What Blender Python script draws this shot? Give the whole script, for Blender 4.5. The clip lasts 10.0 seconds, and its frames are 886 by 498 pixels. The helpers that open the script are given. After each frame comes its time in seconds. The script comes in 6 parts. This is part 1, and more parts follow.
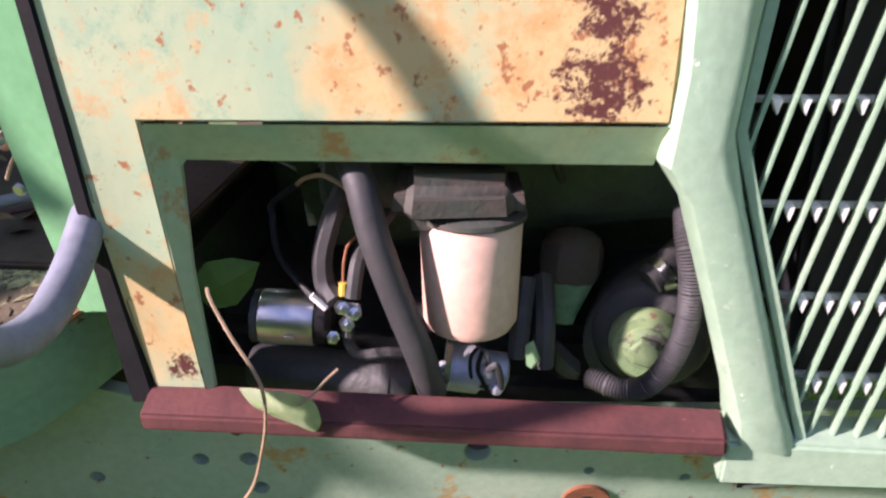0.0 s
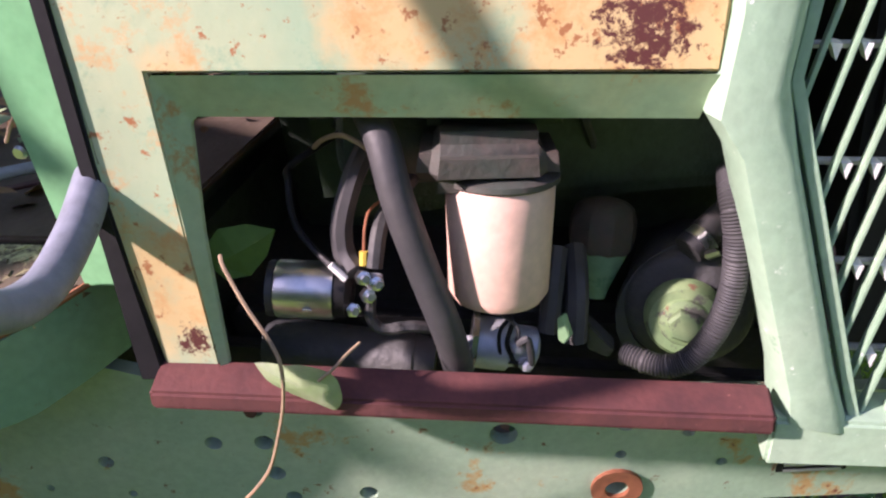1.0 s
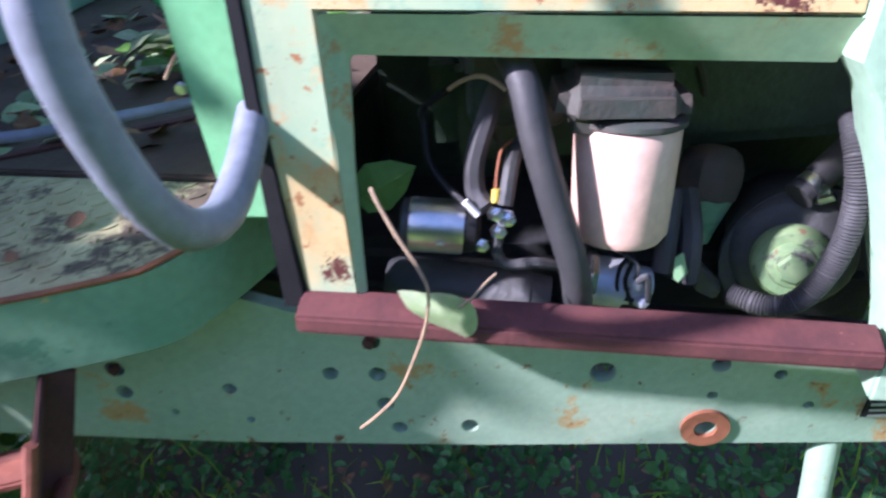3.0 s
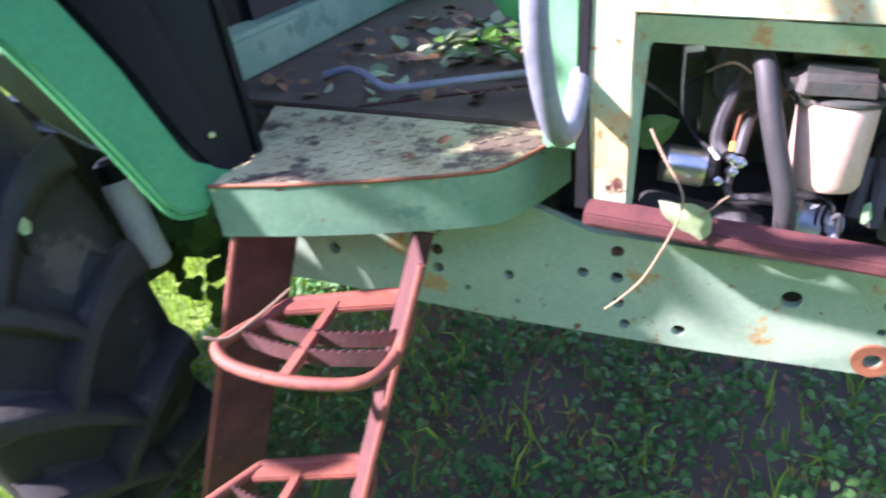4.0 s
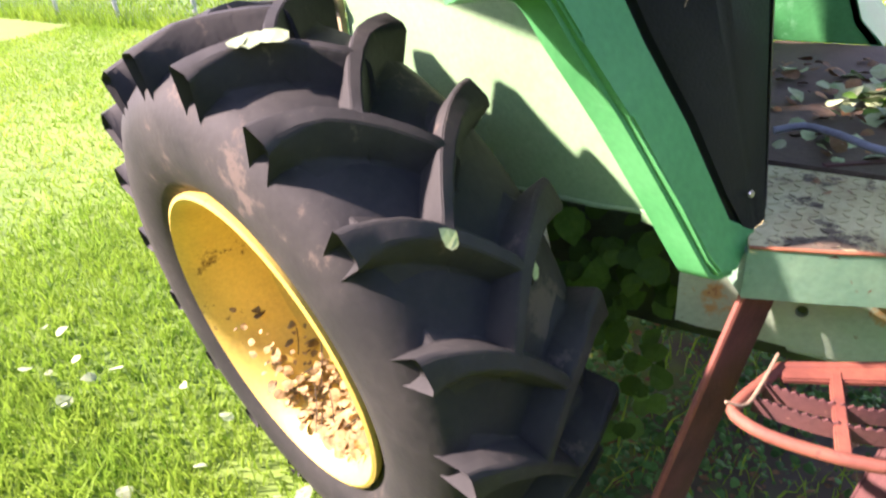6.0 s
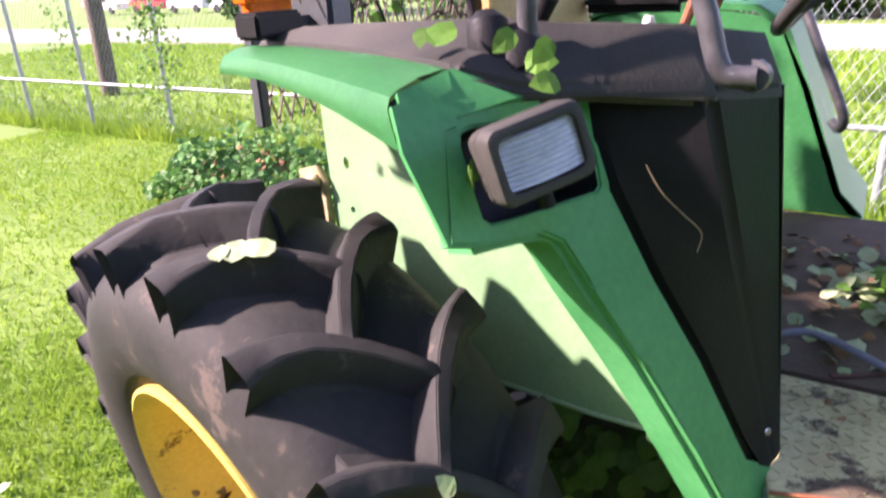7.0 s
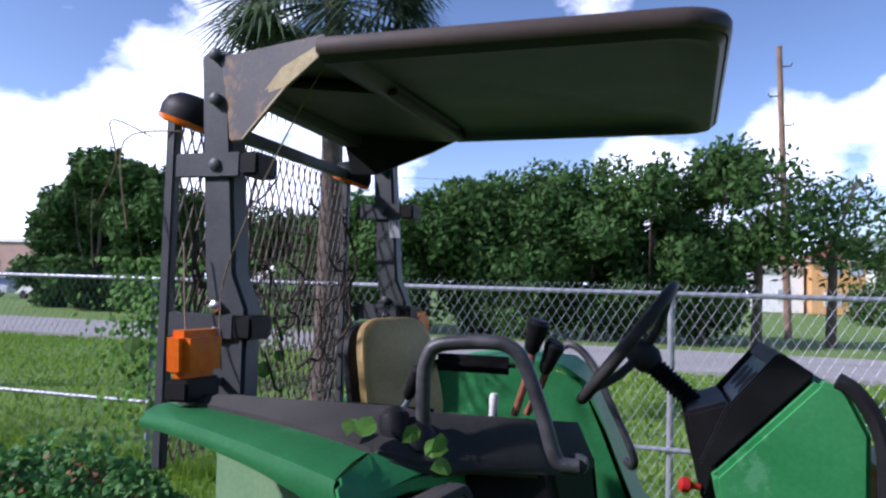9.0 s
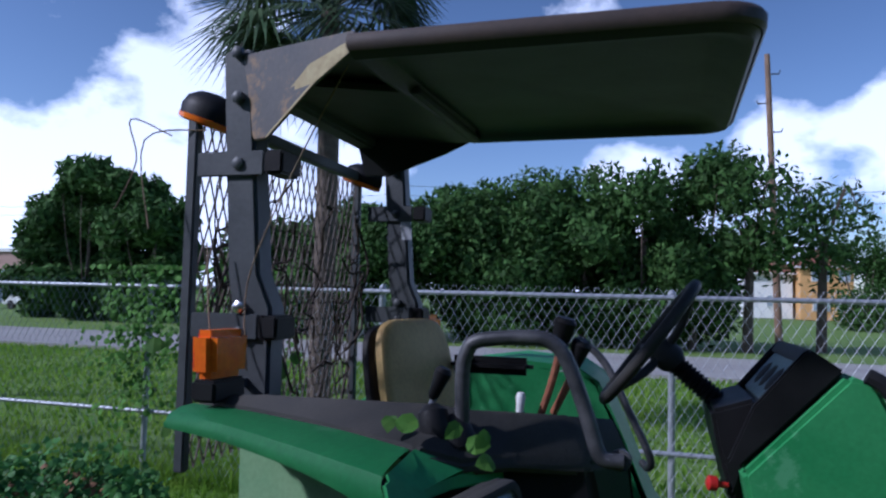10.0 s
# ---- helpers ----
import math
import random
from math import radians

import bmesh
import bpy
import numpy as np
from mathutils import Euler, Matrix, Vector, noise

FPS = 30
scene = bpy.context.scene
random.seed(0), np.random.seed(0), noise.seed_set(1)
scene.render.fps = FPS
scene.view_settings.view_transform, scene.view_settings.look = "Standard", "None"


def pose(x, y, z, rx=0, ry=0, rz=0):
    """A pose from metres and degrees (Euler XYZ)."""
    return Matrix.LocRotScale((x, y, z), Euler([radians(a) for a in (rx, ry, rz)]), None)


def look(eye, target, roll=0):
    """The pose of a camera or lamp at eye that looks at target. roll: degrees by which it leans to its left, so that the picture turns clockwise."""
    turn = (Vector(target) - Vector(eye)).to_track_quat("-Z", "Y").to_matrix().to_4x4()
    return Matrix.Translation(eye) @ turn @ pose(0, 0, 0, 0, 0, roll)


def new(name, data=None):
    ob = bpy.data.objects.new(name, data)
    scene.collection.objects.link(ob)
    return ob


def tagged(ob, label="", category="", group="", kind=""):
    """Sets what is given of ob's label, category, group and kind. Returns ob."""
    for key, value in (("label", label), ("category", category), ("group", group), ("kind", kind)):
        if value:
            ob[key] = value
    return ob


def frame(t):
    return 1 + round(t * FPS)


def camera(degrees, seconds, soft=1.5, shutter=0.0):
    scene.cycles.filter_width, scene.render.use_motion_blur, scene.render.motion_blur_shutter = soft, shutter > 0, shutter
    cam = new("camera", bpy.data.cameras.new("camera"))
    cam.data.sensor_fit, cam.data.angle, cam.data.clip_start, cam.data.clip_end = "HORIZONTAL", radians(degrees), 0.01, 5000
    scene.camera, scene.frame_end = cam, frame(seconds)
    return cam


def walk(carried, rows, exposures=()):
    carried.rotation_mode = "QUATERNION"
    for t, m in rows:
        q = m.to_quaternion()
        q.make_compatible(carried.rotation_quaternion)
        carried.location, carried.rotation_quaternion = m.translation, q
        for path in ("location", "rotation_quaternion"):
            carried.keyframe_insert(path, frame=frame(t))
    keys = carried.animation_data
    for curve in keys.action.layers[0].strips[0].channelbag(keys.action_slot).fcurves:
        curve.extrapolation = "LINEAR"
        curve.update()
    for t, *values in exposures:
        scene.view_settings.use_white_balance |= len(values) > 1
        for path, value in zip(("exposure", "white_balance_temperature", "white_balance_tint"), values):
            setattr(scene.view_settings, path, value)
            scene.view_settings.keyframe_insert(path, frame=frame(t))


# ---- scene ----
cam = camera(65.00, 10.0, 2.2, 0.4)
# seconds, x, y, z, yaw, pitch, roll of the eye
ROWS = [
    (0.0, 1.7907, -0.9676, 1.3166, 13.46, -31.55, -5.37),
    (0.5, 1.7749, -0.9492, 1.2711, 14.50, -31.74, -6.29),
    (1.0, 1.7632, -0.9503, 1.2685, 14.14, -31.68, -6.15),
    (1.5, 1.7408, -0.9561, 1.2585, 14.24, -31.59, -6.90),
    (2.0, 1.7190, -0.9615, 1.2535, 14.39, -31.86, -6.31),
    (2.2, 1.7167, -0.9638, 1.2542, 14.34, -31.72, -6.20),
    (3.3, 1.6379, -1.1073, 1.2931, 18.92, -34.58, -5.77),
    (3.5, 1.6275, -1.2025, 1.3137, 22.82, -34.11, -5.52),
    (4.0, 1.6429, -1.4414, 1.3581, 30.69, -31.01, -6.81),
    (4.5, 1.5992, -1.5891, 1.3780, 35.42, -30.04, -6.08),
    (5.0, 1.3087, -1.7688, 1.3935, 33.17, -29.90, -3.48),
    (5.2, 1.1716, -1.8070, 1.3984, 34.22, -30.11, -3.52),
    (6.3, 0.9190, -1.7181, 1.5139, 35.31, -27.93, -5.08),
    (6.5, 0.8845, -1.6751, 1.5520, 34.12, -26.10, -5.53),
    (7.0, 0.8420, -1.6564, 1.6189, 32.01, -21.33, -2.72),
    (7.5, 0.8149, -1.7158, 1.6704, 27.67, -16.32, -1.57),
    (8.0, 0.8355, -1.8359, 1.7526, 23.77, -8.65, -1.99),
    (8.5, 0.8555, -1.9384, 1.7950, 19.73, -1.18, -0.06),
    (9.0, 0.8468, -1.9960, 1.7968, 16.99, 2.84, 1.59),
    (9.5, 0.8221, -2.0276, 1.7943, 15.32, 4.71, 1.74),
    (10.0, 0.7632, -2.0090, 1.7725, 16.19, 3.52, 1.28),
]
EXPOSURES = [(0.0, 1.3, 6200, 42), (2.2, 1.25, 6200, 43), (3.5, 1.98, 4700, 29), (4.0, 2.4, 5600, 42), (4.5, 2.7, 6600, 42), (5.2, 2.65, 6600, 37), (6.5, 2.05, 6600, 43), (7.5, 1.8, 6300, 44), (8.0, 1.45, 6200, 46), (8.5, 0.8, 5900, 40), (9.0, 0.05, 5350, 28), (10.0, -0.65, 4900, 24)]
walk(cam, [(t, pose(x, y, z, 90 + pitch, 0, yaw) @ pose(0, 0, 0, 0, 0, roll)) for t, x, y, z, yaw, pitch, roll in ROWS], EXPOSURES)

# ---- light ----
SUN = Vector((-1.57, -1.0, 1.30)).normalized()
world = bpy.data.worlds.new("world")
scene.world = world
world.use_nodes = True
wn, wl = world.node_tree.nodes, world.node_tree.links
wn.clear()
w_out = wn.new("ShaderNodeOutputWorld")
w_bg = wn.new("ShaderNodeBackground")
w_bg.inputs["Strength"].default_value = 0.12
sky = wn.new("ShaderNodeTexSky")
sky.sky_type = "NISHITA"
sky.sun_disc = False
sky.dust_density = 0.7
sky.sun_elevation = math.asin(SUN.z)
sky.sun_rotation = math.atan2(SUN.x, SUN.y)
w_tc = wn.new("ShaderNodeTexCoord")
w_map = wn.new("ShaderNodeMapping")
w_map.inputs["Scale"].default_value = (1.0, 1.0, 1.5)
w_map.inputs["Location"].default_value = (0.35, 0.0, 0.0)
w_n = wn.new("ShaderNodeTexNoise")
w_n.inputs["Scale"].default_value = 4.2
w_n.inputs["Detail"].default_value = 10.0
w_n.inputs["Roughness"].default_value = 0.56
w_r = wn.new("ShaderNodeValToRGB")
w_r.color_ramp.elements[0].position, w_r.color_ramp.elements[1].position = 0.52, 0.62
w_mix = wn.new("ShaderNodeMixRGB")
w_mix.inputs["Color2"].default_value = (11.5, 11.7, 12.0, 1)
wl.new(w_tc.outputs["Generated"], w_map.inputs["Vector"])
wl.new(w_map.outputs["Vector"], w_n.inputs["Vector"])
w_sep = wn.new("ShaderNodeSeparateXYZ")
wl.new(w_tc.outputs["Generated"], w_sep.inputs["Vector"])
# a low bank of cumulus all round, clear blue above it
w_h = wn.new("ShaderNodeMapRange")
w_h.inputs["From Min"].default_value, w_h.inputs["From Max"].default_value = 0.02, 0.34
w_h.inputs["To Min"].default_value, w_h.inputs["To Max"].default_value = 0.12, -0.09
wl.new(w_sep.outputs["Z"], w_h.inputs["Value"])
w_add = wn.new("ShaderNodeMath")
wl.new(w_n.outputs["Fac"], w_add.inputs[0])
wl.new(w_h.outputs["Result"], w_add.inputs[1])
amount = w_add.outputs["Value"]
# towering heads of single clouds: heading and height in degrees, breadth, weight
for head, up, wide, weight in ((40, 10, 14, 0.19), (33, 18, 6, 0.08), (-10, 12, 6, 0.16), (-19, 12, 8, 0.18), (5, 24, 7, 0.10), (43, 27, 5, 0.12), (22, 26, 8, 0.10), (10, 13, 12, -0.10), (30, 33, 14, -0.06)):
    w_d = wn.new("ShaderNodeVectorMath")
    w_d.operation = "DISTANCE"
    wl.new(w_tc.outputs["Generated"], w_d.inputs[0])
    w_d.inputs[1].default_value = (-math.sin(radians(head)) * math.cos(radians(up)), math.cos(radians(head)) * math.cos(radians(up)), math.sin(radians(up)))
    w_b = wn.new("ShaderNodeMapRange")
    w_b.interpolation_type = "SMOOTHSTEP"
    w_b.inputs["From Min"].default_value, w_b.inputs["From Max"].default_value = 0.2 * radians(wide), radians(wide)
    w_b.inputs["To Min"].default_value, w_b.inputs["To Max"].default_value = weight, 0.0
    wl.new(w_d.outputs["Value"], w_b.inputs["Value"])
    w_a2 = wn.new("ShaderNodeMath")
    wl.new(amount, w_a2.inputs[0])
    wl.new(w_b.outputs["Result"], w_a2.inputs[1])
    amount = w_a2.outputs["Value"]
wl.new(amount, w_r.inputs["Fac"])
wl.new(w_r.outputs["Color"], w_mix.inputs["Fac"])
wl.new(sky.outputs["Color"], w_mix.inputs["Color1"])
# brightness gain put into the sky's colour: low sky raised above the zenith
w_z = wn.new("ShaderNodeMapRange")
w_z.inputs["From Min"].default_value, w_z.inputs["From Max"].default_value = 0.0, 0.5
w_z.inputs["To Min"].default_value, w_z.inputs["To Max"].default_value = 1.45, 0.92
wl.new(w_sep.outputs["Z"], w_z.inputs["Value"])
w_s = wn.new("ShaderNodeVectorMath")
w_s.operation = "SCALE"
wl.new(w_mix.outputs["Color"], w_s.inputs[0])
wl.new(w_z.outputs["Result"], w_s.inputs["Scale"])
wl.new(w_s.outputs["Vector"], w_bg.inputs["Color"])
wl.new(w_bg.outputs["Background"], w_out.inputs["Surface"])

sun = new("sun", bpy.data.lights.new("sun", "SUN"))
sun.data.energy = 5.0
sun.data.angle = radians(2.0)
sun.data.color = (1.0, 0.90, 0.76)
sun.matrix_world = look((0, 0, 8), Vector((0, 0, 8)) - SUN)


# ---- materials ----
def mat(name, c1, c2=None, rough=0.5, metal=0.0, scale=6.0, bump=0.15, fine=90.0, spots=None, spread=(0.4, 0.65), vary=0.0, coat=0.0):
    """Two colours mixed by noise, fine grain, spots = (colour, threshold, scale, roughness)."""
    m = bpy.data.materials.new(name)
    m.use_nodes = True
    n, l = m.node_tree.nodes, m.node_tree.links
    b = n["Principled BSDF"]
    tc = n.new("ShaderNodeTexCoord")
    nz = n.new("ShaderNodeTexNoise")
    nz.inputs["Scale"].default_value, nz.inputs["Detail"].default_value = scale, 6.0
    nz.inputs["Roughness"].default_value = 0.62
    l.new(tc.outputs["Object"], nz.inputs["Vector"])
    rp = n.new("ShaderNodeValToRGB")
    rp.color_ramp.elements[0].position, rp.color_ramp.elements[1].position = spread
    rp.color_ramp.elements[0].color = (*c1, 1)
    rp.color_ramp.elements[1].color = (*(c2 or [0.8 * v for v in c1]), 1)
    l.new(nz.outputs["Fac"], rp.inputs["Fac"])
    fz = n.new("ShaderNodeTexNoise")
    fz.inputs["Scale"].default_value, fz.inputs["Detail"].default_value = fine, 4.0
    l.new(tc.outputs["Object"], fz.inputs["Vector"])
    hv = n.new("ShaderNodeMapRange")
    hv.inputs["To Min"].default_value, hv.inputs["To Max"].default_value = 0.78, 1.18
    l.new(fz.outputs["Fac"], hv.inputs["Value"])
    mx = n.new("ShaderNodeMixRGB")
    mx.blend_type = "MULTIPLY"
    mx.inputs["Fac"].default_value = 1.0
    l.new(rp.outputs["Color"], mx.inputs["Color1"])
    l.new(hv.outputs["Result"], mx.inputs["Color2"])
    col = mx.outputs["Color"]
    rr = n.new("ShaderNodeMapRange")
    rr.inputs["To Min"].default_value, rr.inputs["To Max"].default_value = max(rough - 0.12, 0.04), min(rough + 0.14, 1)
    l.new(nz.outputs["Fac"], rr.inputs["Value"])
    rough_out = rr.outputs["Result"]
    if vary:
        oi = n.new("ShaderNodeNewGeometry")
        vr = n.new("ShaderNodeMapRange")
        vr.inputs["To Min"].default_value, vr.inputs["To Max"].default_value = 1 - vary, 1 + vary
        l.new(oi.outputs["Random Per Island"], vr.inputs["Value"])
        m2 = n.new("ShaderNodeMixRGB")
        m2.blend_type = "MULTIPLY"
        m2.inputs["Fac"].default_value = 1.0
        l.new(col, m2.inputs["Color1"])
        l.new(vr.outputs["Result"], m2.inputs["Color2"])
        col = m2.outputs["Color"]
    for sp in spots or ():
        sc, th, ssc, srough = sp
        sn = n.new("ShaderNodeTexNoise")
        sn.inputs["Scale"].default_value, sn.inputs["Detail"].default_value, sn.inputs["Roughness"].default_value = ssc, 9.0, 0.72
        l.new(tc.outputs["Object"], sn.inputs["Vector"])
        sr = n.new("ShaderNodeValToRGB")
        sr.color_ramp.elements[0].position, sr.color_ramp.elements[1].position = th, min(th + 0.05, 1.0)
        l.new(sn.outputs["Fac"], sr.inputs["Fac"])
        sm = n.new("ShaderNodeMixRGB")
        sm.inputs["Color2"].default_value = (*sc, 1)
        l.new(sr.outputs["Color"], sm.inputs["Fac"])
        l.new(col, sm.inputs["Color1"])
        col = sm.outputs["Color"]
        rm = n.new("ShaderNodeMix")
        l.new(sr.outputs["Color"], rm.inputs["Factor"])
        l.new(rough_out, rm.inputs["A"])
        rm.inputs["B"].default_value = srough
        rough_out = rm.outputs["Result"]
    l.new(col, b.inputs["Base Color"])
    l.new(rough_out, b.inputs["Roughness"])
    b.inputs["Metallic"].default_value = metal
    b.inputs["Coat Weight"].default_value = coat
    if bump:
        bp = n.new("ShaderNodeBump")
        bp.inputs["Strength"].default_value, bp.inputs["Distance"].default_value = bump, 0.004
        l.new(fz.outputs["Fac"], bp.inputs["Height"])
        l.new(bp.outputs["Normal"], b.inputs["Normal"])
    return m


RUST = (0.16, 0.055, 0.03)
M = {
    "hood": mat("faded_green_paint", (0.40, 0.52, 0.34), (0.66, 0.47, 0.22), 0.55, scale=3.2, spread=(0.38, 0.58), bump=0.1,
                spots=[((0.56, 0.30, 0.11), 0.575, 9.0, 0.7), ((0.10, 0.028, 0.022), 0.665, 7.0, 0.9)]),
    "lip": mat("lip_green_paint", (0.29, 0.43, 0.28), (0.36, 0.44, 0.26), 0.55, scale=9, bump=0.06, spots=[((0.38, 0.24, 0.10), 0.60, 7.0, 0.75), (RUST, 0.66, 40.0, 0.85)]),
    "frame": mat("frame_green_paint", (0.27, 0.40, 0.29), (0.36, 0.46, 0.34), 0.5, scale=4, spots=[((0.40, 0.27, 0.11), 0.575, 6.5, 0.75), (RUST, 0.615, 26.0, 0.85)]),
    "column": mat("column_green_paint", (0.29, 0.44, 0.31), (0.35, 0.48, 0.35), 0.4, scale=5, spots=[((0.75, 0.8, 0.74), 0.635, 55.0, 0.5), ((0.20, 0.33, 0.22), 0.62, 10.0, 0.6)]),
    "green": mat("green_fender_plastic", (0.040, 0.255, 0.080), (0.062, 0.31, 0.105), 0.48, scale=5, bump=0.04, coat=0.02, spots=[((0.10, 0.34, 0.15), 0.60, 9.0, 0.5)]),
    # paler copy of the green: light on the cowl leg put into its colour
    "leg": mat("faded_green_leg", (0.13, 0.36, 0.17), (0.18, 0.42, 0.21), 0.45, scale=6, bump=0.05),
    "inner": mat("faded_inner_fender", (0.20, 0.37, 0.19), (0.27, 0.43, 0.23), 0.5, scale=3, bump=0.05, spots=[((0.16, 0.24, 0.12), 0.72, 12.0, 0.6)]),
    "deckgreen": mat("deck_green_paint", (0.13, 0.27, 0.18), (0.19, 0.33, 0.215), 0.5, scale=7, spots=[((0.08, 0.20, 0.13), 0.58, 12.0, 0.6), (RUST, 0.63, 34.0, 0.85)]),
    "steprust": mat("worn_step_rust", (0.17, 0.052, 0.034), (0.25, 0.078, 0.044), 0.7, scale=14, bump=0.3, spots=[((0.14, 0.05, 0.035), 0.60, 30.0, 0.85)]),
    "check": mat("checker_plate_paint", (0.50, 0.47, 0.25), (0.36, 0.30, 0.15), 0.65, scale=9, spots=[((0.10, 0.075, 0.05), 0.50, 6.0, 0.9), ((0.16, 0.22, 0.13), 0.64, 20.0, 0.7)]),
    "mat": mat("brown_floor", (0.075, 0.050, 0.034), (0.115, 0.080, 0.055), 0.85, scale=8, bump=0.4),
    "rust": mat("rusted_steel", (0.095, 0.034, 0.030), (0.060, 0.023, 0.022), 0.82, scale=12, bump=0.3, fine=140, spots=[((0.25, 0.12, 0.09), 0.64, 40.0, 0.9)]),
    "rustrail": mat("rusted_rail", (0.125, 0.038, 0.034), (0.075, 0.024, 0.024), 0.8, scale=14, bump=0.2, fine=160, spots=[((0.27, 0.11, 0.09), 0.66, 50.0, 0.9)]),
    "rubber": mat("tyre_rubber", (0.023, 0.024, 0.024), (0.042, 0.041, 0.038), 0.7, scale=5, bump=0.25, fine=60, spots=[((0.10, 0.082, 0.068), 0.59, 5.0, 0.9)]),
    "black": mat("black_plastic", (0.008, 0.008, 0.009), (0.013, 0.013, 0.014), 0.5, scale=6, bump=0.2, fine=220),
    "blackdusty": mat("dusty_black_plastic", (0.040, 0.040, 0.038), (0.060, 0.057, 0.051), 0.6, scale=5, bump=0.2, fine=200),
    "hose": mat("black_hose", (0.034, 0.034, 0.037), (0.055, 0.052, 0.052), 0.6, scale=15, bump=0.2),
    "iron": mat("dirty_iron", (0.036, 0.038, 0.042), (0.06, 0.06, 0.058), 0.6, metal=0.2, scale=14, bump=0.5),
    "engine": mat("oily_green_block", (0.045, 0.075, 0.050), (0.028, 0.036, 0.030), 0.6, scale=10, bump=0.5),
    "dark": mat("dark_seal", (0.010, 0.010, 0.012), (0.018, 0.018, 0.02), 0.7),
    "chrome": mat("bright_steel", (0.72, 0.72, 0.72), (0.55, 0.55, 0.56), 0.28, metal=1.0, scale=8, bump=0.05),
    "galv": mat("galvanised_steel", (0.46, 0.48, 0.52), (0.36, 0.38, 0.42), 0.5, metal=0.5, scale=18, bump=0.1),
    "grab": mat("grey_grab_paint", (0.20, 0.22, 0.27), (0.14, 0.155, 0.19), 0.5, scale=20, bump=0.2, spots=[((0.09, 0.08, 0.09), 0.63, 35.0, 0.7)]),
    "railblack": mat("worn_black_rail", (0.035, 0.036, 0.040), (0.09, 0.09, 0.095), 0.45, scale=16, bump=0.2, spots=[((0.30, 0.31, 0.33), 0.66, 30.0, 0.6)]),
    "filter": mat("pale_filter_paint", (0.70, 0.48, 0.39), (0.66, 0.43, 0.34), 0.45, scale=6, bump=0.03),
    "filterhead": mat("brown_filter_head", (0.085, 0.058, 0.050), (0.045, 0.055, 0.045), 0.7, scale=14, bump=0.4),
    "yellow": mat("yellow_wheel_paint", (0.64, 0.48, 0.10), (0.56, 0.41, 0.09), 0.5, scale=7, bump=0.1, spots=[((0.16, 0.10, 0.03), 0.61, 8.0, 0.8), (RUST, 0.66, 30.0, 0.9)]),
    "amber": mat("amber_lens", (0.95, 0.22, 0.01), (0.85, 0.15, 0.01), 0.15, scale=20, bump=0.1),
    "glass": mat("ribbed_lamp_lens", (0.62, 0.64, 0.62), (0.46, 0.48, 0.46), 0.2, metal=0.55, scale=14, bump=0.1),
    "tan": mat("tan_vinyl", (0.62, 0.44, 0.15), (0.52, 0.35, 0.12), 0.6, scale=7, bump=0.25, spots=[((0.16, 0.10, 0.05), 0.68, 8.0, 0.8)]),
    "rops": mat("grey_rops_paint", (0.052, 0.060, 0.066), (0.076, 0.084, 0.09), 0.5, scale=5, bump=0.15),
    "roof": mat("black_roof_plastic", (0.011, 0.013, 0.013), (0.017, 0.019, 0.018), 0.5, scale=4, bump=0.08),
    "roofedge": mat("faded_roof_edge", (0.075, 0.052, 0.040), (0.05, 0.038, 0.032), 0.55, scale=4, bump=0.1, spots=[((0.06, 0.055, 0.055), 0.6, 5.0, 0.6)]),
    # tan spots put the bracket's sunlit patches into its colour
    "bracket": mat("worn_bracket_paint", (0.085, 0.085, 0.088), (0.12, 0.11, 0.105), 0.55, scale=6, bump=0.15, spots=[((0.26, 0.18, 0.11), 0.52, 3.5, 0.7)]),
    "torn": mat("torn_tan_rubber", (0.42, 0.36, 0.20), (0.30, 0.24, 0.13), 0.8, scale=14, bump=0.4),
    "white": mat("white_paint", (0.78, 0.78, 0.76), (0.7, 0.7, 0.68), 0.5),
    "red": mat("red_plastic", (0.55, 0.02, 0.015), (0.42, 0.02, 0.015), 0.4),
    "orange_rust": mat("orange_rust", (0.30, 0.11, 0.05), (0.2, 0.07, 0.035), 0.8, scale=20, bump=0.3),
    "leaf": mat("green_leaf", (0.075, 0.19, 0.028), (0.12, 0.26, 0.04), 0.65, scale=25, vary=0.35),
    "leafpale": mat("pale_leaf", (0.30, 0.42, 0.20), (0.42, 0.48, 0.30), 0.65, scale=25, vary=0.3),
    "leafyellow": mat("yellow_leaf", (0.62, 0.48, 0.06), (0.55, 0.38, 0.06), 0.6, scale=25, vary=0.2),
    "leafdry": mat("dry_leaf", (0.16, 0.075, 0.035), (0.26, 0.14, 0.06), 0.8, scale=25, vary=0.4),
    "stem": mat("dry_stem", (0.34, 0.24, 0.15), (0.24, 0.17, 0.11), 0.8, scale=40),
    "vine": mat("dead_vine", (0.045, 0.034, 0.027), (0.075, 0.055, 0.04), 0.9, scale=30),
    "wire": mat("brown_mesh_wire", (0.10, 0.085, 0.075), (0.15, 0.12, 0.10), 0.7, metal=0.3, scale=30),
    "bark": mat("bark", (0.15, 0.115, 0.085), (0.09, 0.07, 0.055), 0.9, scale=8, bump=0.8, fine=30),
    "tree": mat("tree_leaves", (0.044, 0.102, 0.022), (0.080, 0.158, 0.038), 0.75, scale=0.6, vary=0.5),
    "palm": mat("palm_fronds", (0.055, 0.10, 0.045), (0.085, 0.13, 0.06), 0.5, scale=2, vary=0.4),
    "grass": mat("grass_blades", (0.17, 0.32, 0.030), (0.27, 0.41, 0.05), 0.8, scale=1.2, vary=0.16),
    "weed": mat("weed_leaves", (0.06, 0.18, 0.045), (0.11, 0.26, 0.065), 0.5, scale=3, vary=0.4),
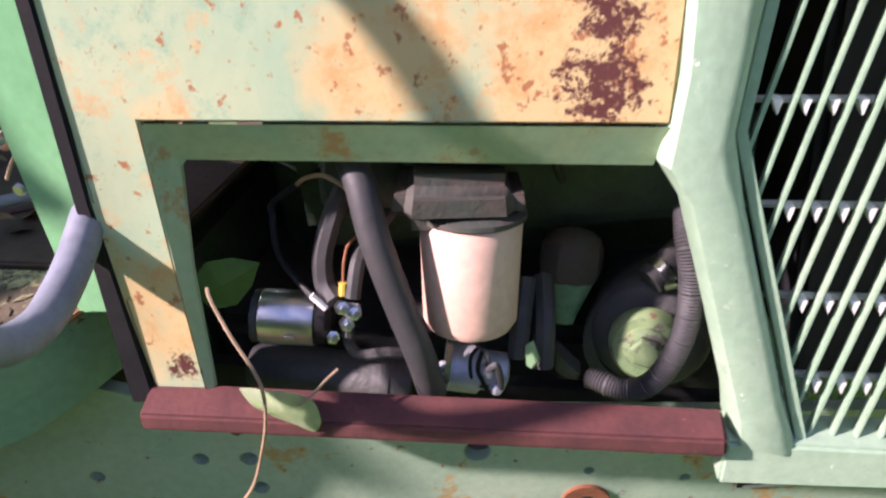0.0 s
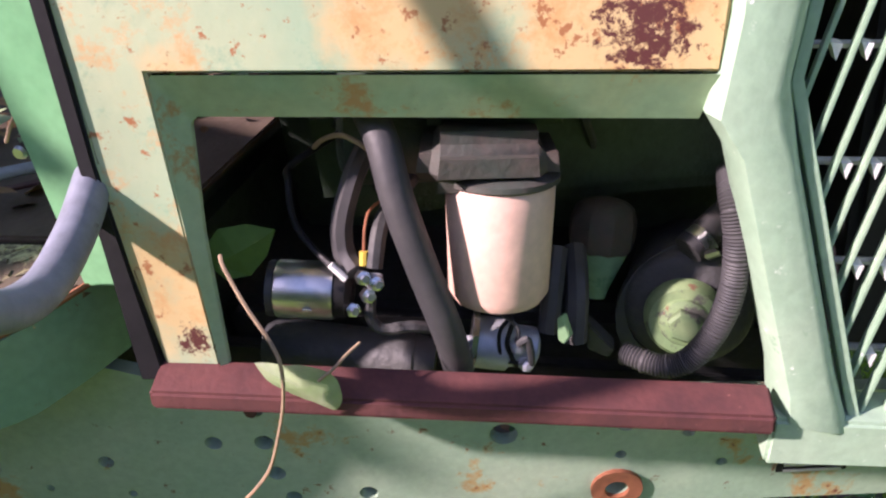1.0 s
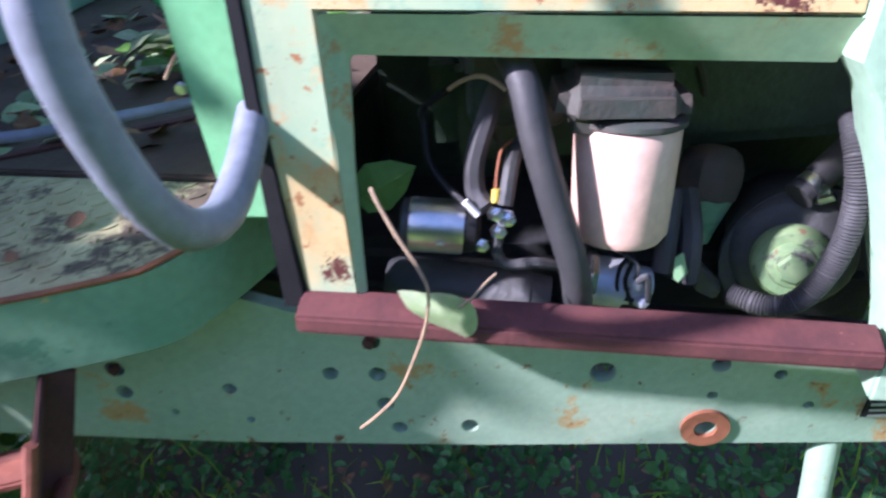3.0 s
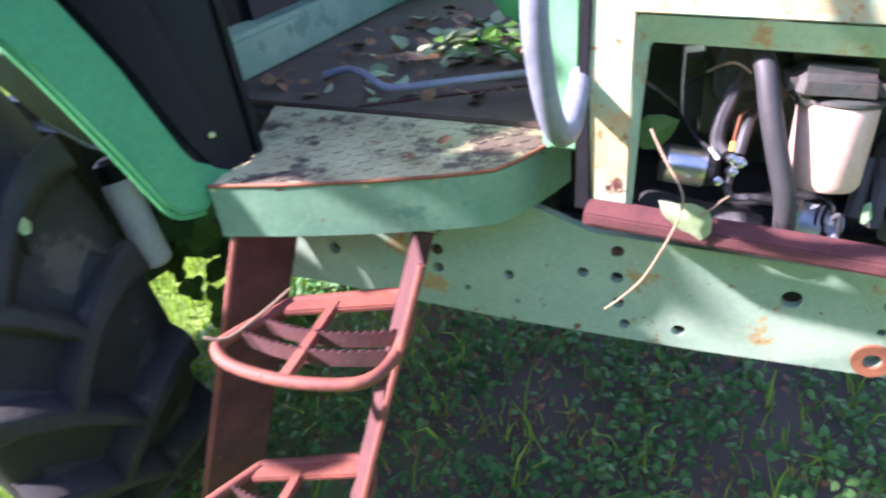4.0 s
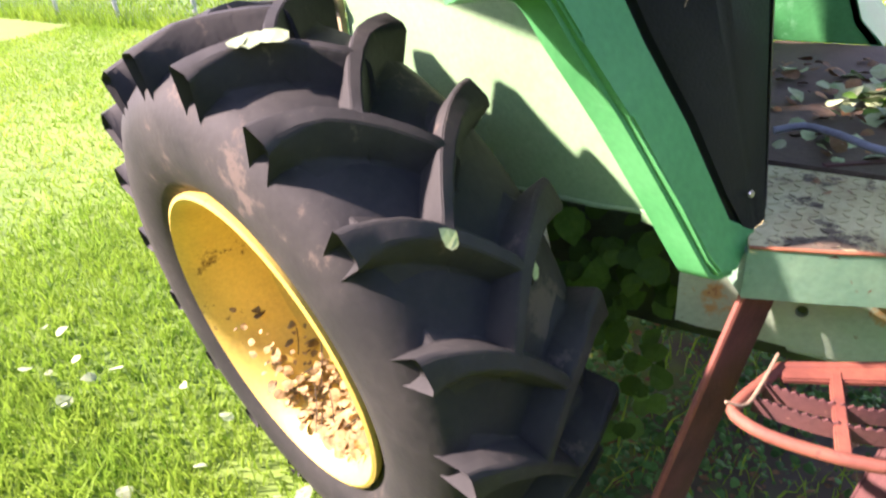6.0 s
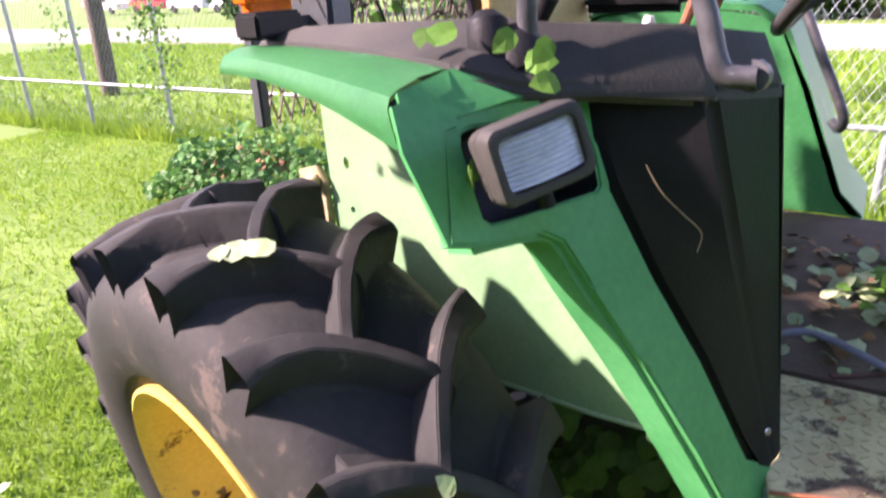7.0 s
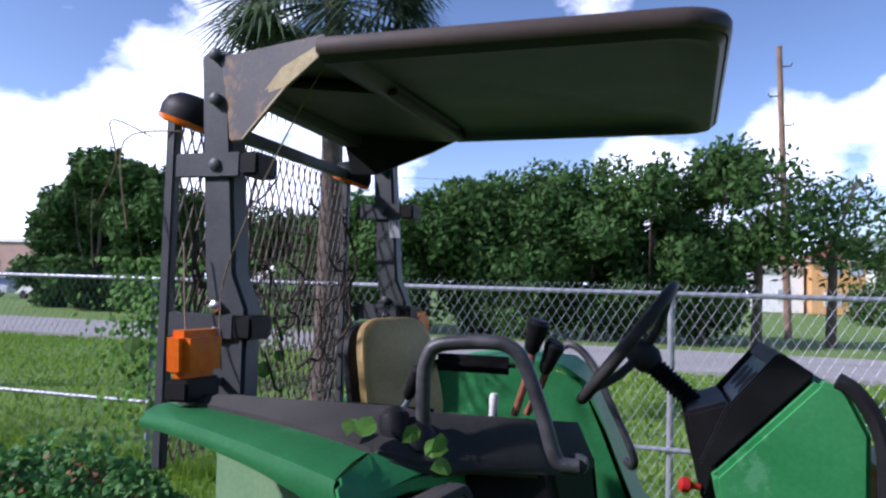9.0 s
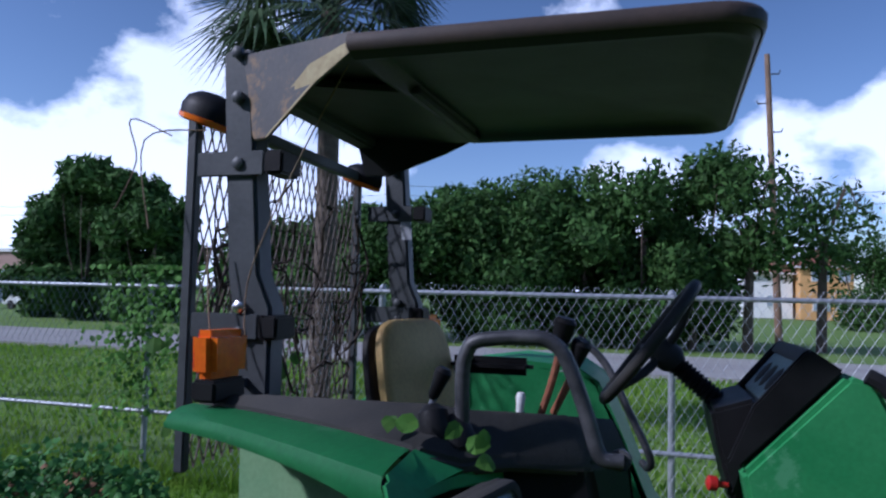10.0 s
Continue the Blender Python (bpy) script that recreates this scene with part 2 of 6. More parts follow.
    "soil": mat("lawn_ground", (0.11, 0.20, 0.028), (0.165, 0.26, 0.042), 0.95, scale=0.9, bump=0.6, fine=25, spots=[((0.17, 0.13, 0.07), 0.66, 1.6, 0.95)]),
    "hedge": mat("clipped_hedge", (0.035, 0.075, 0.02), (0.06, 0.11, 0.03), 0.9, scale=1.5, bump=0.8, fine=9.0),
    "road": mat("pale_asphalt", (0.36, 0.35, 0.33), (0.30, 0.29, 0.28), 0.9, scale=0.5, fine=40),
    "house": mat("yellow_stucco", (0.62, 0.36, 0.14), (0.58, 0.33, 0.12), 0.85, scale=2),
    "houseroof": mat("brown_roof_tiles", (0.24, 0.10, 0.06), (0.19, 0.08, 0.05), 0.8, scale=3),
    "pane": mat("window_pane", (0.35, 0.42, 0.48), (0.28, 0.34, 0.40), 0.1, scale=2),
    "wood": mat("weathered_pole", (0.25, 0.165, 0.105), (0.18, 0.12, 0.08), 0.9, scale=3, bump=0.4),
    "block": mat("pale_building", (0.40, 0.27, 0.22), (0.36, 0.24, 0.2), 0.9, scale=1),
    "pump": mat("grimy_pump_paint", (0.11, 0.18, 0.08), (0.17, 0.24, 0.11), 0.6, scale=30, bump=0.3, spots=[((0.06, 0.06, 0.05), 0.53, 22.0, 0.8), ((0.16, 0.09, 0.05), 0.60, 40.0, 0.8)]),
    "chaff": mat("dry_chaff", (0.36, 0.26, 0.11), (0.22, 0.14, 0.06), 0.9, scale=30, vary=0.4),
    "tape": mat("blue_paint", (0.30, 0.42, 0.50), (0.40, 0.50, 0.55), 0.5, scale=12, spots=[(RUST, 0.62, 20.0, 0.8)]),
}



def hood_paint():
    """Green paint bleached to yellow primer towards the front, with maroon rust where it has gone through."""
    m = M["hood"].copy()
    m.name = "worn_hood_paint"
    n, l = m.node_tree.nodes, m.node_tree.links
    b = n["Principled BSDF"]
    tc = n.new("ShaderNodeTexCoord")

    def near(c, r0, r1):
        d = n.new("ShaderNodeVectorMath")
        d.operation = "DISTANCE"
        l.new(tc.outputs["Object"], d.inputs[0])
        d.inputs[1].default_value = c
        r = n.new("ShaderNodeMapRange")
        r.interpolation_type = "SMOOTHSTEP"
        r.inputs["From Min"].default_value, r.inputs["From Max"].default_value = r0, r1
        r.inputs["To Min"].default_value, r.inputs["To Max"].default_value = 1.0, 0.0
        l.new(d.outputs["Value"], r.inputs["Value"])
        return r.outputs["Result"]

    def nz(scale, detail=8.0, rough=0.65):
        t = n.new("ShaderNodeTexNoise")
        t.inputs["Scale"].default_value, t.inputs["Detail"].default_value, t.inputs["Roughness"].default_value = scale, detail, rough
        l.new(tc.outputs["Object"], t.inputs["Vector"])
        return t.outputs["Fac"]

    def add(a, c, op="ADD"):
        t = n.new("ShaderNodeMath")
        t.operation = op
        for k, v in enumerate((a, c)):
            if isinstance(v, float):
                t.inputs[k].default_value = v
            else:
                l.new(v, t.inputs[k])
        return t.outputs["Value"]

    def step(v, lo, hi):
        r = n.new("ShaderNodeMapRange")
        r.inputs["From Min"].default_value, r.inputs["From Max"].default_value = lo, hi
        l.new(v, r.inputs["Value"])
        return r.outputs["Result"]

    def mix(f, a, c):
        t = n.new("ShaderNodeMixRGB")
        l.new(f, t.inputs["Fac"])
        for k, v in (("Color1", a), ("Color2", c)):
            if isinstance(v, tuple):
                t.inputs[k].default_value = (*v, 1)
            else:
                l.new(v, t.inputs[k])
        return t.outputs["Color"]

    # bleached fields: the front upper corner, the middle, the rear jamb
    field = add(near((1.20, -0.385, 1.13), 0.06, 0.18), add(near((1.03, -0.41, 1.15), 0.02, 0.13), 0.9, "MULTIPLY"), "MAXIMUM")
    field = add(field, add(near((0.79, -0.49, 0.92), 0.02, 0.13), 0.75, "MULTIPLY"), "MAXIMUM")
    field = add(field, add(near((0.83, -0.46, 1.11), 0.0, 0.05), 0.7, "MULTIPLY"), "MAXIMUM")
    worn = add(add(field, 0.42, "MULTIPLY"), nz(9.0, 8.0, 0.7))
    base = mix(step(nz(5.0), 0.38, 0.66), (0.31, 0.45, 0.30), (0.44, 0.50, 0.31))
    base = mix(step(nz(16.0, 9.0, 0.75), 0.53, 0.63), base, (0.24, 0.40, 0.27))
    base = mix(step(worn, 0.64, 0.88), base, (0.60, 0.45, 0.22))
    base = mix(step(add(nz(24.0, 9.0, 0.75), add(field, 0.06, "MULTIPLY")), 0.55, 0.68), base, (0.58, 0.34, 0.14))
    base = mix(step(add(nz(60.0, 9.0, 0.7), add(field, 0.03, "MULTIPLY")), 0.605, 0.65), base, (0.36, 0.15, 0.06))
    r1 = near((1.203, -0.382, 1.115), 0.015, 0.070)
    r1 = add(r1, near((1.208, -0.372, 1.175), 0.010, 0.060), "MAXIMUM")
    r1 = add(r1, near((0.797, -0.493, 0.868), 0.0, 0.040), "MAXIMUM")
    r1 = add(r1, add(near((0.765, -0.47, 1.00), 0.0, 0.030), 0.7, "MULTIPLY"), "MAXIMUM")
    rust = step(add(nz(95.0, 9.0, 0.8), add(r1, 0.26, "MULTIPLY")), 0.68, 0.73)
    base = mix(rust, base, (0.095, 0.026, 0.024))
    l.new(base, b.inputs["Base Color"])
    return m


M["green"].node_tree.nodes["Principled BSDF"].inputs["Specular IOR Level"].default_value = 0.28
for k in ("black", "blackdusty", "rubber", "leaf", "tree", "grass", "weed", "dark"):
    M[k].node_tree.nodes["Principled BSDF"].inputs["Specular IOR Level"].default_value = 0.22
M["hoodside"] = hood_paint()


def thin(m, share):
    """Thin leaves: part of the light passes through."""
    n, l = m.node_tree.nodes, m.node_tree.links
    b = n["Principled BSDF"]
    t = n.new("ShaderNodeBsdfTranslucent")
    l.new(b.inputs["Base Color"].links[0].from_socket, t.inputs["Color"])
    x = n.new("ShaderNodeMixShader")
    x.inputs["Fac"].default_value = share
    l.new(b.outputs["BSDF"], x.inputs[1])
    l.new(t.outputs["BSDF"], x.inputs[2])
    l.new(x.outputs["Shader"], n["Material Output"].inputs["Surface"])


for k in ("grass", "leaf", "leafpale", "weed", "tree", "palm"):
    thin(M[k], 0.45 if k == "grass" else 0.25)


def shaded_lawn():
    """Lawn with bare earth under the tractor, darkened to deepen its shade."""
    m = M["soil"].copy()
    m.name = "lawn_with_bare_earth"
    n, l = m.node_tree.nodes, m.node_tree.links
    b = n["Principled BSDF"]
    col = b.inputs["Base Color"].links[0].from_socket
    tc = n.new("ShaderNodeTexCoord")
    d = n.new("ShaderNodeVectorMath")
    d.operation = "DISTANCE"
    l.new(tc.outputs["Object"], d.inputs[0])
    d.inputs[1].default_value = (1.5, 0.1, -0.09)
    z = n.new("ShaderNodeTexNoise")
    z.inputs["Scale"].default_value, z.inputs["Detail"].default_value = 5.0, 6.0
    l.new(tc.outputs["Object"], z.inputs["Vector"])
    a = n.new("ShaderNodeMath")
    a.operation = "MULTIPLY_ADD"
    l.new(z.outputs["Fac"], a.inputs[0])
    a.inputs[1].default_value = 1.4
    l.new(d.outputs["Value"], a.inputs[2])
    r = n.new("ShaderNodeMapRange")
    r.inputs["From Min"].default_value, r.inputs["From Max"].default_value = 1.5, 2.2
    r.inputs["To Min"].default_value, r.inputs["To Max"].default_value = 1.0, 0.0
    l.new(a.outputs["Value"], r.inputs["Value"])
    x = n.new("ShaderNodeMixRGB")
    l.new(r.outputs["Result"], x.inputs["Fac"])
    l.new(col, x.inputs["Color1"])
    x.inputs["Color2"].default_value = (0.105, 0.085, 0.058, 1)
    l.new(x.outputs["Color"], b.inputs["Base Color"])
    return m


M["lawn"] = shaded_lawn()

# ---- builders ----
ORG = {}
# how the nose and its side rails sit to the rest of the worn machine: plan coordinates of the flat layout into the world
HOOD_LAY = Matrix(((0.62611, -0.10148, 0.23845, 0.20625), (0.14824, 0.91801, -0.13639, -0.14301), (-0.17222, -0.04915, 1.03871, 0.16069), (-0.13594, -0.03945, 0.13483, 1.00000)))
RAIL_LAY = Matrix(((0.61862, 0.00287, -0.00236, 0.28412), (0.12500, 0.79113, -0.00068, -0.19620), (-0.14364, 0.03209, 0.81929, 0.21942), (-0.11533, 0.02374, 0.00039, 1.00000)))
lay = None


def part(name, bm, material, parent, label="", kind="", off=None):
    if off is not None:
        bmesh.ops.translate(bm, verts=bm.verts, vec=off)
    if lay is not None:
        for v in bm.verts:
            q = lay @ v.co.to_4d()
            v.co = q.xyz / q.w
    me = bpy.data.meshes.new(name)
    if parent is not None:
        bmesh.ops.translate(bm, verts=bm.verts, vec=-ORG[parent])
    bmesh.ops.recalc_face_normals(bm, faces=bm.faces)
    for f in bm.faces:
        f.smooth = True
    bm.to_mesh(me)
    bm.free()
    me.set_sharp_from_angle(angle=radians(38))
    me.materials.append(material)
    ob = new(name, me)
    if parent is not None:
        ob.parent = parent
        ORG[ob] = ORG[parent]
    else:
        ORG[ob] = Vector()
    return tagged(ob, label, kind=kind)


def thing(name, base, label, category, group=""):
    ob = new(name)
    ob.empty_display_size = 0.1
    ob.location = base
    ORG[ob] = Vector(base)
    return tagged(ob, label, category, group)


def cloud(name, verts, faces, material, parent=None, label="", category="", kind="stuff"):
    me = bpy.data.meshes.new(name)
    me.from_pydata(verts, [], faces)
    me.materials.append(material)
    ob = new(name, me)
    if parent is not None:
        ob.parent = parent
        ob.matrix_parent_inverse = Matrix.Translation(-ORG[parent])
    ORG[ob] = Vector()
    return tagged(ob, label, category, kind=kind)


def bev(bm, off=0.006, seg=2, angle=28):
    es = [e for e in bm.edges if len(e.link_faces) == 2 and e.calc_face_angle(0) > radians(angle)]
    bmesh.ops.bevel(bm, geom=es, offset=off, segments=seg, affect="EDGES", clamp_overlap=True)
    return bm


def box(x0, x1, y0, y1, z0, z1, b=0.006, bm=None, turn=0.0):
    own = bm is None
    bm = bm or bmesh.new()
    m = Matrix.LocRotScale(((x0 + x1) / 2, (y0 + y1) / 2, (z0 + z1) / 2), Euler((0, 0, radians(turn))), (x1 - x0, y1 - y0, z1 - z0))
    bmesh.ops.create_cube(bm, size=1, matrix=m)
    if own and b:
        bev(bm, b)
    return bm


def prism(pts, vec, b=0.004, bm=None):
    """A polygon of 3D points, swept by vec."""
    own = bm is None
    bm = bm or bmesh.new()
    vec = Vector(vec)
    a = [bm.verts.new(p) for p in pts]
    c = [bm.verts.new(Vector(p) + vec) for p in pts]
    bm.faces.new(a)
    bm.faces.new(c[::-1])
    for i in range(len(a)):
        j = (i + 1) % len(a)
        bm.faces.new((a[j], a[i], c[i], c[j]))
    if own and b:
        bmesh.ops.recalc_face_normals(bm, faces=bm.faces)
        bev(bm, b)
    return bm


def smooth_path(pts, n=6):
    pts = [Vector(p) for p in pts]
    out = []
    for i in range(len(pts) - 1):
        p0, p1, p2, p3 = pts[max(i - 1, 0)], pts[i], pts[i + 1], pts[min(i + 2, len(pts) - 1)]
        for k in range(n):
            t = k / n
            out.append(0.5 * ((2 * p1) + (p2 - p0) * t + (2 * p0 - 5 * p1 + 4 * p2 - p3) * t * t + (3 * p1 - p0 - 3 * p2 + p3) * t ** 3))
    return out + [pts[-1]]


def tube(pts, r, seg=10, bm=None, curve=0, taper=None):
    bm = bm or bmesh.new()
    pts = smooth_path(pts, curve) if curve else [Vector(p) for p in pts]
    rings, side = [], None
    for i, p in enumerate(pts):
        d = (pts[min(i + 1, len(pts) - 1)] - pts[max(i - 1, 0)]).normalized()
        if side is None:
            side = d.orthogonal().normalized()
        side = (side - d * side.dot(d)).normalized()
        up = d.cross(side)
        rad = r if taper is None else r * taper(i / max(len(pts) - 1, 1))
        rings.append([bm.verts.new(p + rad * (math.cos(2 * math.pi * k / seg) * side + math.sin(2 * math.pi * k / seg) * up)) for k in range(seg)])
    for a, b in zip(rings, rings[1:]):
        for k in range(seg):
            bm.faces.new((a[k], a[(k + 1) % seg], b[(k + 1) % seg], b[k]))
    bm.faces.new(rings[0][::-1])
    bm.faces.new(rings[-1])
    return bm


def lathe(profile, origin, axis, seg=32, bm=None, caps=True):
    """profile: (distance along axis, radius), capped at both ends."""
    bm = bm or bmesh.new()
    axis = Vector(axis).normalized()
    s = axis.orthogonal().normalized()
    u = axis.cross(s)
    o = Vector(origin)
    rings = [[bm.verts.new(o + axis * h + r * (math.cos(2 * math.pi * k / seg) * s + math.sin(2 * math.pi * k / seg) * u)) for k in range(seg)] for h, r in profile]
    for a, b in zip(rings, rings[1:]):
        for k in range(seg):
            bm.faces.new((a[k], a[(k + 1) % seg], b[(k + 1) % seg], b[k]))
    if caps:
        bm.faces.new(rings[0][::-1])
        bm.faces.new(rings[-1])
    return bm


def plate(outline, holes, place, thick, bm=None):
    """A flat outline in (u, v) with holes (lists of points), laid out by place(u, v, depth)."""
    bm = bm or bmesh.new()
    loops = [outline] + holes
    edges, rings = [], []
    for lp in loops:
        vs = [bm.verts.new((u, v, 0)) for u, v in lp]
        rings.append(vs)
        edges += [bm.edges.new((vs[i], vs[(i + 1) % len(vs)])) for i in range(len(vs))]
    bmesh.ops.triangle_fill(bm, use_beauty=True, use_dissolve=False, edges=edges, normal=(0, 0, 1))
    faces = list(bm.faces)
    r = bmesh.ops.extrude_face_region(bm, geom=faces)
    back = [g for g in r["geom"] if isinstance(g, bmesh.types.BMVert)]
    for v in back:
        v.co.z = 1
    for v in bm.verts:
        v.co = place(v.co.x, v.co.y, thick * v.co.z)
    return bm


def ring_pts(u, v, r, n=14, ru=None):
    return [(u + (ru or r) * math.cos(2 * math.pi * k / n), v + r * math.sin(2 * math.pi * k / n)) for k in range(n)]


def leaf_at(verts, faces, p, size, nrm, rng, fold=0.25, lobes=False):
    """A heart-shaped, folded leaf."""
    nrm = Vector(nrm).normalized()
    a = Vector((rng.uniform(-1, 1), rng.uniform(-1, 1), rng.uniform(-1, 1)))
    a = (a - nrm * a.dot(nrm)).normalized()
    b = nrm.cross(a)
    base = len(verts)
    outline = [(-0.5, 0), (-0.42, 0.28), (-0.1, 0.42), (0.25, 0.28), (0.55, 0)]
    p = Vector(p)
    spine = [p + a * size * x + nrm * size * (0.1 * math.cos(3 * x)) for x, _ in outline]
    for s in (1, -1):
        for (x, y) in outline[1:4]:
            verts.append(p + a * size * x + b * size * y * s + nrm * size * (y * fold + 0.05 * rng.uniform(-1, 1)))
    for q in spine:
        verts.append(q)
    m = base + 6
    for s in (0, 1):
        o = base + 3 * s
        faces += [(m, m + 1, o), (m + 1, m + 2, o + 1, o), (m + 2, m + 3, o + 2, o + 1), (m + 3, m + 4, o + 2)]

# ---- ground and setting ----
rng = random.Random(7)
G0 = -0.15


def hp(x, z, d=0.0):
    """A point of the hood's side, d metres behind its face."""
    return Vector((x, -0.452 + 0.09 * (x - 1.425) + 0.22 * (z - 0.82) + d, z))


def rp(x, z, d=0.0):
    """A point of the side frame's outer face."""
    return Vector((x, -0.43 + 0.16 * (x - 1.344) + d, z))


bm = bmesh.new()
bmesh.ops.create_grid(bm, x_segments=90, y_segments=90, size=45)
for v in bm.verts:
    v.co.z = G0 + (0.04 * noise.noise(v.co * 0.35) if v.co.length > 3 else 0.0)
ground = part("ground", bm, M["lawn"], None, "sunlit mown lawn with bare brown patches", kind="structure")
bm = bmesh.new()
outer = [bm.verts.new((900 * math.cos(a * math.pi / 16), 900 * math.sin(a * math.pi / 16), -0.22)) for a in range(32)]
bm.faces.new(outer)
far = part("ground", bm, M["soil"], None, "distant flat grass reaching the horizon", kind="structure")
road = part("road", box(-150, 150, 15.0, 20.6, -0.30, -0.03, 0), M["road"], None, "pale grey asphalt road beyond the fence", kind="structure")

# hedge screens added out of view to cut the low skylight on two sides
part("wall_south", box(-34, 16, -9.6, -8.2, G0 - 0.05, 5.2, 0.2), M["hedge"], None, "tall dark green hedge closing the lawn", kind="structure")
part("wall_east", box(14.5, 16, -8.2, 9.5, G0 - 0.05, 4.6, 0.2), M["hedge"], None, "tall dark green hedge closing the lawn", kind="structure")

# ---- tractor ----
tractor = thing("tractor", (0.6, 0.0, 0.0), "weathered green tractor with rusted hood, canopy and open engine bay", "tractor")


def wheel(mw):
    """Rear wheel; local y = 0 is the outer rim plane, the outer side faces -y."""
    prof = [(0.030, 0.386), (-0.004, 0.43), (-0.018, 0.50), (-0.012, 0.565), (0.010, 0.620), (0.045, 0.645), (0.12, 0.657), (0.20, 0.661),
            (0.28, 0.657), (0.355, 0.645), (0.390, 0.620), (0.412, 0.565), (0.418, 0.50), (0.404, 0.43), (0.37, 0.386)]
    bm = lathe(prof, (0, 0, 0), (0, 1, 0), seg=96, caps=False)
    bm.transform(mw)
    w = thing_part("wheel", tractor)
    part("tyre", bm, M["rubber"], w, "black tractor tyre carcass, scuffed and dusty")
    n = 19
    for side, phase in ((1, 5.0), (-1, 15.0)):
        bm = bmesh.new()
        rows = []
        for u in (0.0, 0.10, 0.24, 0.4, 0.55, 0.7, 0.85, 0.96, 1.0):
            y = 0.002 + 0.250 * u
            if side < 0:
                y = 0.40 - y
            ang = -radians(15.7) * u * u
            top = 0.700 + 0.024 * min(u / 0.4, 1.0) - (0.006 if u == 1.0 else 0.0)
            bot = 0.590 + 0.058 * min(u / 0.24, 1.0)
            ht = 0.030 - 0.010 * min(u / 0.3, 1.0)
            hb = 0.046 + 0.020 * min(u / 0.3, 1.0)
            rows.append([bm.verts.new((rad * math.cos(ang + dw / 0.70), y, rad * math.sin(ang + dw / 0.70)))
                         for dw, rad in ((-hb * 1.25, bot), (-hb * 0.70, bot + 0.35 * (top - bot) * (0.35 + 0.3 * u)), (-ht * 1.25, top - 0.010), (-ht * 0.8, top), (ht * 0.8, top), (ht * 1.15, top - 0.008), (hb * 0.55, bot + 0.012), (hb * 1.0, bot))])
        for p, q in zip(rows, rows[1:]):
            for k in range(7):
                bm.faces.new((p[k], p[k + 1], q[k + 1], q[k]))
        end = bm.faces.new(rows[0])
        bm.faces.new(rows[-1][::-1])
        bmesh.ops.recalc_face_normals(bm, faces=bm.faces)
        bmesh.ops.inset_individual(bm, faces=[end], thickness=0.013, depth=0.0)
        bmesh.ops.translate(bm, verts=end.verts, vec=(0, side * 0.026, 0))
        bev(bm, 0.004, 2, 40)
        for f in bm.faces:
            f.smooth = True
        me = bpy.data.meshes.new("lug")
        bm.to_mesh(me)
        bm.free()
        me.set_sharp_from_angle(angle=radians(42))
        me.materials.append(M["rubber"])
        for k in range(n):
            ob = new("lug", me)
            ob.parent = w
            ob.matrix_local = Matrix.Translation(-ORG[w]) @ mw @ Matrix.Rotation(-radians(phase) - 2 * math.pi * k / n, 4, "Y")
    rim = lathe([(0.23, 0.02), (0.23, 0.10), (0.25, 0.13), (0.26, 0.22), (0.235, 0.30), (0.20, 0.335), (0.06, 0.352), (0.022, 0.366), (0.004, 0.378), (-0.006, 0.388),
                 (-0.002, 0.398), (0.012, 0.398), (0.03, 0.388), (0.37, 0.388)], (0, 0, 0), (0, 1, 0), seg=72)
    rim.transform(mw)
    part("rim", rim, M["yellow"], w, "yellow painted steel rim, scuffed and dusty")
    for k in range(8):
        a = 2 * math.pi * k / 8 + 0.2
        p = mw @ Vector((0.27 * math.cos(a), 0.248, 0.27 * math.sin(a)))
        part("bolt", lathe([(0, 0.016), (0.018, 0.016), (0.022, 0.010)], p, mw.to_3x3() @ Vector((0, -1, 0)), 6), M["yellow"], w)
    return w


def thing_part(name, parent):
    ob = new(name)
    ob.empty_display_size = 0.1
    ob.parent = parent
    ORG[ob] = ORG[parent]
    return ob


NEAR_WHEEL = pose(-0.168, -0.94, 0.508) @ pose(0, 0, 0, 0, 0, -14) @ pose(0, 0, 0, 7.2)
wheel(NEAR_WHEEL)
wheel(pose(-0.168, 1.02, 0.53) @ pose(0, 0, 0, 0, 0, 180))

# side frame with bolt holes
lay = RAIL_LAY
holes = [(1.341, 0.661, 0.011), (1.402, 0.657, 0.012), (1.405, 0.602, 0.012), (1.418, 0.556, 0.011), (1.514, 0.556, 0.012), (1.688, 0.648, 0.017),
         (1.831, 0.654, 0.012), (1.904, 0.635, 0.008), (1.826, 0.602, 0.007), (1.823, 0.545, 0.014), (1.947, 0.580, 0.007), (1.2, 0.639, 0.010), (1.053, 0.639, 0.012),
         (1.112, 0.598, 0.006), (1.214, 0.579, 0.006), (1.055, 0.681, 0.013), (1.403, 0.712, 0.011), (0.82, 0.66, 0.014), (0.70, 0.68, 0.012)]
out = [(0.55, 0.80), (0.55, 0.585), (0.60, 0.578), (0.76, 0.572), (1.17, 0.535), (1.54, 0.517), (2.0, 0.508), (2.7, 0.50), (2.7, 0.66), (2.0, 0.69), (1.36, 0.745), (1.25, 0.79)]
part("side_frame", plate(out, [ring_pts(u, v, r) for u, v, r in holes], lambda u, v, d: rp(u, v, d), 0.018), M["frame"], tractor,
     "pale green steel side frame with bolt holes and rust stains")
part("ring_washer", plate(ring_pts(1.823, 0.545, 0.032, 18), [ring_pts(1.823, 0.545, 0.015)], lambda u, v, d: rp(u, v, d - 0.006), 0.006), M["orange_rust"], tractor, "rusty washer")
for u, v in ((1.40, 0.712), (1.055, 0.681)):
    part("bolt", lathe([(-0.004, 0.008), (0.006, 0.008)], rp(u, v), (0, -1, 0), seg=6), M["rust"], tractor)
lay = None
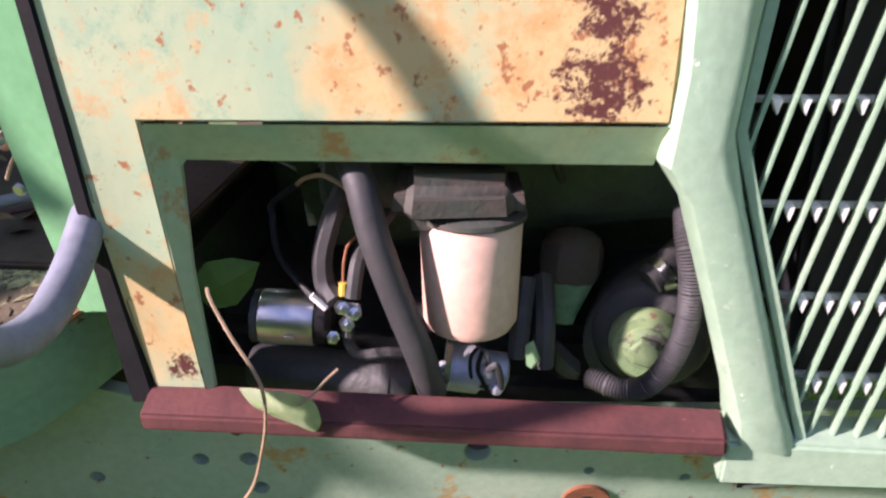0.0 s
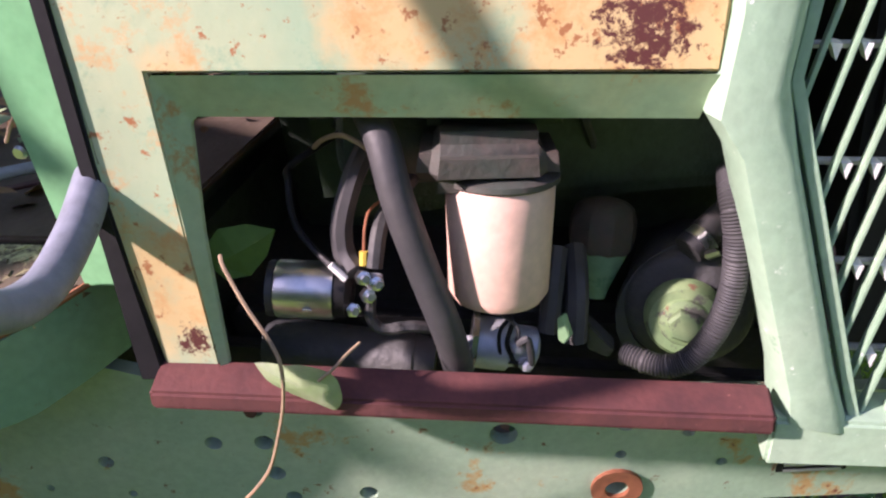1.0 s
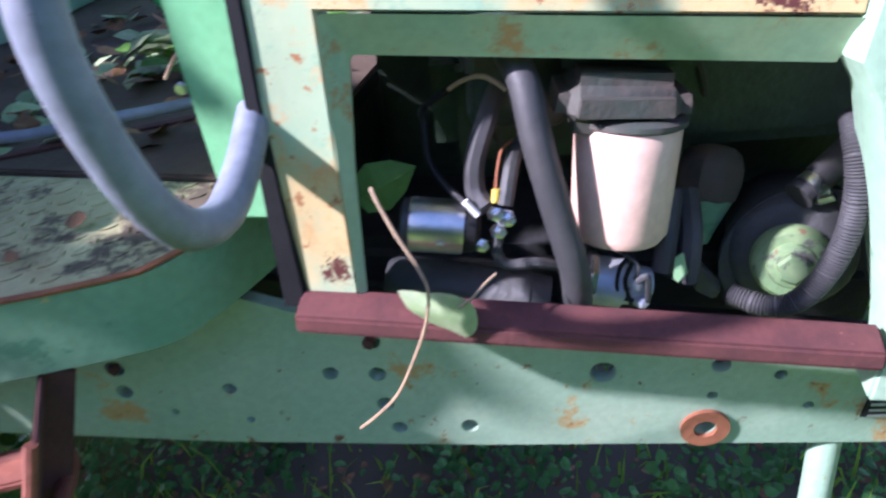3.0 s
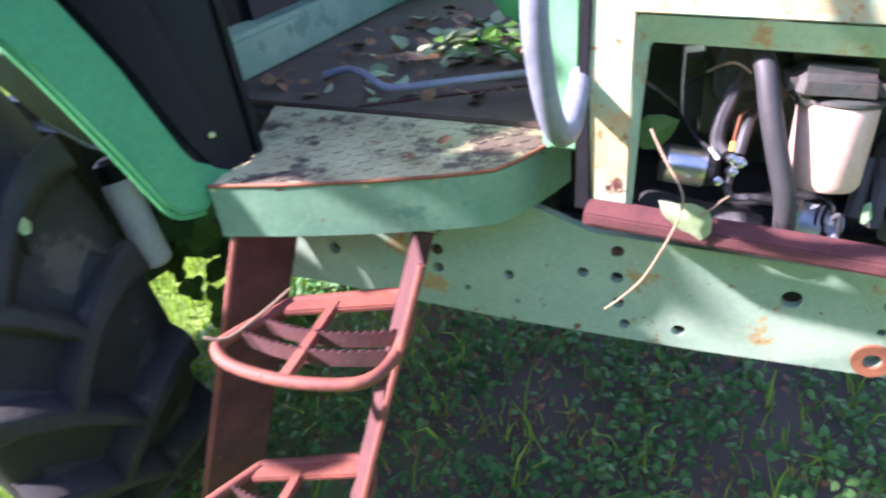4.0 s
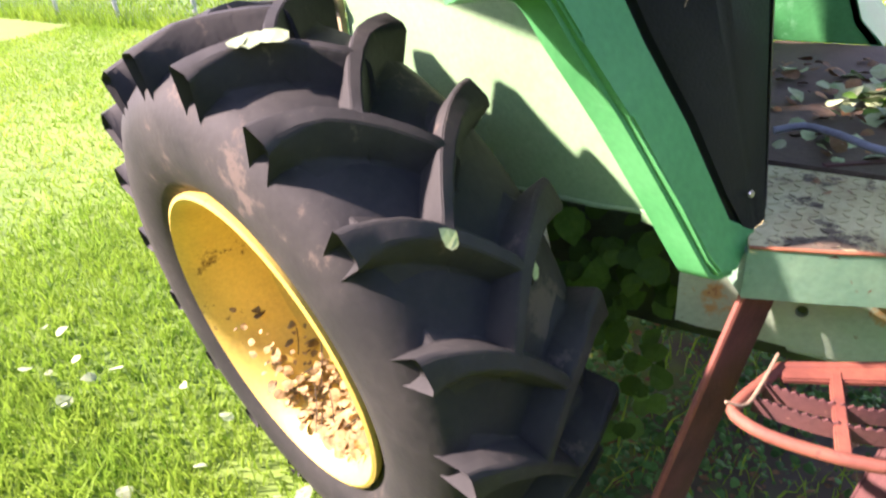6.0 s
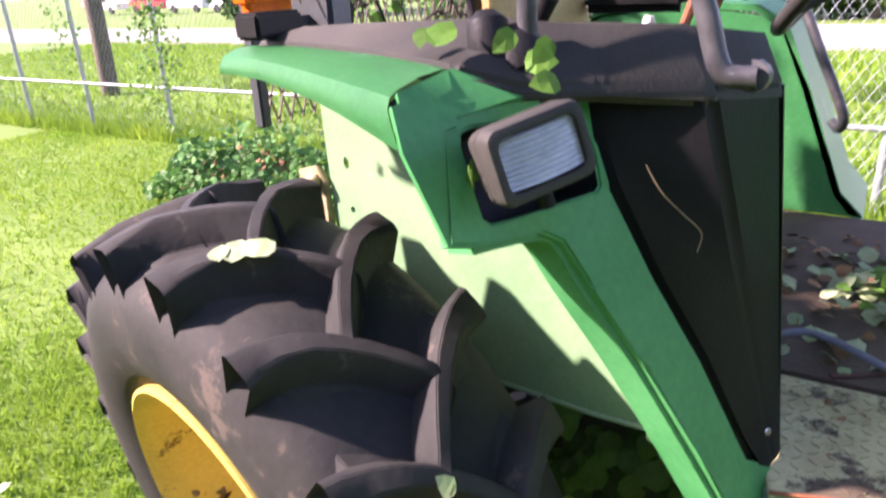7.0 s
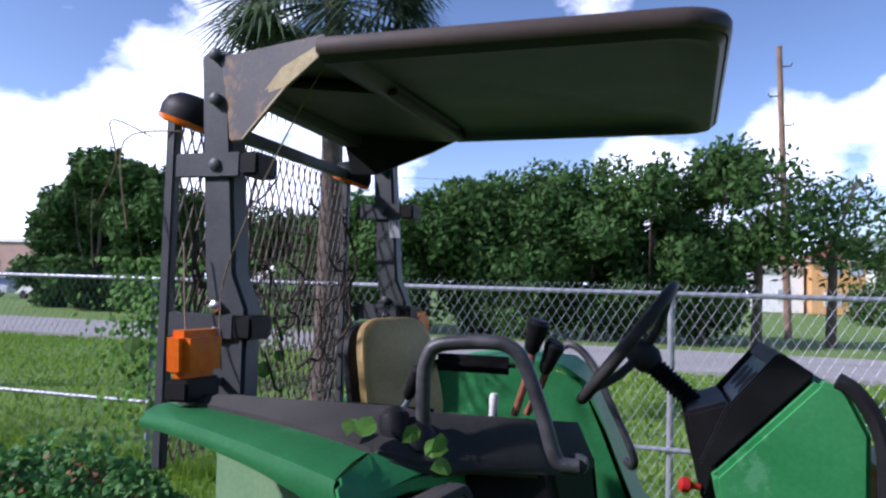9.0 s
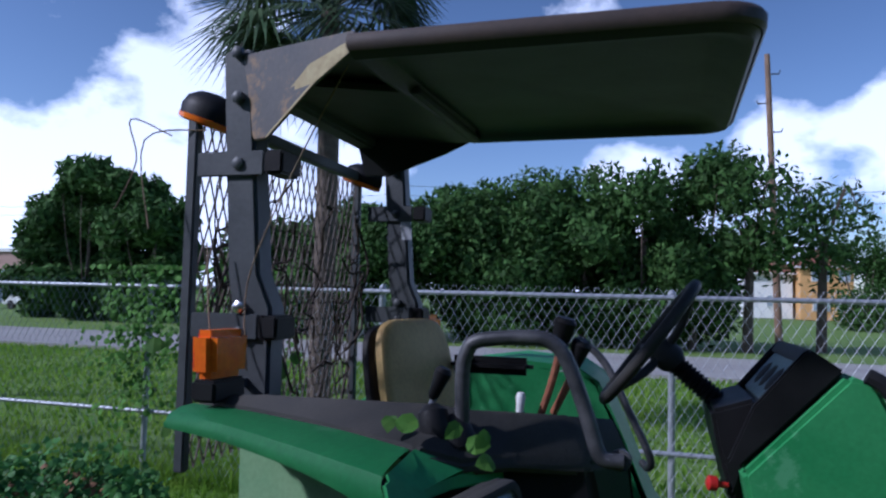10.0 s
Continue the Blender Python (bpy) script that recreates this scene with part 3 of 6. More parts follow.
# added backing sheet: makes the frame's bolt holes read as dark
part("frame_web", prism([Vector((0.75, -0.30, 0.62)), Vector((1.40, -0.27, 0.54)), Vector((2.05, -0.20, 0.50)), Vector((2.05, -0.20, 0.60)), Vector((1.40, -0.27, 0.665)), Vector((0.75, -0.30, 0.71))], (0, 0.02, 0), 0.003), M["iron"], tractor, "dark inner web behind the side frame")
far_side = plate(out, [], lambda u, v, d: rp(u, v, d), 0.018)
for v in far_side.verts:
    q = RAIL_LAY @ v.co.to_4d()
    v.co = Vector((q.x, -q.y, q.z)) / q.w
part("side_frame", far_side, M["frame"], tractor)
part("axle_housing", lathe([(-0.62, 0.11), (-0.3, 0.13), (-0.2, 0.22), (0.2, 0.22), (0.3, 0.13), (0.62, 0.11)], (-0.25, 0, 0.70), (0, 1, 0), seg=20), M["engine"], tractor)
# two casings added to stop sun leaking in behind the tyre
part("final_drive", box(-0.34, 0.10, -0.46, -0.20, 0.34, 0.86, 0.05), M["engine"], tractor, "oily dark green final drive casing")
part("final_drive", box(-0.34, 0.10, 0.20, 0.46, 0.34, 0.86, 0.05), M["engine"], tractor)
part("gearbox", box(-0.45, 1.25, -0.27, 0.27, 0.36, 0.86, 0.03), M["engine"], tractor, "oily dark green gearbox housing")
part("support_leg", tube([(1.983, -0.240, 0.462), (2.012, -0.300, -0.150)], 0.022, 12), M["frame"], tractor, "pale green pipe leg under the frame")
# data plate
lay = RAIL_LAY
dp = part("data_plate", prism([rp(2.015, 0.592, -0.002), rp(2.10, 0.592, -0.002), rp(2.095, 0.560, -0.002), rp(2.012, 0.560, -0.002)], (0, -0.003, 0), 0.001), M["dark"], tractor, "black data plate with unreadable lines")
for k in range(3):
    z = 0.586 - 0.010 * k
    part("text_bar", prism([rp(2.02, z, -0.0055), rp(2.088, z, -0.0055), rp(2.088, z - 0.004, -0.0055), rp(2.02, z - 0.004, -0.0055)], (0, -0.001, 0), 0), M["galv"], dp)
# lower skid plate seen under the frame
part("lower_plank", prism([rp(1.02, 0.535, 0.03), rp(1.56, 0.512, 0.03), rp(1.56, 0.500, 0.03), rp(1.02, 0.522, 0.03)], (0, 0.05, 0), 0.002), M["wood"], tractor, "weathered wooden plank under the frame")
part("blue_bar", prism([rp(0.80, 0.565, 0.06), rp(1.16, 0.533, 0.06), rp(1.17, 0.485, 0.06), rp(0.80, 0.515, 0.06)], (0, 0.02, 0), 0.003), M["tape"], tractor, "pale blue steel bar with a rusty end")

lay = HOOD_LAY
# hood: side panel with the opening, sloping lip, front column, top
hood = thing_part("hood", tractor)
panel_out = [(1.344, 0.815), (1.33, 0.92), (1.318, 1.027), (1.305, 1.18), (1.298, 1.36), (1.90, 1.36), (1.896, 1.18), (1.888, 1.075), (1.385, 1.105), (1.395, 0.95), (1.405, 0.812)]
bm = plate(panel_out, [], lambda u, v, d: hp(u, v, d), 0.012)
part("side_panel", bev(bm, 0.003), M["hoodside"], hood, "sun-bleached green hood panel worn to yellow primer and rust")
# lip band between panel and opening
inner = [(1.412, 0.812), (1.409, 0.95), (1.408, 1.052), (1.414, 1.058), (1.876, 1.030)]
lip_in = [0.003, 0.006, 0.020, 0.022, 0.022]
outer_l = [(1.405, 0.812), (1.395, 0.95), (1.387, 1.100), (1.390, 1.104), (1.888, 1.074)]
bm = bmesh.new()
for k in range(4):
    q = [hp(*outer_l[k], -0.001), hp(*outer_l[k + 1], -0.001), hp(*inner[k + 1], lip_in[k + 1]), hp(*inner[k], lip_in[k])]
    vs = [bm.verts.new(p) for p in q]
    bm.faces.new(vs)
    hem = Vector((0, 0.02 if k > 2 else 0.006, 0))
    vs2 = [bm.verts.new(p) for p in (q[3], q[2], q[2] + hem, q[3] + hem)]
    bm.faces.new(vs2)
bmesh.ops.remove_doubles(bm, verts=bm.verts, dist=0.0005)
part("opening_lip", bm, M["lip"], hood, "inset green lip round the engine opening")
col_in = [(1.896, 1.36), (1.890, 1.12), (1.878, 1.040), (1.900, 1.005), (1.962, 0.778), (1.966, 0.745)]
col_out = [(1.985, 1.36), (1.955, 1.15), (1.944, 1.065), (1.958, 1.00), (2.012, 0.80), (2.034, 0.735)]
bm = bmesh.new()
rows = []
for (a, b), (c, d) in zip(col_in, col_out):
    m = ((a + c) / 2, (b + d) / 2)
    rows.append([bm.verts.new(p) for p in (hp(a, b, 0.05), hp(a, b, 0.008), hp(a + 0.010, b, -0.012), hp(m[0] + 0.015, m[1], -0.016), hp(c - 0.004, d, -0.010), hp(c, d, 0.0), hp(c, d, 0.05))])
for p, q in zip(rows, rows[1:]):
    for k in range(6):
        bm.faces.new((p[k], p[k + 1], q[k + 1], q[k]))
part("front_column", bm, M["column"], hood, "pale green corner column with white paint specks")
# sill piece under the column and grille
part("grille_sill", prism([hp(1.96, 0.752, -0.012), hp(2.62, 0.70, -0.004), hp(2.62, 0.665, -0.004), hp(1.955, 0.70, -0.012)], (0, 0.05, 0), 0.004), M["column"], hood, "pale green sill below the grille")
lay = None
bm = bmesh.new()
near_e, far_e = (Vector((1.351, -0.443, 1.340)), Vector((2.629, -0.180, 1.316))), (Vector((1.351, 0.410, 1.350)), Vector((2.629, 0.180, 1.320)))
rows = []
for k in range(9):
    a, b = near_e[0].lerp(near_e[1], k / 8), far_e[0].lerp(far_e[1], k / 8)
    rows.append([bm.verts.new(a.lerp(b, f) + Vector((0, 0, 0.055 * math.sin(math.pi * f)))) for f in (0, 0.06, 0.2, 0.4, 0.6, 0.8, 0.94, 1.0)])
for p, q in zip(rows, rows[1:]):
    for k in range(7):
        bm.faces.new((p[k], p[k + 1], q[k + 1], q[k]))
bmesh.ops.solidify(bm, geom=list(bm.faces), thickness=0.008)
part("top", bm, M["hood"], hood)
part("far_panel", prism([(1.352, 0.47, 0.85), (2.70, 0.25, 0.63), (2.629, 0.180, 1.314), (1.351, 0.410, 1.345)], (0, 0.012, 0), 0.003), M["hood"], hood)
part("front_panel", prism([(2.715, -0.25, 0.60), (2.715, 0.25, 0.60), (2.635, 0.180, 1.316), (2.635, -0.180, 1.314)], (0.02, 0, 0), 0.004), M["hood"], hood)
lay = HOOD_LAY
# side grille
gr = thing_part("side_grille", tractor)
part("grille_edge", prism([hp(1.985, 1.36, 0.0), hp(1.998, 1.36, 0.0), hp(1.955, 1.066, 0.0), hp(2.044, 0.745, 0.0), hp(2.034, 0.74, 0.0), hp(1.944, 1.065, 0.0)], (0, 0.02, 0), 0.001), M["column"], gr)


def slat_x(b, z):
    return b + 0.276 * (z - 0.745)


for k in range(34):
    b = 1.80 + 0.0245 * k
    z0 = max(0.745 - 0.07 * (b - 2.03), (2.4476 - b) / 0.556) if b < 2.034 else 0.745 - 0.07 * (b - 2.03)
    if z0 > 1.3:
        continue
    part("grille_slat", prism([hp(slat_x(b, 1.36), 1.36, 0.006), hp(slat_x(b, 1.36) + 0.0045, 1.36, 0.006), hp(slat_x(b, z0) + 0.0045, z0, 0.006), hp(slat_x(b, z0), z0, 0.006)], (0.003, 0.016, 0), 0.001), M["column"], gr)
for z in (1.20, 1.085, 0.985, 0.89, 0.80):
    xe = 1.944 + 0.28 * max(1.065 - z, 0) + 0.14 * max(z - 1.065, 0)
    part("grille_bar", tube([hp(xe, z, 0.030), hp(2.62, z - 0.04, 0.030)], 0.004, 6), M["galv"], gr)
    # white triangles stand in for the sun-lit bits at the crossings
    for k in range(34):
        b = 1.80 + 0.0245 * k
        x = slat_x(b, z) + 0.008
        if xe + 0.01 < x < 2.5:
            zz = z - 0.06 * (x - xe)
            part("clip", prism([hp(x, zz + 0.007, 0.010), hp(x + 0.010, zz + 0.005, 0.010), hp(x + 0.006, zz - 0.008, 0.010)], (0, 0.014, 0), 0), M["white"], gr)
# near-black block filling the space behind the slats
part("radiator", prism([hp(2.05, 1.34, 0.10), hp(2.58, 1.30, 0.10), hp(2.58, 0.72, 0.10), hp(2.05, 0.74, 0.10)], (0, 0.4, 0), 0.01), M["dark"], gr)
# rusted sill rail
sec = lambda x, a, b, c: [hp(x, a, 0.0), hp(x, b, -0.030), hp(x, c + 0.004, -0.030), hp(x, c, -0.022), hp(x, c, 0.008), hp(x, a, 0.008)]
bm = bmesh.new()
ra, rb = [bm.verts.new(p) for p in sec(1.338, 0.818, 0.806, 0.784)], [bm.verts.new(p) for p in sec(1.957, 0.777, 0.7695, 0.747)]
for k in range(6):
    bm.faces.new((ra[k], ra[(k + 1) % 6], rb[(k + 1) % 6], rb[k]))
bm.faces.new(ra[::-1])
bm.faces.new(rb)
bmesh.ops.recalc_face_normals(bm, faces=bm.faces)
bev(bm, 0.003)
part("sill_rail", bm, M["rustrail"], tractor, "dark red rusted steel rail under the engine opening")

# engine bay
eng = thing_part("engine", tractor)
part("block", box(1.30, 2.1, 0.02, 0.30, 0.55, 1.15, 0.02), M["engine"], eng, "grimy green engine block")
part("pan", box(1.25, 2.05, -0.20, 0.22, 0.50, 0.70, 0.02), M["iron"], eng)
part("exhaust_side", box(1.28, 1.9, -0.08, 0.06, 1.12, 1.22, 0.02), M["iron"], eng)
lay = None
part("rocker_cover", box(1.42, 1.98, -0.22, 0.02, 0.86, 1.02, 0.03, turn=12), M["engine"], eng, "grimy green casting")
part("injector_pump", lathe([(0, 0.03), (0.01, 0.045), (0.10, 0.045), (0.12, 0.03)], (1.50, -0.30, 0.985), (1, 0.2, -0.05), 20), M["engine"], eng)
for k in range(4):
    x = 1.47 + 0.12 * k
    part("pipe", tube([(x, -0.22 + 0.05 * k, 1.05), (x + 0.02, -0.28 + 0.04 * k, 1.03), (x + 0.05, -0.29 + 0.04 * k, 0.95), (x + 0.06, -0.24 + 0.04 * k, 0.88)], 0.006, 8, curve=4), M["iron"], eng)
FA = Vector((0.039, 0.197, 0.980))
FB = Vector((1.671, -0.375, 0.844))
part("filter_canister", lathe([(0, 0.030), (0.004, 0.045), (0.014, 0.0510), (0.10, 0.0530), (0.123, 0.0535), (0.127, 0.052)], FB, FA, 48), M["filter"], eng, "pale peach oil filter canister")
part("filter_collar", lathe([(0.125, 0.0525), (0.128, 0.0575), (0.133, 0.0575), (0.137, 0.05)], FB, FA, 40), M["filterhead"], eng)
bm = box(-0.068, 0.064, -0.055, 0.07, -0.030, 0.028, 0)
bev(bm, 0.020, 3)
for v in bm.verts:
    if v.co.x > 0.0:
        v.co.y *= 0.8
    if v.co.z > 0:
        v.co.x *= 0.95
bm.transform(Matrix.Translation((1.667, -0.35, 0.997)) @ Matrix.Rotation(radians(4), 4, "Y") @ Matrix.Rotation(radians(-8), 4, "X") @ Matrix.Rotation(radians(10), 4, "Z"))
part("filter_head", bm, M["filterhead"], eng, "brown cast filter head")
part("filter_base", box(1.597, 1.747, -0.36, -0.12, 1.023, 1.082, 0.012), M["engine"], eng)
SA = Vector((0.976, 0.168, -0.135))
S0 = Vector((1.455, -0.425, 0.883))
part("solenoid", lathe([(0.0, 0.024), (0.002, 0.0285), (0.004, 0.0295), (0.056, 0.0295), (0.059, 0.0285)], S0, SA, 36), M["chrome"], eng, "bright silver starter solenoid")
part("solenoid_back", lathe([(-0.008, 0.022), (-0.006, 0.0285), (0.001, 0.0285)], S0, SA, 30), M["iron"], eng)
part("solenoid_cap", lathe([(0.058, 0.0275), (0.071, 0.0265), (0.077, 0.018)], S0, SA, 24), M["black"], eng, "black solenoid end cap")
part("paper_dot", lathe([(0, 0.0048), (0.0006, 0.0046)], (1.494, -0.448, 0.874), (0.05, -0.8, -0.5), 14), M["white"], eng)
part("terminal", lathe([(0, 0.0075), (0.010, 0.0075), (0.011, 0.004), (0.018, 0.004)], (1.547, -0.425, 0.900), (0.55, -0.75, 0.35), 6), M["chrome"], eng)
part("terminal", lathe([(0, 0.0075), (0.010, 0.0075), (0.011, 0.004), (0.018, 0.004)], (1.559, -0.425, 0.894), (0.55, -0.75, 0.35), 6), M["chrome"], eng)
part("terminal", lathe([(0, 0.0075), (0.010, 0.0075), (0.011, 0.004), (0.018, 0.004)], (1.549, -0.425, 0.879), (0.55, -0.75, 0.35), 6), M["chrome"], eng)
part("terminal", lathe([(0, 0.0075), (0.010, 0.0075), (0.011, 0.004), (0.018, 0.004)], (1.530, -0.425, 0.861), (0.55, -0.75, 0.35), 6), M["chrome"], eng)
part("terminal_strap", prism([(1.542, -0.428, 0.899), (1.546, -0.428, 0.905), (1.565, -0.425, 0.901), (1.565, -0.425, 0.888), (1.556, -0.427, 0.883)], (0.002, 0.006, 0), 0.001), M["galv"], eng)
part("starter", lathe([(-0.012, 0.022), (0.0, 0.031), (0.142, 0.031), (0.144, 0.032), (0.154, 0.032), (0.156, 0.030), (0.178, 0.028)], (1.423, -0.4, 0.787), (0.984, 0.084, -0.157), 30), M["iron"], eng, "black starter motor body")
part("starter_nose", lathe([(0, 0.024), (0.003, 0.028), (0.036, 0.028), (0.040, 0.023), (0.066, 0.022), (0.070, 0.012)], (1.643, -0.385, 0.794), (0.971, 0.139, -0.194), 24), M["galv"], eng, "dull grey starter nose housing")
part("nose_flange", lathe([(0, 0.030), (0.006, 0.030)], (1.642, -0.390, 0.801), (0.971, 0.139, -0.194), 8), M["chrome"], eng)
part("big_hose", tube([(1.560, -0.370, 1.049), (1.578, -0.395, 1.026), (1.591, -0.415, 0.979), (1.610, -0.428, 0.914), (1.630, -0.436, 0.845), (1.634, -0.425, 0.790)], 0.0158, 18, curve=6), M["hose"], eng, "thick black rubber hose")
cap_axis = Vector((0.082, 0.337, 0.938))
part("breather_neck", lathe([(-0.012, 0.012), (0.0, 0.015), (0.050, 0.034), (0.052, 0.02)], (1.77, -0.262, 0.783), cap_axis, 18), M["deckgreen"], eng, "green filler funnel")
part("breather_cap", lathe([(0.042, 0.030), (0.046, 0.036), (0.060, 0.039), (0.080, 0.039), (0.096, 0.034), (0.104, 0.024), (0.107, 0.012)], (1.77, -0.262, 0.783), cap_axis, 9), M["filterhead"], eng, "dusty grey breather cap")
PA = (-0.12, -1, 0.30)
part("pump_body", lathe([(-0.14, 0.070), (-0.006, 0.072), (0.004, 0.068), (0.010, 0.060), (0.012, 0.050)], (1.871, -0.285, 0.776), PA, 36), M["iron"], eng, "black pump housing")
part("pump_cover", lathe([(-0.01, 0.044), (0.004, 0.042), (0.010, 0.037), (0.010, 0.027), (0.014, 0.025), (0.016, 0.018)], (1.865, -0.315, 0.781), PA, 32), M["pump"], eng, "grimy pale green pump cover with hex plug")
part("hex_plug", lathe([(0.014, 0.0185), (0.025, 0.0185), (0.028, 0.015)], (1.865, -0.315, 0.781), PA, 6), M["pump"], eng)
part("pump_flange", plate(ring_pts(0, 0, 0.078, 26), [ring_pts(0, 0, 0.064, 26)], lambda u, v, d: Vector((1.871, -0.285, 0.776)) + Vector((u, -0.0 + 0.28 * v + d, v * 0.96 + 0.25 * u)), 0.012), M["iron"], eng)
bm = bmesh.new()
cpath = smooth_path([(1.893, -0.300, 0.956), (1.893, -0.335, 0.936), (1.899, -0.350, 0.901), (1.900, -0.355, 0.853), (1.890, -0.360, 0.807), (1.869, -0.365, 0.770), (1.840, -0.365, 0.756), (1.800, -0.345, 0.755)], 26)
tube(cpath, 0.0125, 12, bm, taper=lambda t: 1.0 + 0.07 * (1 if int(t * 170) % 2 else -1))
part("corrugated_hose", bm, M["hose"], eng, "black corrugated conduit")
part("elbow_hose", tube([(1.943, -0.200, 0.891), (1.911, -0.240, 0.876), (1.882, -0.270, 0.862), (1.865, -0.285, 0.851)], 0.0175, 14, curve=5), M["hose"], eng)
part("hose_clamp", lathe([(0, 0.0195), (0.012, 0.0195)], (1.874, -0.281, 0.856), (0.75, 0.50, 0.45), 20), M["chrome"], eng, "steel worm-drive clamp")
part("clamp_screw", lathe([(0, 0.005), (0.016, 0.005)], (1.882, -0.302, 0.856), (0.7, -0.3, 0.5), 8), M["chrome"], eng)
for pts, r, mt in (([(1.534, -0.300, 1.014), (1.472, -0.360, 0.991), (1.473, -0.385, 0.979), (1.478, -0.400, 0.945), (1.497, -0.410, 0.921), (1.520, -0.425, 0.911)], 0.0038, "black"),
                   ([(1.539, -0.330, 0.994), (1.535, -0.375, 0.978), (1.525, -0.395, 0.943), (1.526, -0.405, 0.914), (1.539, -0.418, 0.901)], 0.0115, "hose"),
                   ([(1.580, -0.320, 0.955), (1.564, -0.360, 0.941), (1.562, -0.395, 0.935), (1.558, -0.415, 0.904)], 0.0085, "iron"),
                   ([(1.564, -0.330, 0.942), (1.553, -0.380, 0.952), (1.550, -0.400, 0.942), (1.548, -0.410, 0.918)], 0.0016, "orange_rust"),
                   ([(1.550, -0.420, 0.870), (1.549, -0.425, 0.851), (1.559, -0.425, 0.837), (1.589, -0.420, 0.838), (1.610, -0.410, 0.828)], 0.0062, "iron"),
                   ([(1.728, -0.320, 0.872), (1.725, -0.350, 0.842), (1.721, -0.370, 0.799), (1.712, -0.385, 0.736), (1.706, -0.385, 0.696)], 0.0115, "hose"),
                   ([(1.746, -0.300, 0.860), (1.750, -0.345, 0.834), (1.749, -0.365, 0.784), (1.736, -0.380, 0.734), (1.726, -0.380, 0.693)], 0.0125, "hose"),
                   ([(1.678, -0.395, 0.839), (1.688, -0.400, 0.834), (1.682, -0.405, 0.808), (1.690, -0.400, 0.774)], 0.0026, "black"),
                   ([(1.686, -0.395, 0.835), (1.675, -0.405, 0.823), (1.677, -0.405, 0.788), (1.700, -0.400, 0.780)], 0.0022, "black"),
                   ([(1.670, -0.390, 0.840), (1.694, -0.405, 0.829), (1.687, -0.405, 0.799)], 0.0022, "iron"),
                   ([(1.496, -0.360, 1.007), (1.516, -0.380, 1.024), (1.535, -0.385, 1.030), (1.549, -0.385, 1.024), (1.559, -0.385, 1.016)], 0.0024, "stem"),
                   ([(1.694, -0.410, 0.813), (1.704, -0.410, 0.819), (1.706, -0.405, 0.785), (1.696, -0.400, 0.774)], 0.004, "iron"),
                   ([(1.797, -0.350, 0.747), (1.835, -0.350, 0.735), (1.881, -0.340, 0.741), (1.940, -0.340, 0.736)], 0.004, "stem")):
    pts = [p for p in pts if p[2] > 0.762]
    if len(pts) > 2:
        part("cable", tube(pts, r, 8, curve=6), M[mt], eng)
part("white_tag", tube([(1.519, -0.428, 0.915), (1.532, -0.428, 0.899)], 0.0036, 8), M["white"], eng)
part("yellow_tag", tube([(1.549, -0.412, 0.921), (1.548, -0.416, 0.908)], 0.0045, 8), M["leafyellow"], eng)
part("metal_tag", prism([(1.731, -0.385, 0.828), (1.737, -0.385, 0.833), (1.744, -0.385, 0.806), (1.738, -0.385, 0.795), (1.732, -0.385, 0.800)], (0.004, 0.006, 0), 0.001), M["inner"], eng, "small pale metal tag")
part("bracket", prism([(1.762, -0.340, 0.789), (1.792, -0.340, 0.754), (1.785, -0.340, 0.740), (1.762, -0.340, 0.752)], (0.0, 0.02, 0), 0.002), M["iron"], eng)
for u, v in (((1.691, -0.400, 0.805), 0.009), ((1.698, -0.400, 0.780), 0.007), ((1.642, -0.400, 0.807), 0.006)):
    part("nut", lathe([(0, v), (0.010, v), (0.012, v * 0.6)], u, (0.5, -0.8, 0.3), 6), M["galv"], eng)
lay = HOOD_LAY

# firewall strip, cowl column and grab handle beside the hood
part("seal_strip", prism([hp(1.344, 0.80, -0.004), hp(1.318, 1.027, -0.004), hp(1.298, 1.36, -0.004), hp(1.281, 1.36, -0.004), hp(1.301, 1.027, -0.004), hp(1.316, 0.80, -0.004)], (0, 0.05, 0), 0.002), M["dark"], tractor, "black rubber seal strip")
cow = thing_part("dash_cowl", tractor)
part("cowl_leg", prism([(1.235, -0.41, 0.875), (1.302, -0.41, 0.875), (1.288, -0.37, 1.10), (1.274, -0.34, 1.30), (1.18, -0.33, 1.30), (1.20, -0.37, 1.08)], (0, 0.10, 0), 0.006), M["leg"], cow, "faded bright green cowl column")
part("screw", lathe([(0, 0.008), (0.004, 0.006)], (1.204, -0.378, 1.024), (0, -1, 0), 10), M["chrome"], cow)
lay = None
part("grab_handle", tube([(1.335, -0.40, 1.46), (1.352, -0.48, 1.455), (1.368, -0.56, 1.405), (1.366, -0.61, 1.345), (1.360, -0.66, 1.265), (1.354, -0.695, 1.183), (1.358, -0.685, 1.085), (1.360, -0.650, 1.018), (1.356, -0.595, 0.992), (1.346, -0.53, 1.003), (1.336, -0.47, 1.03)], 0.0165, 14, curve=6), M["grab"], tractor, "worn grey steel grab handle")

lay = None
# platform
plat = thing_part("platform", tractor)
ZD = 0.905
edge = [(0.803, -0.738), (0.92, -0.702), (1.05, -0.653), (1.15, -0.608), (1.226, -0.566), (1.252, -0.522), (1.270, -0.470), (1.290, -0.392)]
deck = edge + [(1.292, -0.388), (0.655, -0.388), (0.772, -0.61)]
part("tread_plate", prism([(x, y, ZD - 0.012) for x, y in deck], (0, 0, 0.012), 0.003), M["check"], plat, "worn checkered deck plate with flaking paint")
bm = bmesh.new()
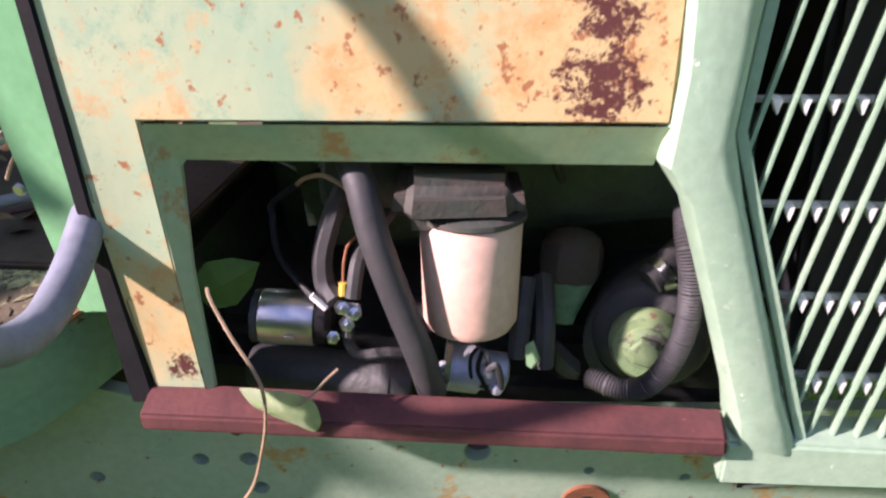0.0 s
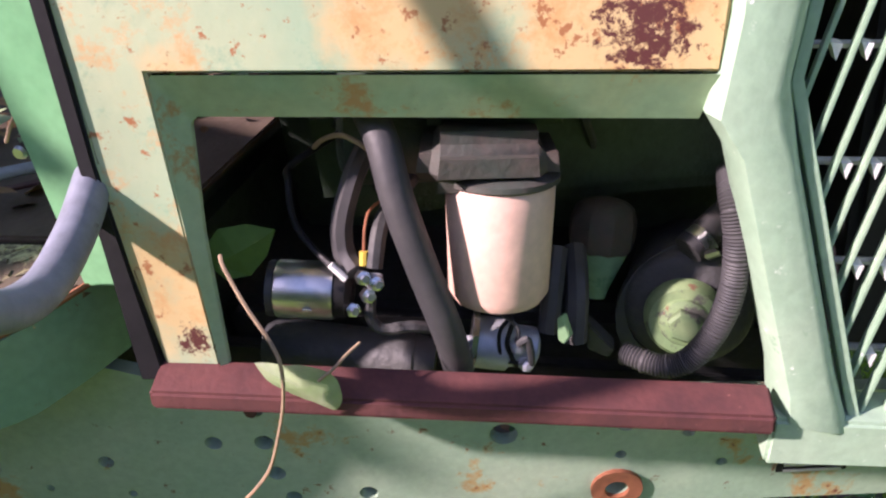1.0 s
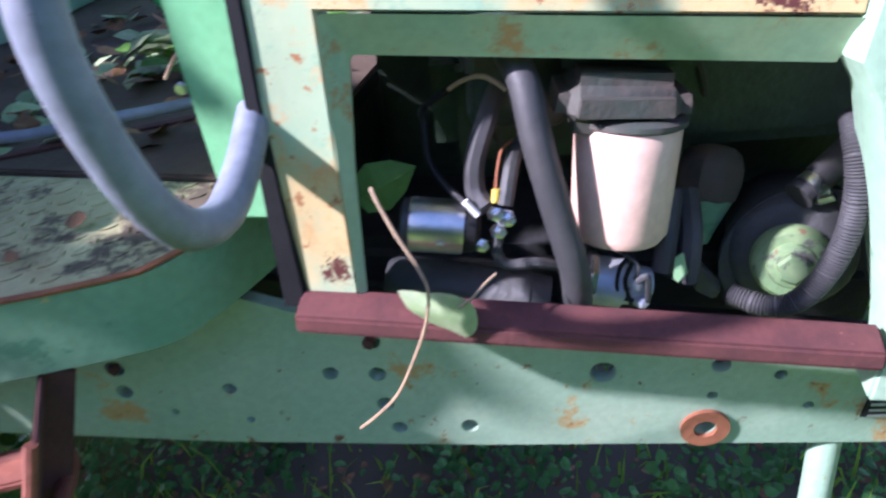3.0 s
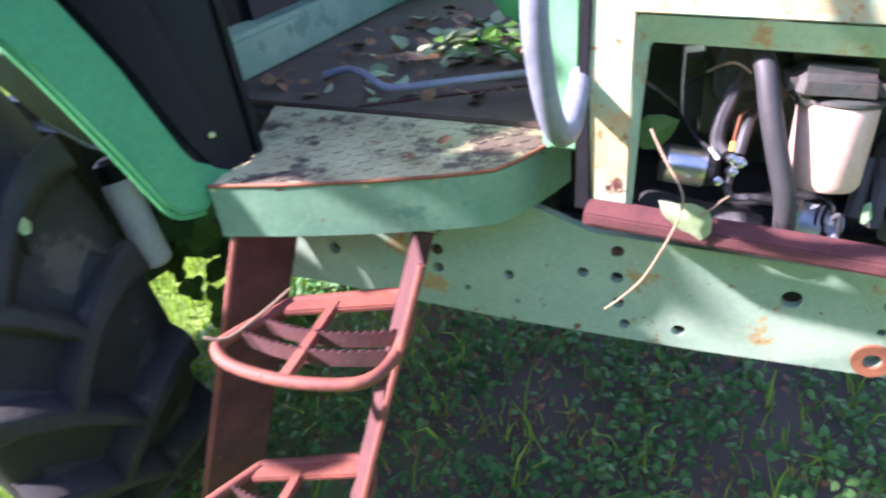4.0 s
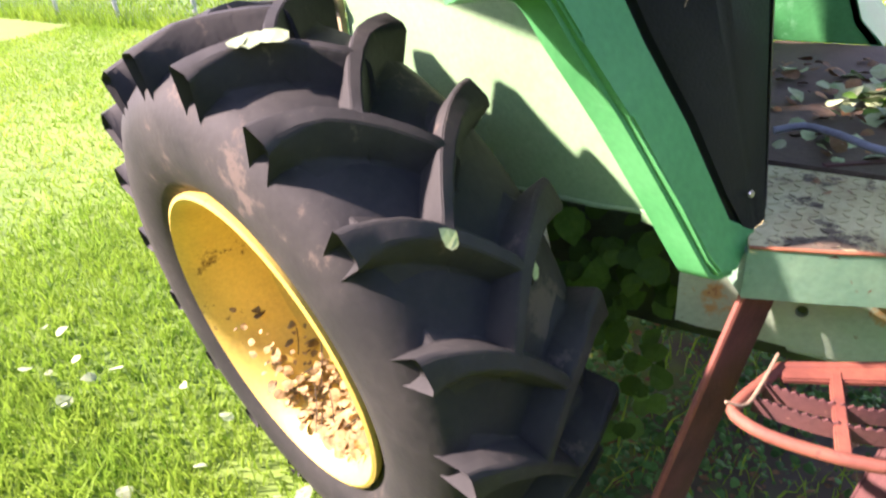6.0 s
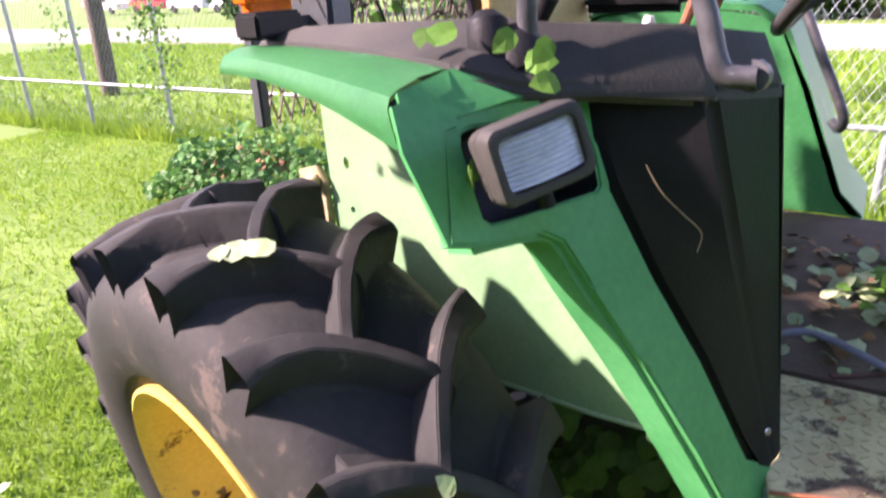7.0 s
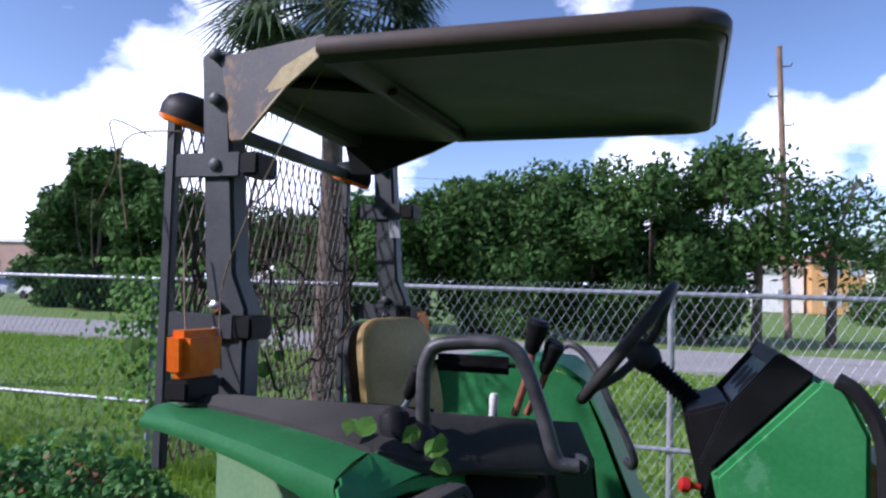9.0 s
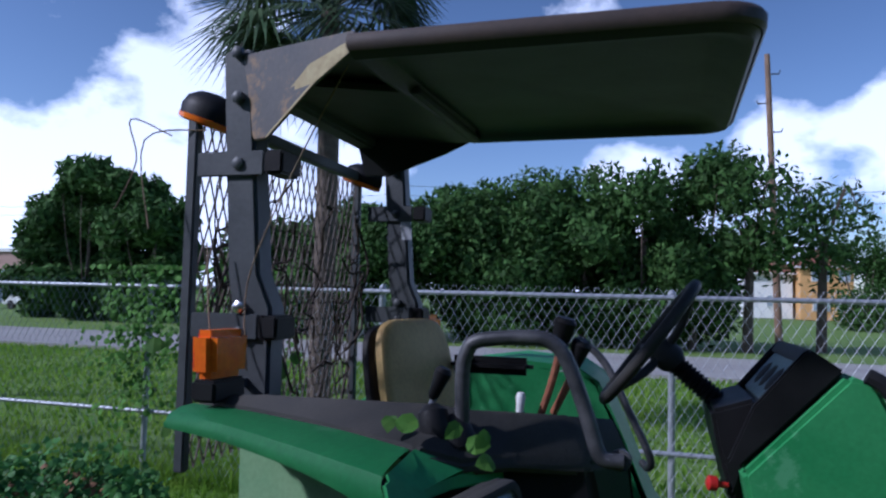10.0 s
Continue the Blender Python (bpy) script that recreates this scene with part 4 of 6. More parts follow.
rows = [[bm.verts.new(p) for p in ((a, b + 0.010, ZD - 0.003), (a, b, ZD - 0.003), (a - 0.001, b + 0.002, ZD - 0.094), (a - 0.001, b + 0.012, ZD - 0.094))] for a, b in [(p.x, p.y) for p in smooth_path([(x, y, 0) for x, y in edge], 3)]]
for p, q in zip(rows, rows[1:]):
    for k in range(4):
        bm.faces.new((p[k], p[(k + 1) % 4], q[(k + 1) % 4], q[k]))
bm.faces.new(rows[0])
bm.faces.new(rows[-1][::-1])
part("skirt", bm, M["deckgreen"], plat, "pale green rounded platform skirt")
part("lip_edge", tube([(x, y, ZD + 0.001) for x, y in edge], 0.0035, 6), M["orange_rust"], plat, "rusty deck edge")
bm = bmesh.new()
for i in range(30):
    for j in range(18):
        x, y = 0.67 + 0.0225 * i, -0.40 - 0.0235 * j
        if x > 0.665 - 0.52 * (y + 0.388) * (y > -0.62) + 0.13 * (y <= -0.62) and y > -0.725 + 0.37 * max(x - 0.81, 0) and x < 1.285 + 0.33 * (y + 0.388):
            s = 1 if (i + j) % 2 else -1
            q = Matrix.Translation((x, y, ZD)) @ Matrix.Rotation(radians(45 * s), 4, "Z")
            prism([q @ Vector(v) for v in ((-0.0095, 0, 0), (0, -0.0032, 0), (0.0095, 0, 0), (0, 0.0032, 0))], (0, 0, 0.0018), 0, bm)
part("tread_pattern", bm, M["check"], plat, "raised lozenge tread pattern", kind="stuff")
# plate added to block sun coming in between deck and fender
part("deck_return", prism([(0.801, -0.733, ZD - 0.014), (0.801, -0.733, ZD - 0.094), (0.66, -0.388, ZD - 0.20), (0.66, -0.388, ZD - 0.014)], (0.008, 0.001, 0), 0.001), M["deckgreen"], plat)
part("floor_mat", prism([(0.46, -0.385, ZD - 0.004), (1.292, -0.385, ZD - 0.004), (1.31, 0.6, ZD - 0.004), (0.46, 0.6, ZD - 0.004)], (0, 0, 0.010), 0.003), M["mat"], plat, "brown dirty rubber floor mat")
part("floor_seam", prism([(0.86, -0.38, ZD + 0.006), (1.22, -0.16, ZD + 0.006), (1.212, -0.148, ZD + 0.006), (0.852, -0.368, ZD + 0.006)], (0, 0, 0.004), 0.001), M["rust"], plat)
part("seat_riser", prism([(0.50, -0.46, ZD), (0.47, 0.60, ZD), (0.47, 0.60, 1.02), (0.50, -0.46, 1.01)], (-0.10, 0, 0), 0.012), M["deckgreen"], plat, "faded green riser below the seat")
part("pedal_bar", tube([(0.755, -0.335, 0.955), (0.805, -0.318, 0.965), (0.870, -0.345, 0.965), (0.955, -0.405, 0.965), (1.06, -0.358, 0.967), (1.185, -0.295, 0.97), (1.27, -0.25, 0.975)], 0.0075, 10, curve=3), M["grab"], plat, "bent grey pedal rod with rusty end")
part("pedal", prism([(1.05, 0.0, 0.965), (1.14, 0.02, 0.965), (1.14, 0.09, 0.99), (1.05, 0.07, 0.99)], (0, 0, 0.015), 0.004), M["orange_rust"], plat, "rusty pedal")
part("pedal_arm", tube([(1.10, 0.05, 0.94), (1.16, 0.06, 1.00), (1.24, 0.07, 1.16)], 0.014, 8, curve=4), M["orange_rust"], plat)

# ladder
lad = thing_part("step_ladder", tractor)
for a, b, back in (((0.801, -0.709, 0.803), (0.690, -0.907, 0.22), (0.045, 0.125, 0.0)), ((1.164, -0.702, 0.806), (1.034, -0.908, 0.22), (-0.062, 0.085, 0.0))):
    a, b, back = Vector(a), Vector(b), Vector(back)
    part("side_rail", prism([a, b, b + back, a + back], back.cross(a - b).normalized() * 0.006, 0.002), M["rust"], lad, "rusty folded side rail")
    part("rail_lip", tube([a, b], 0.0065, 8), M["steprust"], lad)
    fl = (a - b).cross(back).normalized() * (0.035 if back.x > 0 else -0.035)
    part("rail_flange", prism([a + back, b + back, b + back + fl, a + back + fl], back.normalized() * 0.006, 0.001), M["rust"], lad)


def step(dx, dy, z):
    s = thing_part("step", lad)
    pts = [(0.878, -0.694), (0.965, -0.650), (1.050, -0.607), (1.085, -0.630), (1.112, -0.69), (1.130, -0.77), (1.117, -0.826), (1.06, -0.855), (0.98, -0.872), (0.890, -0.872), (0.838, -0.850), (0.835, -0.82), (0.858, -0.75), (0.878, -0.694)]
    part("rim_bar", tube([(x + dx, y + dy, z) for x, y in pts], 0.0105, 10, curve=3), M["steprust"], s, "rounded rusty step rim")
    part("back_plate", prism([(0.872 + dx, -0.700 + dy, z - 0.006), (1.050 + dx, -0.611 + dy, z - 0.006), (1.082 + dx, -0.640 + dy, z - 0.006), (0.885 + dx, -0.732 + dy, z - 0.006)], (0, 0, 0.012), 0.003), M["steprust"], s)
    part("centre_bar", prism([(0.948 + dx, -0.675 + dy, z - 0.008), (0.966 + dx, -0.668 + dy, z - 0.008), (1.005 + dx, -0.865 + dy, z - 0.008), (0.983 + dx, -0.868 + dy, z - 0.008)], (0, 0, 0.016), 0.003), M["steprust"], s)
    for f in (0.36, 0.68):
        p0, p1 = Vector((0.872, -0.715, 0)).lerp(Vector((0.845, -0.845, 0)), f), Vector((1.098, -0.655, 0)).lerp(Vector((1.122, -0.815, 0)), f)
        bm = bmesh.new()
        row = []
        for k in range(37):
            t = k / 36
            q = p0.lerp(p1, t)
            x, yy = q.x + dx, q.y + dy - 0.022 * math.sin(math.pi * t)
            zz = z + 0.006 + (0.005 if k % 2 else 0)
            row.append([bm.verts.new((x, yy, z - 0.022)), bm.verts.new((x, yy, zz)), bm.verts.new((x, yy + 0.005, zz)), bm.verts.new((x, yy + 0.005, z - 0.022))])
        for p, q in zip(row, row[1:]):
            for i in range(4):
                bm.faces.new((p[i], p[(i + 1) % 4], q[(i + 1) % 4], q[i]))
        part("serrated_bar", bm, M["rust"], s)


step(0, 0, 0.665)
step(-0.050, -0.137, 0.365)

# right fender
fen = thing_part("fender", tractor)
N1 = Vector((0.8662, -0.3085, 0.3931)).normalized()
front = [(0.433, -0.990, 1.474), (0.450, -1.018, 1.410), (0.470, -1.046, 1.342), (0.488, -1.010, 1.332), (0.525, -0.916, 1.323), (0.543, -0.891, 1.305), (0.576, -0.875, 1.242), (0.641, -0.841, 1.127), (0.714, -0.811, 0.990), (0.761, -0.794, 0.900), (0.777, -0.783, 0.873),
         (0.794, -0.744, 0.866), (0.800, -0.670, 0.905), (0.772, -0.722, 0.940), (0.756, -0.727, 0.963), (0.692, -0.740, 1.094), (0.627, -0.767, 1.216), (0.562, -0.780, 1.349), (0.536, -0.772, 1.408), (0.518, -0.752, 1.466), (0.468, -0.886, 1.474)]
lampbox = [(0.446, -0.970, 1.450), (0.452, -0.977, 1.440), (0.468, -0.984, 1.400), (0.484, -0.988, 1.358), (0.490, -0.980, 1.351), (0.510, -0.930, 1.349), (0.552, -0.806, 1.349), (0.555, -0.796, 1.356), (0.544, -0.786, 1.393), (0.526, -0.786, 1.440), (0.519, -0.794, 1.446), (0.468, -0.906, 1.455), (0.452, -0.956, 1.455)]


def onto(p, back=0.0):
    """p laid on the fender's front plane, pushed back from it."""
    p = Vector(p)
    return p - N1 * (N1.dot(p) - 1.2572) - N1 * back


e1 = Vector((0.3355, 0.9421, 0.0))
e2 = N1.cross(e1)
o1 = onto((0.55, -0.90, 1.30))
uv = lambda p: ((onto(p) - o1).dot(e1), (onto(p) - o1).dot(e2))
bm = plate([uv(p) for p in front], [[uv(p) for p in lampbox]], lambda u, v, d: o1 + e1 * u + e2 * v - N1 * d, 0.022)
part("front_shell", bev(bm, 0.004, 2, 60), M["green"], fen, "glossy green plastic fender front with lamp recess")
# returning edge toward the tyre
bm = bmesh.new()
ret = smooth_path(front[3:12], 3)
for a, b in zip(ret, ret[1:]):
    q = [onto(a, 0.012), onto(b, 0.012), onto(b, 0.075) + Vector((0, 0.012, 0.006)), onto(a, 0.075) + Vector((0, 0.012, 0.006))]
    bm.faces.new([bm.verts.new(p) for p in q])
bmesh.ops.remove_doubles(bm, verts=bm.verts, dist=0.0005)
bmesh.ops.solidify(bm, geom=list(bm.faces), thickness=0.008)
part("return_edge", bm, M["green"], fen)
# recess walls coloured black: the hollow's deep shade is put into the colour
bm = bmesh.new()
for k in range(len(lampbox)):
    a, b = lampbox[k], lampbox[(k + 1) % len(lampbox)]
    bm.faces.new([bm.verts.new(p) for p in (onto(a, 0.004), onto(b, 0.004), onto(b, 0.09), onto(a, 0.09))])
bm.faces.new([bm.verts.new(onto(p, 0.088)) for p in lampbox])
bmesh.ops.remove_doubles(bm, verts=bm.verts, dist=0.0005)
part("lamp_recess", bm, M["black"], fen, "dark hollow behind the lamp")
# ridge, lower edge and inner edge of the fender's top, from the tail to the front
RIDGE = [(-0.228, -0.712, 1.498), (-0.10, -0.786, 1.507), (0.02, -0.848, 1.511), (0.22, -0.952, 1.508), (0.397, -1.045, 1.503), (0.433, -0.992, 1.476)]
LOWER = [(-0.235, -0.708, 1.466), (-0.09, -0.790, 1.475), (0.04, -0.858, 1.478), (0.235, -0.960, 1.470), (0.418, -1.056, 1.445), (0.470, -1.047, 1.344)]
INNER = [(-0.20, -0.655, 1.512), (-0.04, -0.720, 1.519), (0.13, -0.795, 1.521), (0.26, -0.850, 1.520), (0.40, -0.925, 1.517), (0.468, -0.886, 1.476)]


def shell(pts, name, label):
    bm = bmesh.new()
    rows = []
    for r, l, i in pts:
        r, l, i = Vector(r), Vector(l), Vector(i)
        out = (r - i).normalized()
        rows.append([bm.verts.new(p) for p in (i - Vector((0, 0, 0.012)), i, r.lerp(i, 0.55) + Vector((0, 0, 0.004)), r - out * 0.022 + Vector((0, 0, 0.001)), r - out * 0.007 - Vector((0, 0, 0.003)), r - Vector((0, 0, 0.014)),
                                               l.lerp(r, 0.3) + out * 0.003, l, l - out * 0.022 - Vector((0, 0, 0.002)))])
    for p, q in zip(rows, rows[1:]):
        for k in range(8):
            bm.faces.new((p[k], p[k + 1], q[k + 1], q[k]))
    bmesh.ops.solidify(bm, geom=list(bm.faces), thickness=0.005)
    part(name, bm, M["green"], fen, label)


ridge, lower, inner_e = smooth_path(RIDGE[:5], 5), smooth_path(LOWER[:5], 5), smooth_path(INNER[:5], 5)
shell(list(zip(ridge, lower, inner_e)), "top_strip", "long green fender top with rounded edge")
# cap ahead of the seam: flat top and side face, rounded into the front
bm = bmesh.new()
gap = Vector((0.006, -0.003, 0.0))
cap_top = [Vector((0.415, -0.800, 1.508)), Vector(INNER[4]) + gap, Vector(RIDGE[4]) + gap, Vector((0.436, -0.990, 1.468)), Vector((0.470, -0.890, 1.478)), Vector((0.515, -0.760, 1.480))]
cap_side = [cap_top[2], Vector(LOWER[4]) + gap, Vector((0.470, -1.050, 1.344)), cap_top[3]]
for loop in (cap_top, cap_side):
    bm.faces.new([bm.verts.new(p) for p in loop])
bmesh.ops.remove_doubles(bm, verts=bm.verts, dist=0.0005)
bmesh.ops.recalc_face_normals(bm, faces=bm.faces)
ridge_e = [e for e in bm.edges if len(e.link_faces) == 2]
bmesh.ops.bevel(bm, geom=ridge_e, offset=0.010, segments=4, affect="EDGES")
bmesh.ops.solidify(bm, geom=list(bm.faces), thickness=0.006)
part("front_cap", bm, M["green"], fen, "green fender cap ahead of the seam")
part("seam", tube([Vector(INNER[4]) + gap * 0.5 + Vector((0, 0, -0.004)), Vector(RIDGE[4]) + gap * 0.5 + Vector((-0.003, 0.010, -0.010)), Vector(LOWER[4]) + gap * 0.5 + Vector((-0.004, 0.004, 0))], 0.0032, 6), M["dark"], fen)
# inner side panel, a flat sheet beside the tyre
panel = lambda x, z, d=0.0: Vector((x, (-0.4376 - 0.1992 * x - 0.0646 * z) / 0.9778 + d, z))
inn = [(-0.170, 1.455), (-0.176, 1.30), (-0.180, 1.06), (-0.16, 0.95), (0.05, 0.87), (0.257, 0.842), (0.505, 0.862), (0.602, 0.878), (0.667, 0.879), (0.762, 0.895), (0.70, 1.00), (0.59, 1.22), (0.52, 1.33), (0.43, 1.44), (0.22, 1.475)]
part("inner_panel", plate(inn, [ring_pts(-0.114, 1.252, 0.014, 12, 0.009), ring_pts(-0.113, 1.143, 0.008, 10), ring_pts(0.02, 0.93, 0.006, 8)], lambda u, v, d: panel(u, v, d), 0.008), M["inner"], fen, "pale sun-faded green inner fender panel")
part("panel_lip", tube([panel(x, z, -0.002) for x, z in inn[4:9]], 0.005, 6), M["inner"], fen)
part("panel_bracket", prism([panel(0.60, 0.885, -0.004), panel(0.672, 0.885, -0.004), panel(0.672, 0.858, -0.004), panel(0.60, 0.862, -0.004)], (0, -0.012, 0), 0.002), M["inner"], fen)
part("torn_edge", prism([panel(-0.275, 1.215, 0.0), panel(-0.20, 1.235, 0.0), panel(-0.178, 1.20, 0.0), panel(-0.185, 1.05, 0.0), panel(-0.23, 1.03, 0.0), panel(-0.205, 1.12, 0.0), panel(-0.25, 1.15, 0.0)], (-0.004, -0.016, 0.002), 0.003), M["torn"], fen, "torn tan flap at the panel's rear edge")
for z in (1.20, 1.07):
    part("latch", lathe([(0, 0.016), (0.02, 0.018), (0.03, 0.008)], panel(-0.215, z, -0.012), (0.2, -1, 0.1), 9), M["torn"], fen)
# black inner shroud: front face and side console
sh = thing_part("console_shroud", tractor)
left = [(0.520, -0.755, 1.486), (0.533, -0.770, 1.420), (0.560, -0.778, 1.352), (0.625, -0.765, 1.219), (0.690, -0.738, 1.097), (0.754, -0.725, 0.966), (0.786, -0.705, 0.906)]
crease = [Vector((0.668, -0.728, 1.478)).lerp(Vector((0.800, -0.664, 0.906)), k / 6) for k in range(7)]
right = [Vector((0.736, -0.580, 1.462)).lerp(Vector((0.806, -0.618, 0.906)), k / 6) for k in range(7)]
bm = bmesh.new()
rows = [[bm.verts.new(p) for p in (Vector(a) + Vector((-0.03, 0.01, 0)), a, b, c, c + Vector((-0.16, 0.06, 0)))] for a, b, c in zip(left, crease, right)]
for p, q in zip(rows, rows[1:]):
    for k in range(4):
        bm.faces.new((p[k], p[k + 1], q[k + 1], q[k]))
bmesh.ops.recalc_face_normals(bm, faces=bm.faces)
bev(bm, 0.012, 3, 14)
part("front_shroud", bm, M["black"], sh, "matt black plastic shroud")
part("screw", lathe([(0, 0.006), (0.003, 0.005)], (0.786, -0.686, 0.972), (0.8, -0.5, 0.1), 10), M["chrome"], sh)
part("side_shroud", prism([(0.80, -0.612, 0.906), (0.735, -0.575, 1.462), (0.30, -0.42, 1.49), (0.35, -0.40, 0.906)], (0, 0.02, 0), 0.004), M["black"], sh)
cap_rows = [((-0.205, -0.652, 1.513), (-0.10, -0.655, 1.540), (-0.16, -0.48, 1.525)), ((-0.04, -0.722, 1.522), (0.0, -0.71, 1.556), (-0.02, -0.48, 1.54)), ((0.13, -0.798, 1.524), (0.12, -0.745, 1.562), (0.10, -0.48, 1.545)),
            ((0.26, -0.852, 1.523), (0.25, -0.75, 1.565), (0.22, -0.48, 1.55)), ((0.41, -0.930, 1.520), (0.39, -0.745, 1.566), (0.33, -0.48, 1.55)), ((0.475, -0.872, 1.492), (0.45, -0.755, 1.562), (0.42, -0.50, 1.545)),
            ((0.545, -0.785, 1.485), (0.52, -0.735, 1.560), (0.50, -0.52, 1.545)), ((0.670, -0.730, 1.476), (0.625, -0.700, 1.556), (0.60, -0.54, 1.54)), ((0.740, -0.578, 1.460), (0.705, -0.57, 1.535), (0.68, -0.52, 1.52))]
bm = bmesh.new()
rows = [[bm.verts.new(p) for p in (a, b, (0.6 * b[0] + 0.4 * c[0], 0.75 * b[1] + 0.25 * c[1], b[2] - 0.05), (c[0], c[1], 1.44), (a[0], a[1], a[2] - 0.025))] for a, b, c in cap_rows]
for p, q in zip(rows, rows[1:]):
    for k in range(5):
        bm.faces.new((p[k], p[(k + 1) % 5], q[(k + 1) % 5], q[k]))
bm.faces.new(rows[0])
bm.faces.new(rows[-1][::-1])
bmesh.ops.recalc_face_normals(bm, faces=bm.faces)
bev(bm, 0.008, 2, 18)
part("console_cap", bm, M["blackdusty"], sh, "dusty black console cap")
part("grab_rail", tube([(0.462, -0.82, 1.50), (0.458, -0.82, 1.62), (0.466, -0.82, 1.668), (0.490, -0.82, 1.690), (0.58, -0.82, 1.698), (0.618, -0.82, 1.688), (0.642, -0.82, 1.655), (0.672, -0.82, 1.575), (0.690, -0.82, 1.518), (0.704, -0.82, 1.503), (0.732, -0.818, 1.502)], 0.0130, 14, curve=5), M["railblack"], sh, "black-grey bent grab rail")
part("rail_foot", lathe([(0, 0.018), (0.02, 0.018), (0.026, 0.010)], (0.726, -0.81, 1.502), (0.1, 1, -0.1), 12), M["railblack"], sh)
part("rail_boot", lathe([(0, 0.036), (0.02, 0.038), (0.045, 0.030), (0.06, 0.018)], (0.455, -0.825, 1.500), (-0.35, 0.25, 1), 16), M["black"], sh)
part("pull_knob", lathe([(-0.02, 0.018), (0, 0.022), (0.025, 0.029), (0.055, 0.027), (0.068, 0.014)], (0.425, -0.85, 1.512), (-0.3, 0.3, 1), 14), M["black"], sh, "round black rubber knob")
# work lamp
lamp = thing_part("work_lamp", tractor)
lx = Vector((0.587, 0.773, 0.240)).normalized()
lz = lx.cross(Vector((-0.12, 0.11, 0.98))).normalized()
ly = lz.cross(lx)
lc = Vector((0.561, -1.001, 1.444)) - lz * 0.030
Q = Matrix(((lx.x, ly.x, lz.x, lc.x), (lx.y, ly.y, lz.y, lc.y), (lx.z, ly.z, lz.z, lc.z), (0, 0, 0, 1)))


def lamp_ring(rows, name, material, label=""):
    """Rounded rectangles (half width, half height, depth) skinned one after the other."""
    bm = bmesh.new()
    prev = None
    for hw, hh, z in rows:
        r = min(0.014, hw * 0.4, hh * 0.4)
        pts = []
        for cx, cy, a0 in ((hw - r, hh - r, 0), (r - hw, hh - r, 90), (r - hw, r - hh, 180), (hw - r, r - hh, 270)):
            pts += [(cx + r * math.cos(radians(a0 + 22.5 * k)), cy + r * math.sin(radians(a0 + 22.5 * k)), z) for k in range(5)]
        row = [bm.verts.new(p) for p in pts]
        if prev:
            for k in range(len(row)):
                bm.faces.new((prev[k], prev[(k + 1) % len(row)], row[(k + 1) % len(row)], row[k]))
        else:
            bm.faces.new(row)
        prev = row
    bm.faces.new(prev[::-1])
    bm.transform(Q)
    return part(name, bm, material, lamp, label)


lamp_ring([(0.036, 0.026, -0.062), (0.052, 0.037, -0.040), (0.056, 0.041, -0.012), (0.058, 0.043, -0.010), (0.058, 0.043, -0.004), (0.0565, 0.0415, -0.002), (0.0565, 0.0415, 0.002),
           (0.058, 0.043, 0.004), (0.058, 0.043, 0.022), (0.056, 0.041, 0.029), (0.051, 0.036, 0.031), (0.047, 0.031, 0.030), (0.046, 0.030, 0.020)], "housing", M["blackdusty"], "dark grey plastic lamp housing with a seam")
bm = bmesh.new()
nr = 10
for k in range(nr):
    z0 = -0.029 + 0.058 * k / nr
    h = 0.058 / nr
    rows = []
    for j in range(9):
        u = -0.0455 + 0.091 * j / 8
        d = 0.0265 - 0.004 * (u / 0.0455) ** 2
        sag = 0.004 * (u / 0.0455) ** 2
        rows.append([bm.verts.new((u, z0 + sag * 0.4, d)), bm.verts.new((u, z0 + h * 0.35 + sag * 0.4, d + 0.0032)), bm.verts.new((u, z0 + h + sag * 0.4, d))])
    for p, q in zip(rows, rows[1:]):
        for i in range(2):
            bm.faces.new((p[i], q[i], q[i + 1], p[i + 1]))
bm.transform(Q)
bmesh.ops.remove_doubles(bm, verts=bm.verts, dist=0.0003)
part("lens", bm, M["glass"], lamp, "ribbed clear lamp lens")
part("lamp_stud", lathe([(0, 0.010), (0.02, 0.010)], lc - ly * 0.043, -ly, 10), M["dark"], lamp)
curl = [lc - lx * (0.066 + 0.004 * math.cos(k)) - lz * 0.02 + ly * (0.012 * math.sin(k * 0.9) - 0.004) + lz * 0.008 * math.cos(k * 0.9) for k in range(9)]
part("tendril", tube(curl, 0.0012, 5, curve=3), M["leaf"], lamp)

REAR_LAY = pose(0.028, 0.0, 0.026)
lay = REAR_LAY
# far fender and its rail
ffen = thing_part("fender", tractor)
ff = [(0.05, 0.62, 1.47), (0.25, 0.62, 1.50), (0.50, 0.62, 1.48), (0.58, 0.62, 1.43), (0.66, 0.62, 1.25), (0.78, 0.62, 0.95), (0.85, 0.62, 0.87)]
bm = bmesh.new()
for a, b in zip(ff, ff[1:]):
    a, b = Vector(a), Vector(b)
    bm.faces.new([bm.verts.new(p) for p in (a, b, b + Vector((0, 0.42, 0)), a + Vector((0, 0.42, 0)))])
bmesh.ops.remove_doubles(bm, verts=bm.verts, dist=0.001)
bmesh.ops.solidify(bm, geom=list(bm.faces), thickness=0.02)
part("outer_shell", bm, M["green"], ffen, "glossy green fender shell")
part("inner_panel", prism([(0.0, 0.62, 0.88), (0.85, 0.62, 0.88), (0.78, 0.62, 0.95), (0.66, 0.62, 1.25), (0.56, 0.62, 1.44), (0.25, 0.62, 1.49), (0.0, 0.62, 1.46)], (0, 0.015, 0), 0.003), M["green"], ffen)
part("rear_shell", prism([(-0.5, 0.62, 1.25), (0.05, 0.62, 1.47), (0.05, 1.04, 1.47), (-0.5, 1.04, 1.25)], (0, 0, -0.02), 0.004), M["green"], ffen)
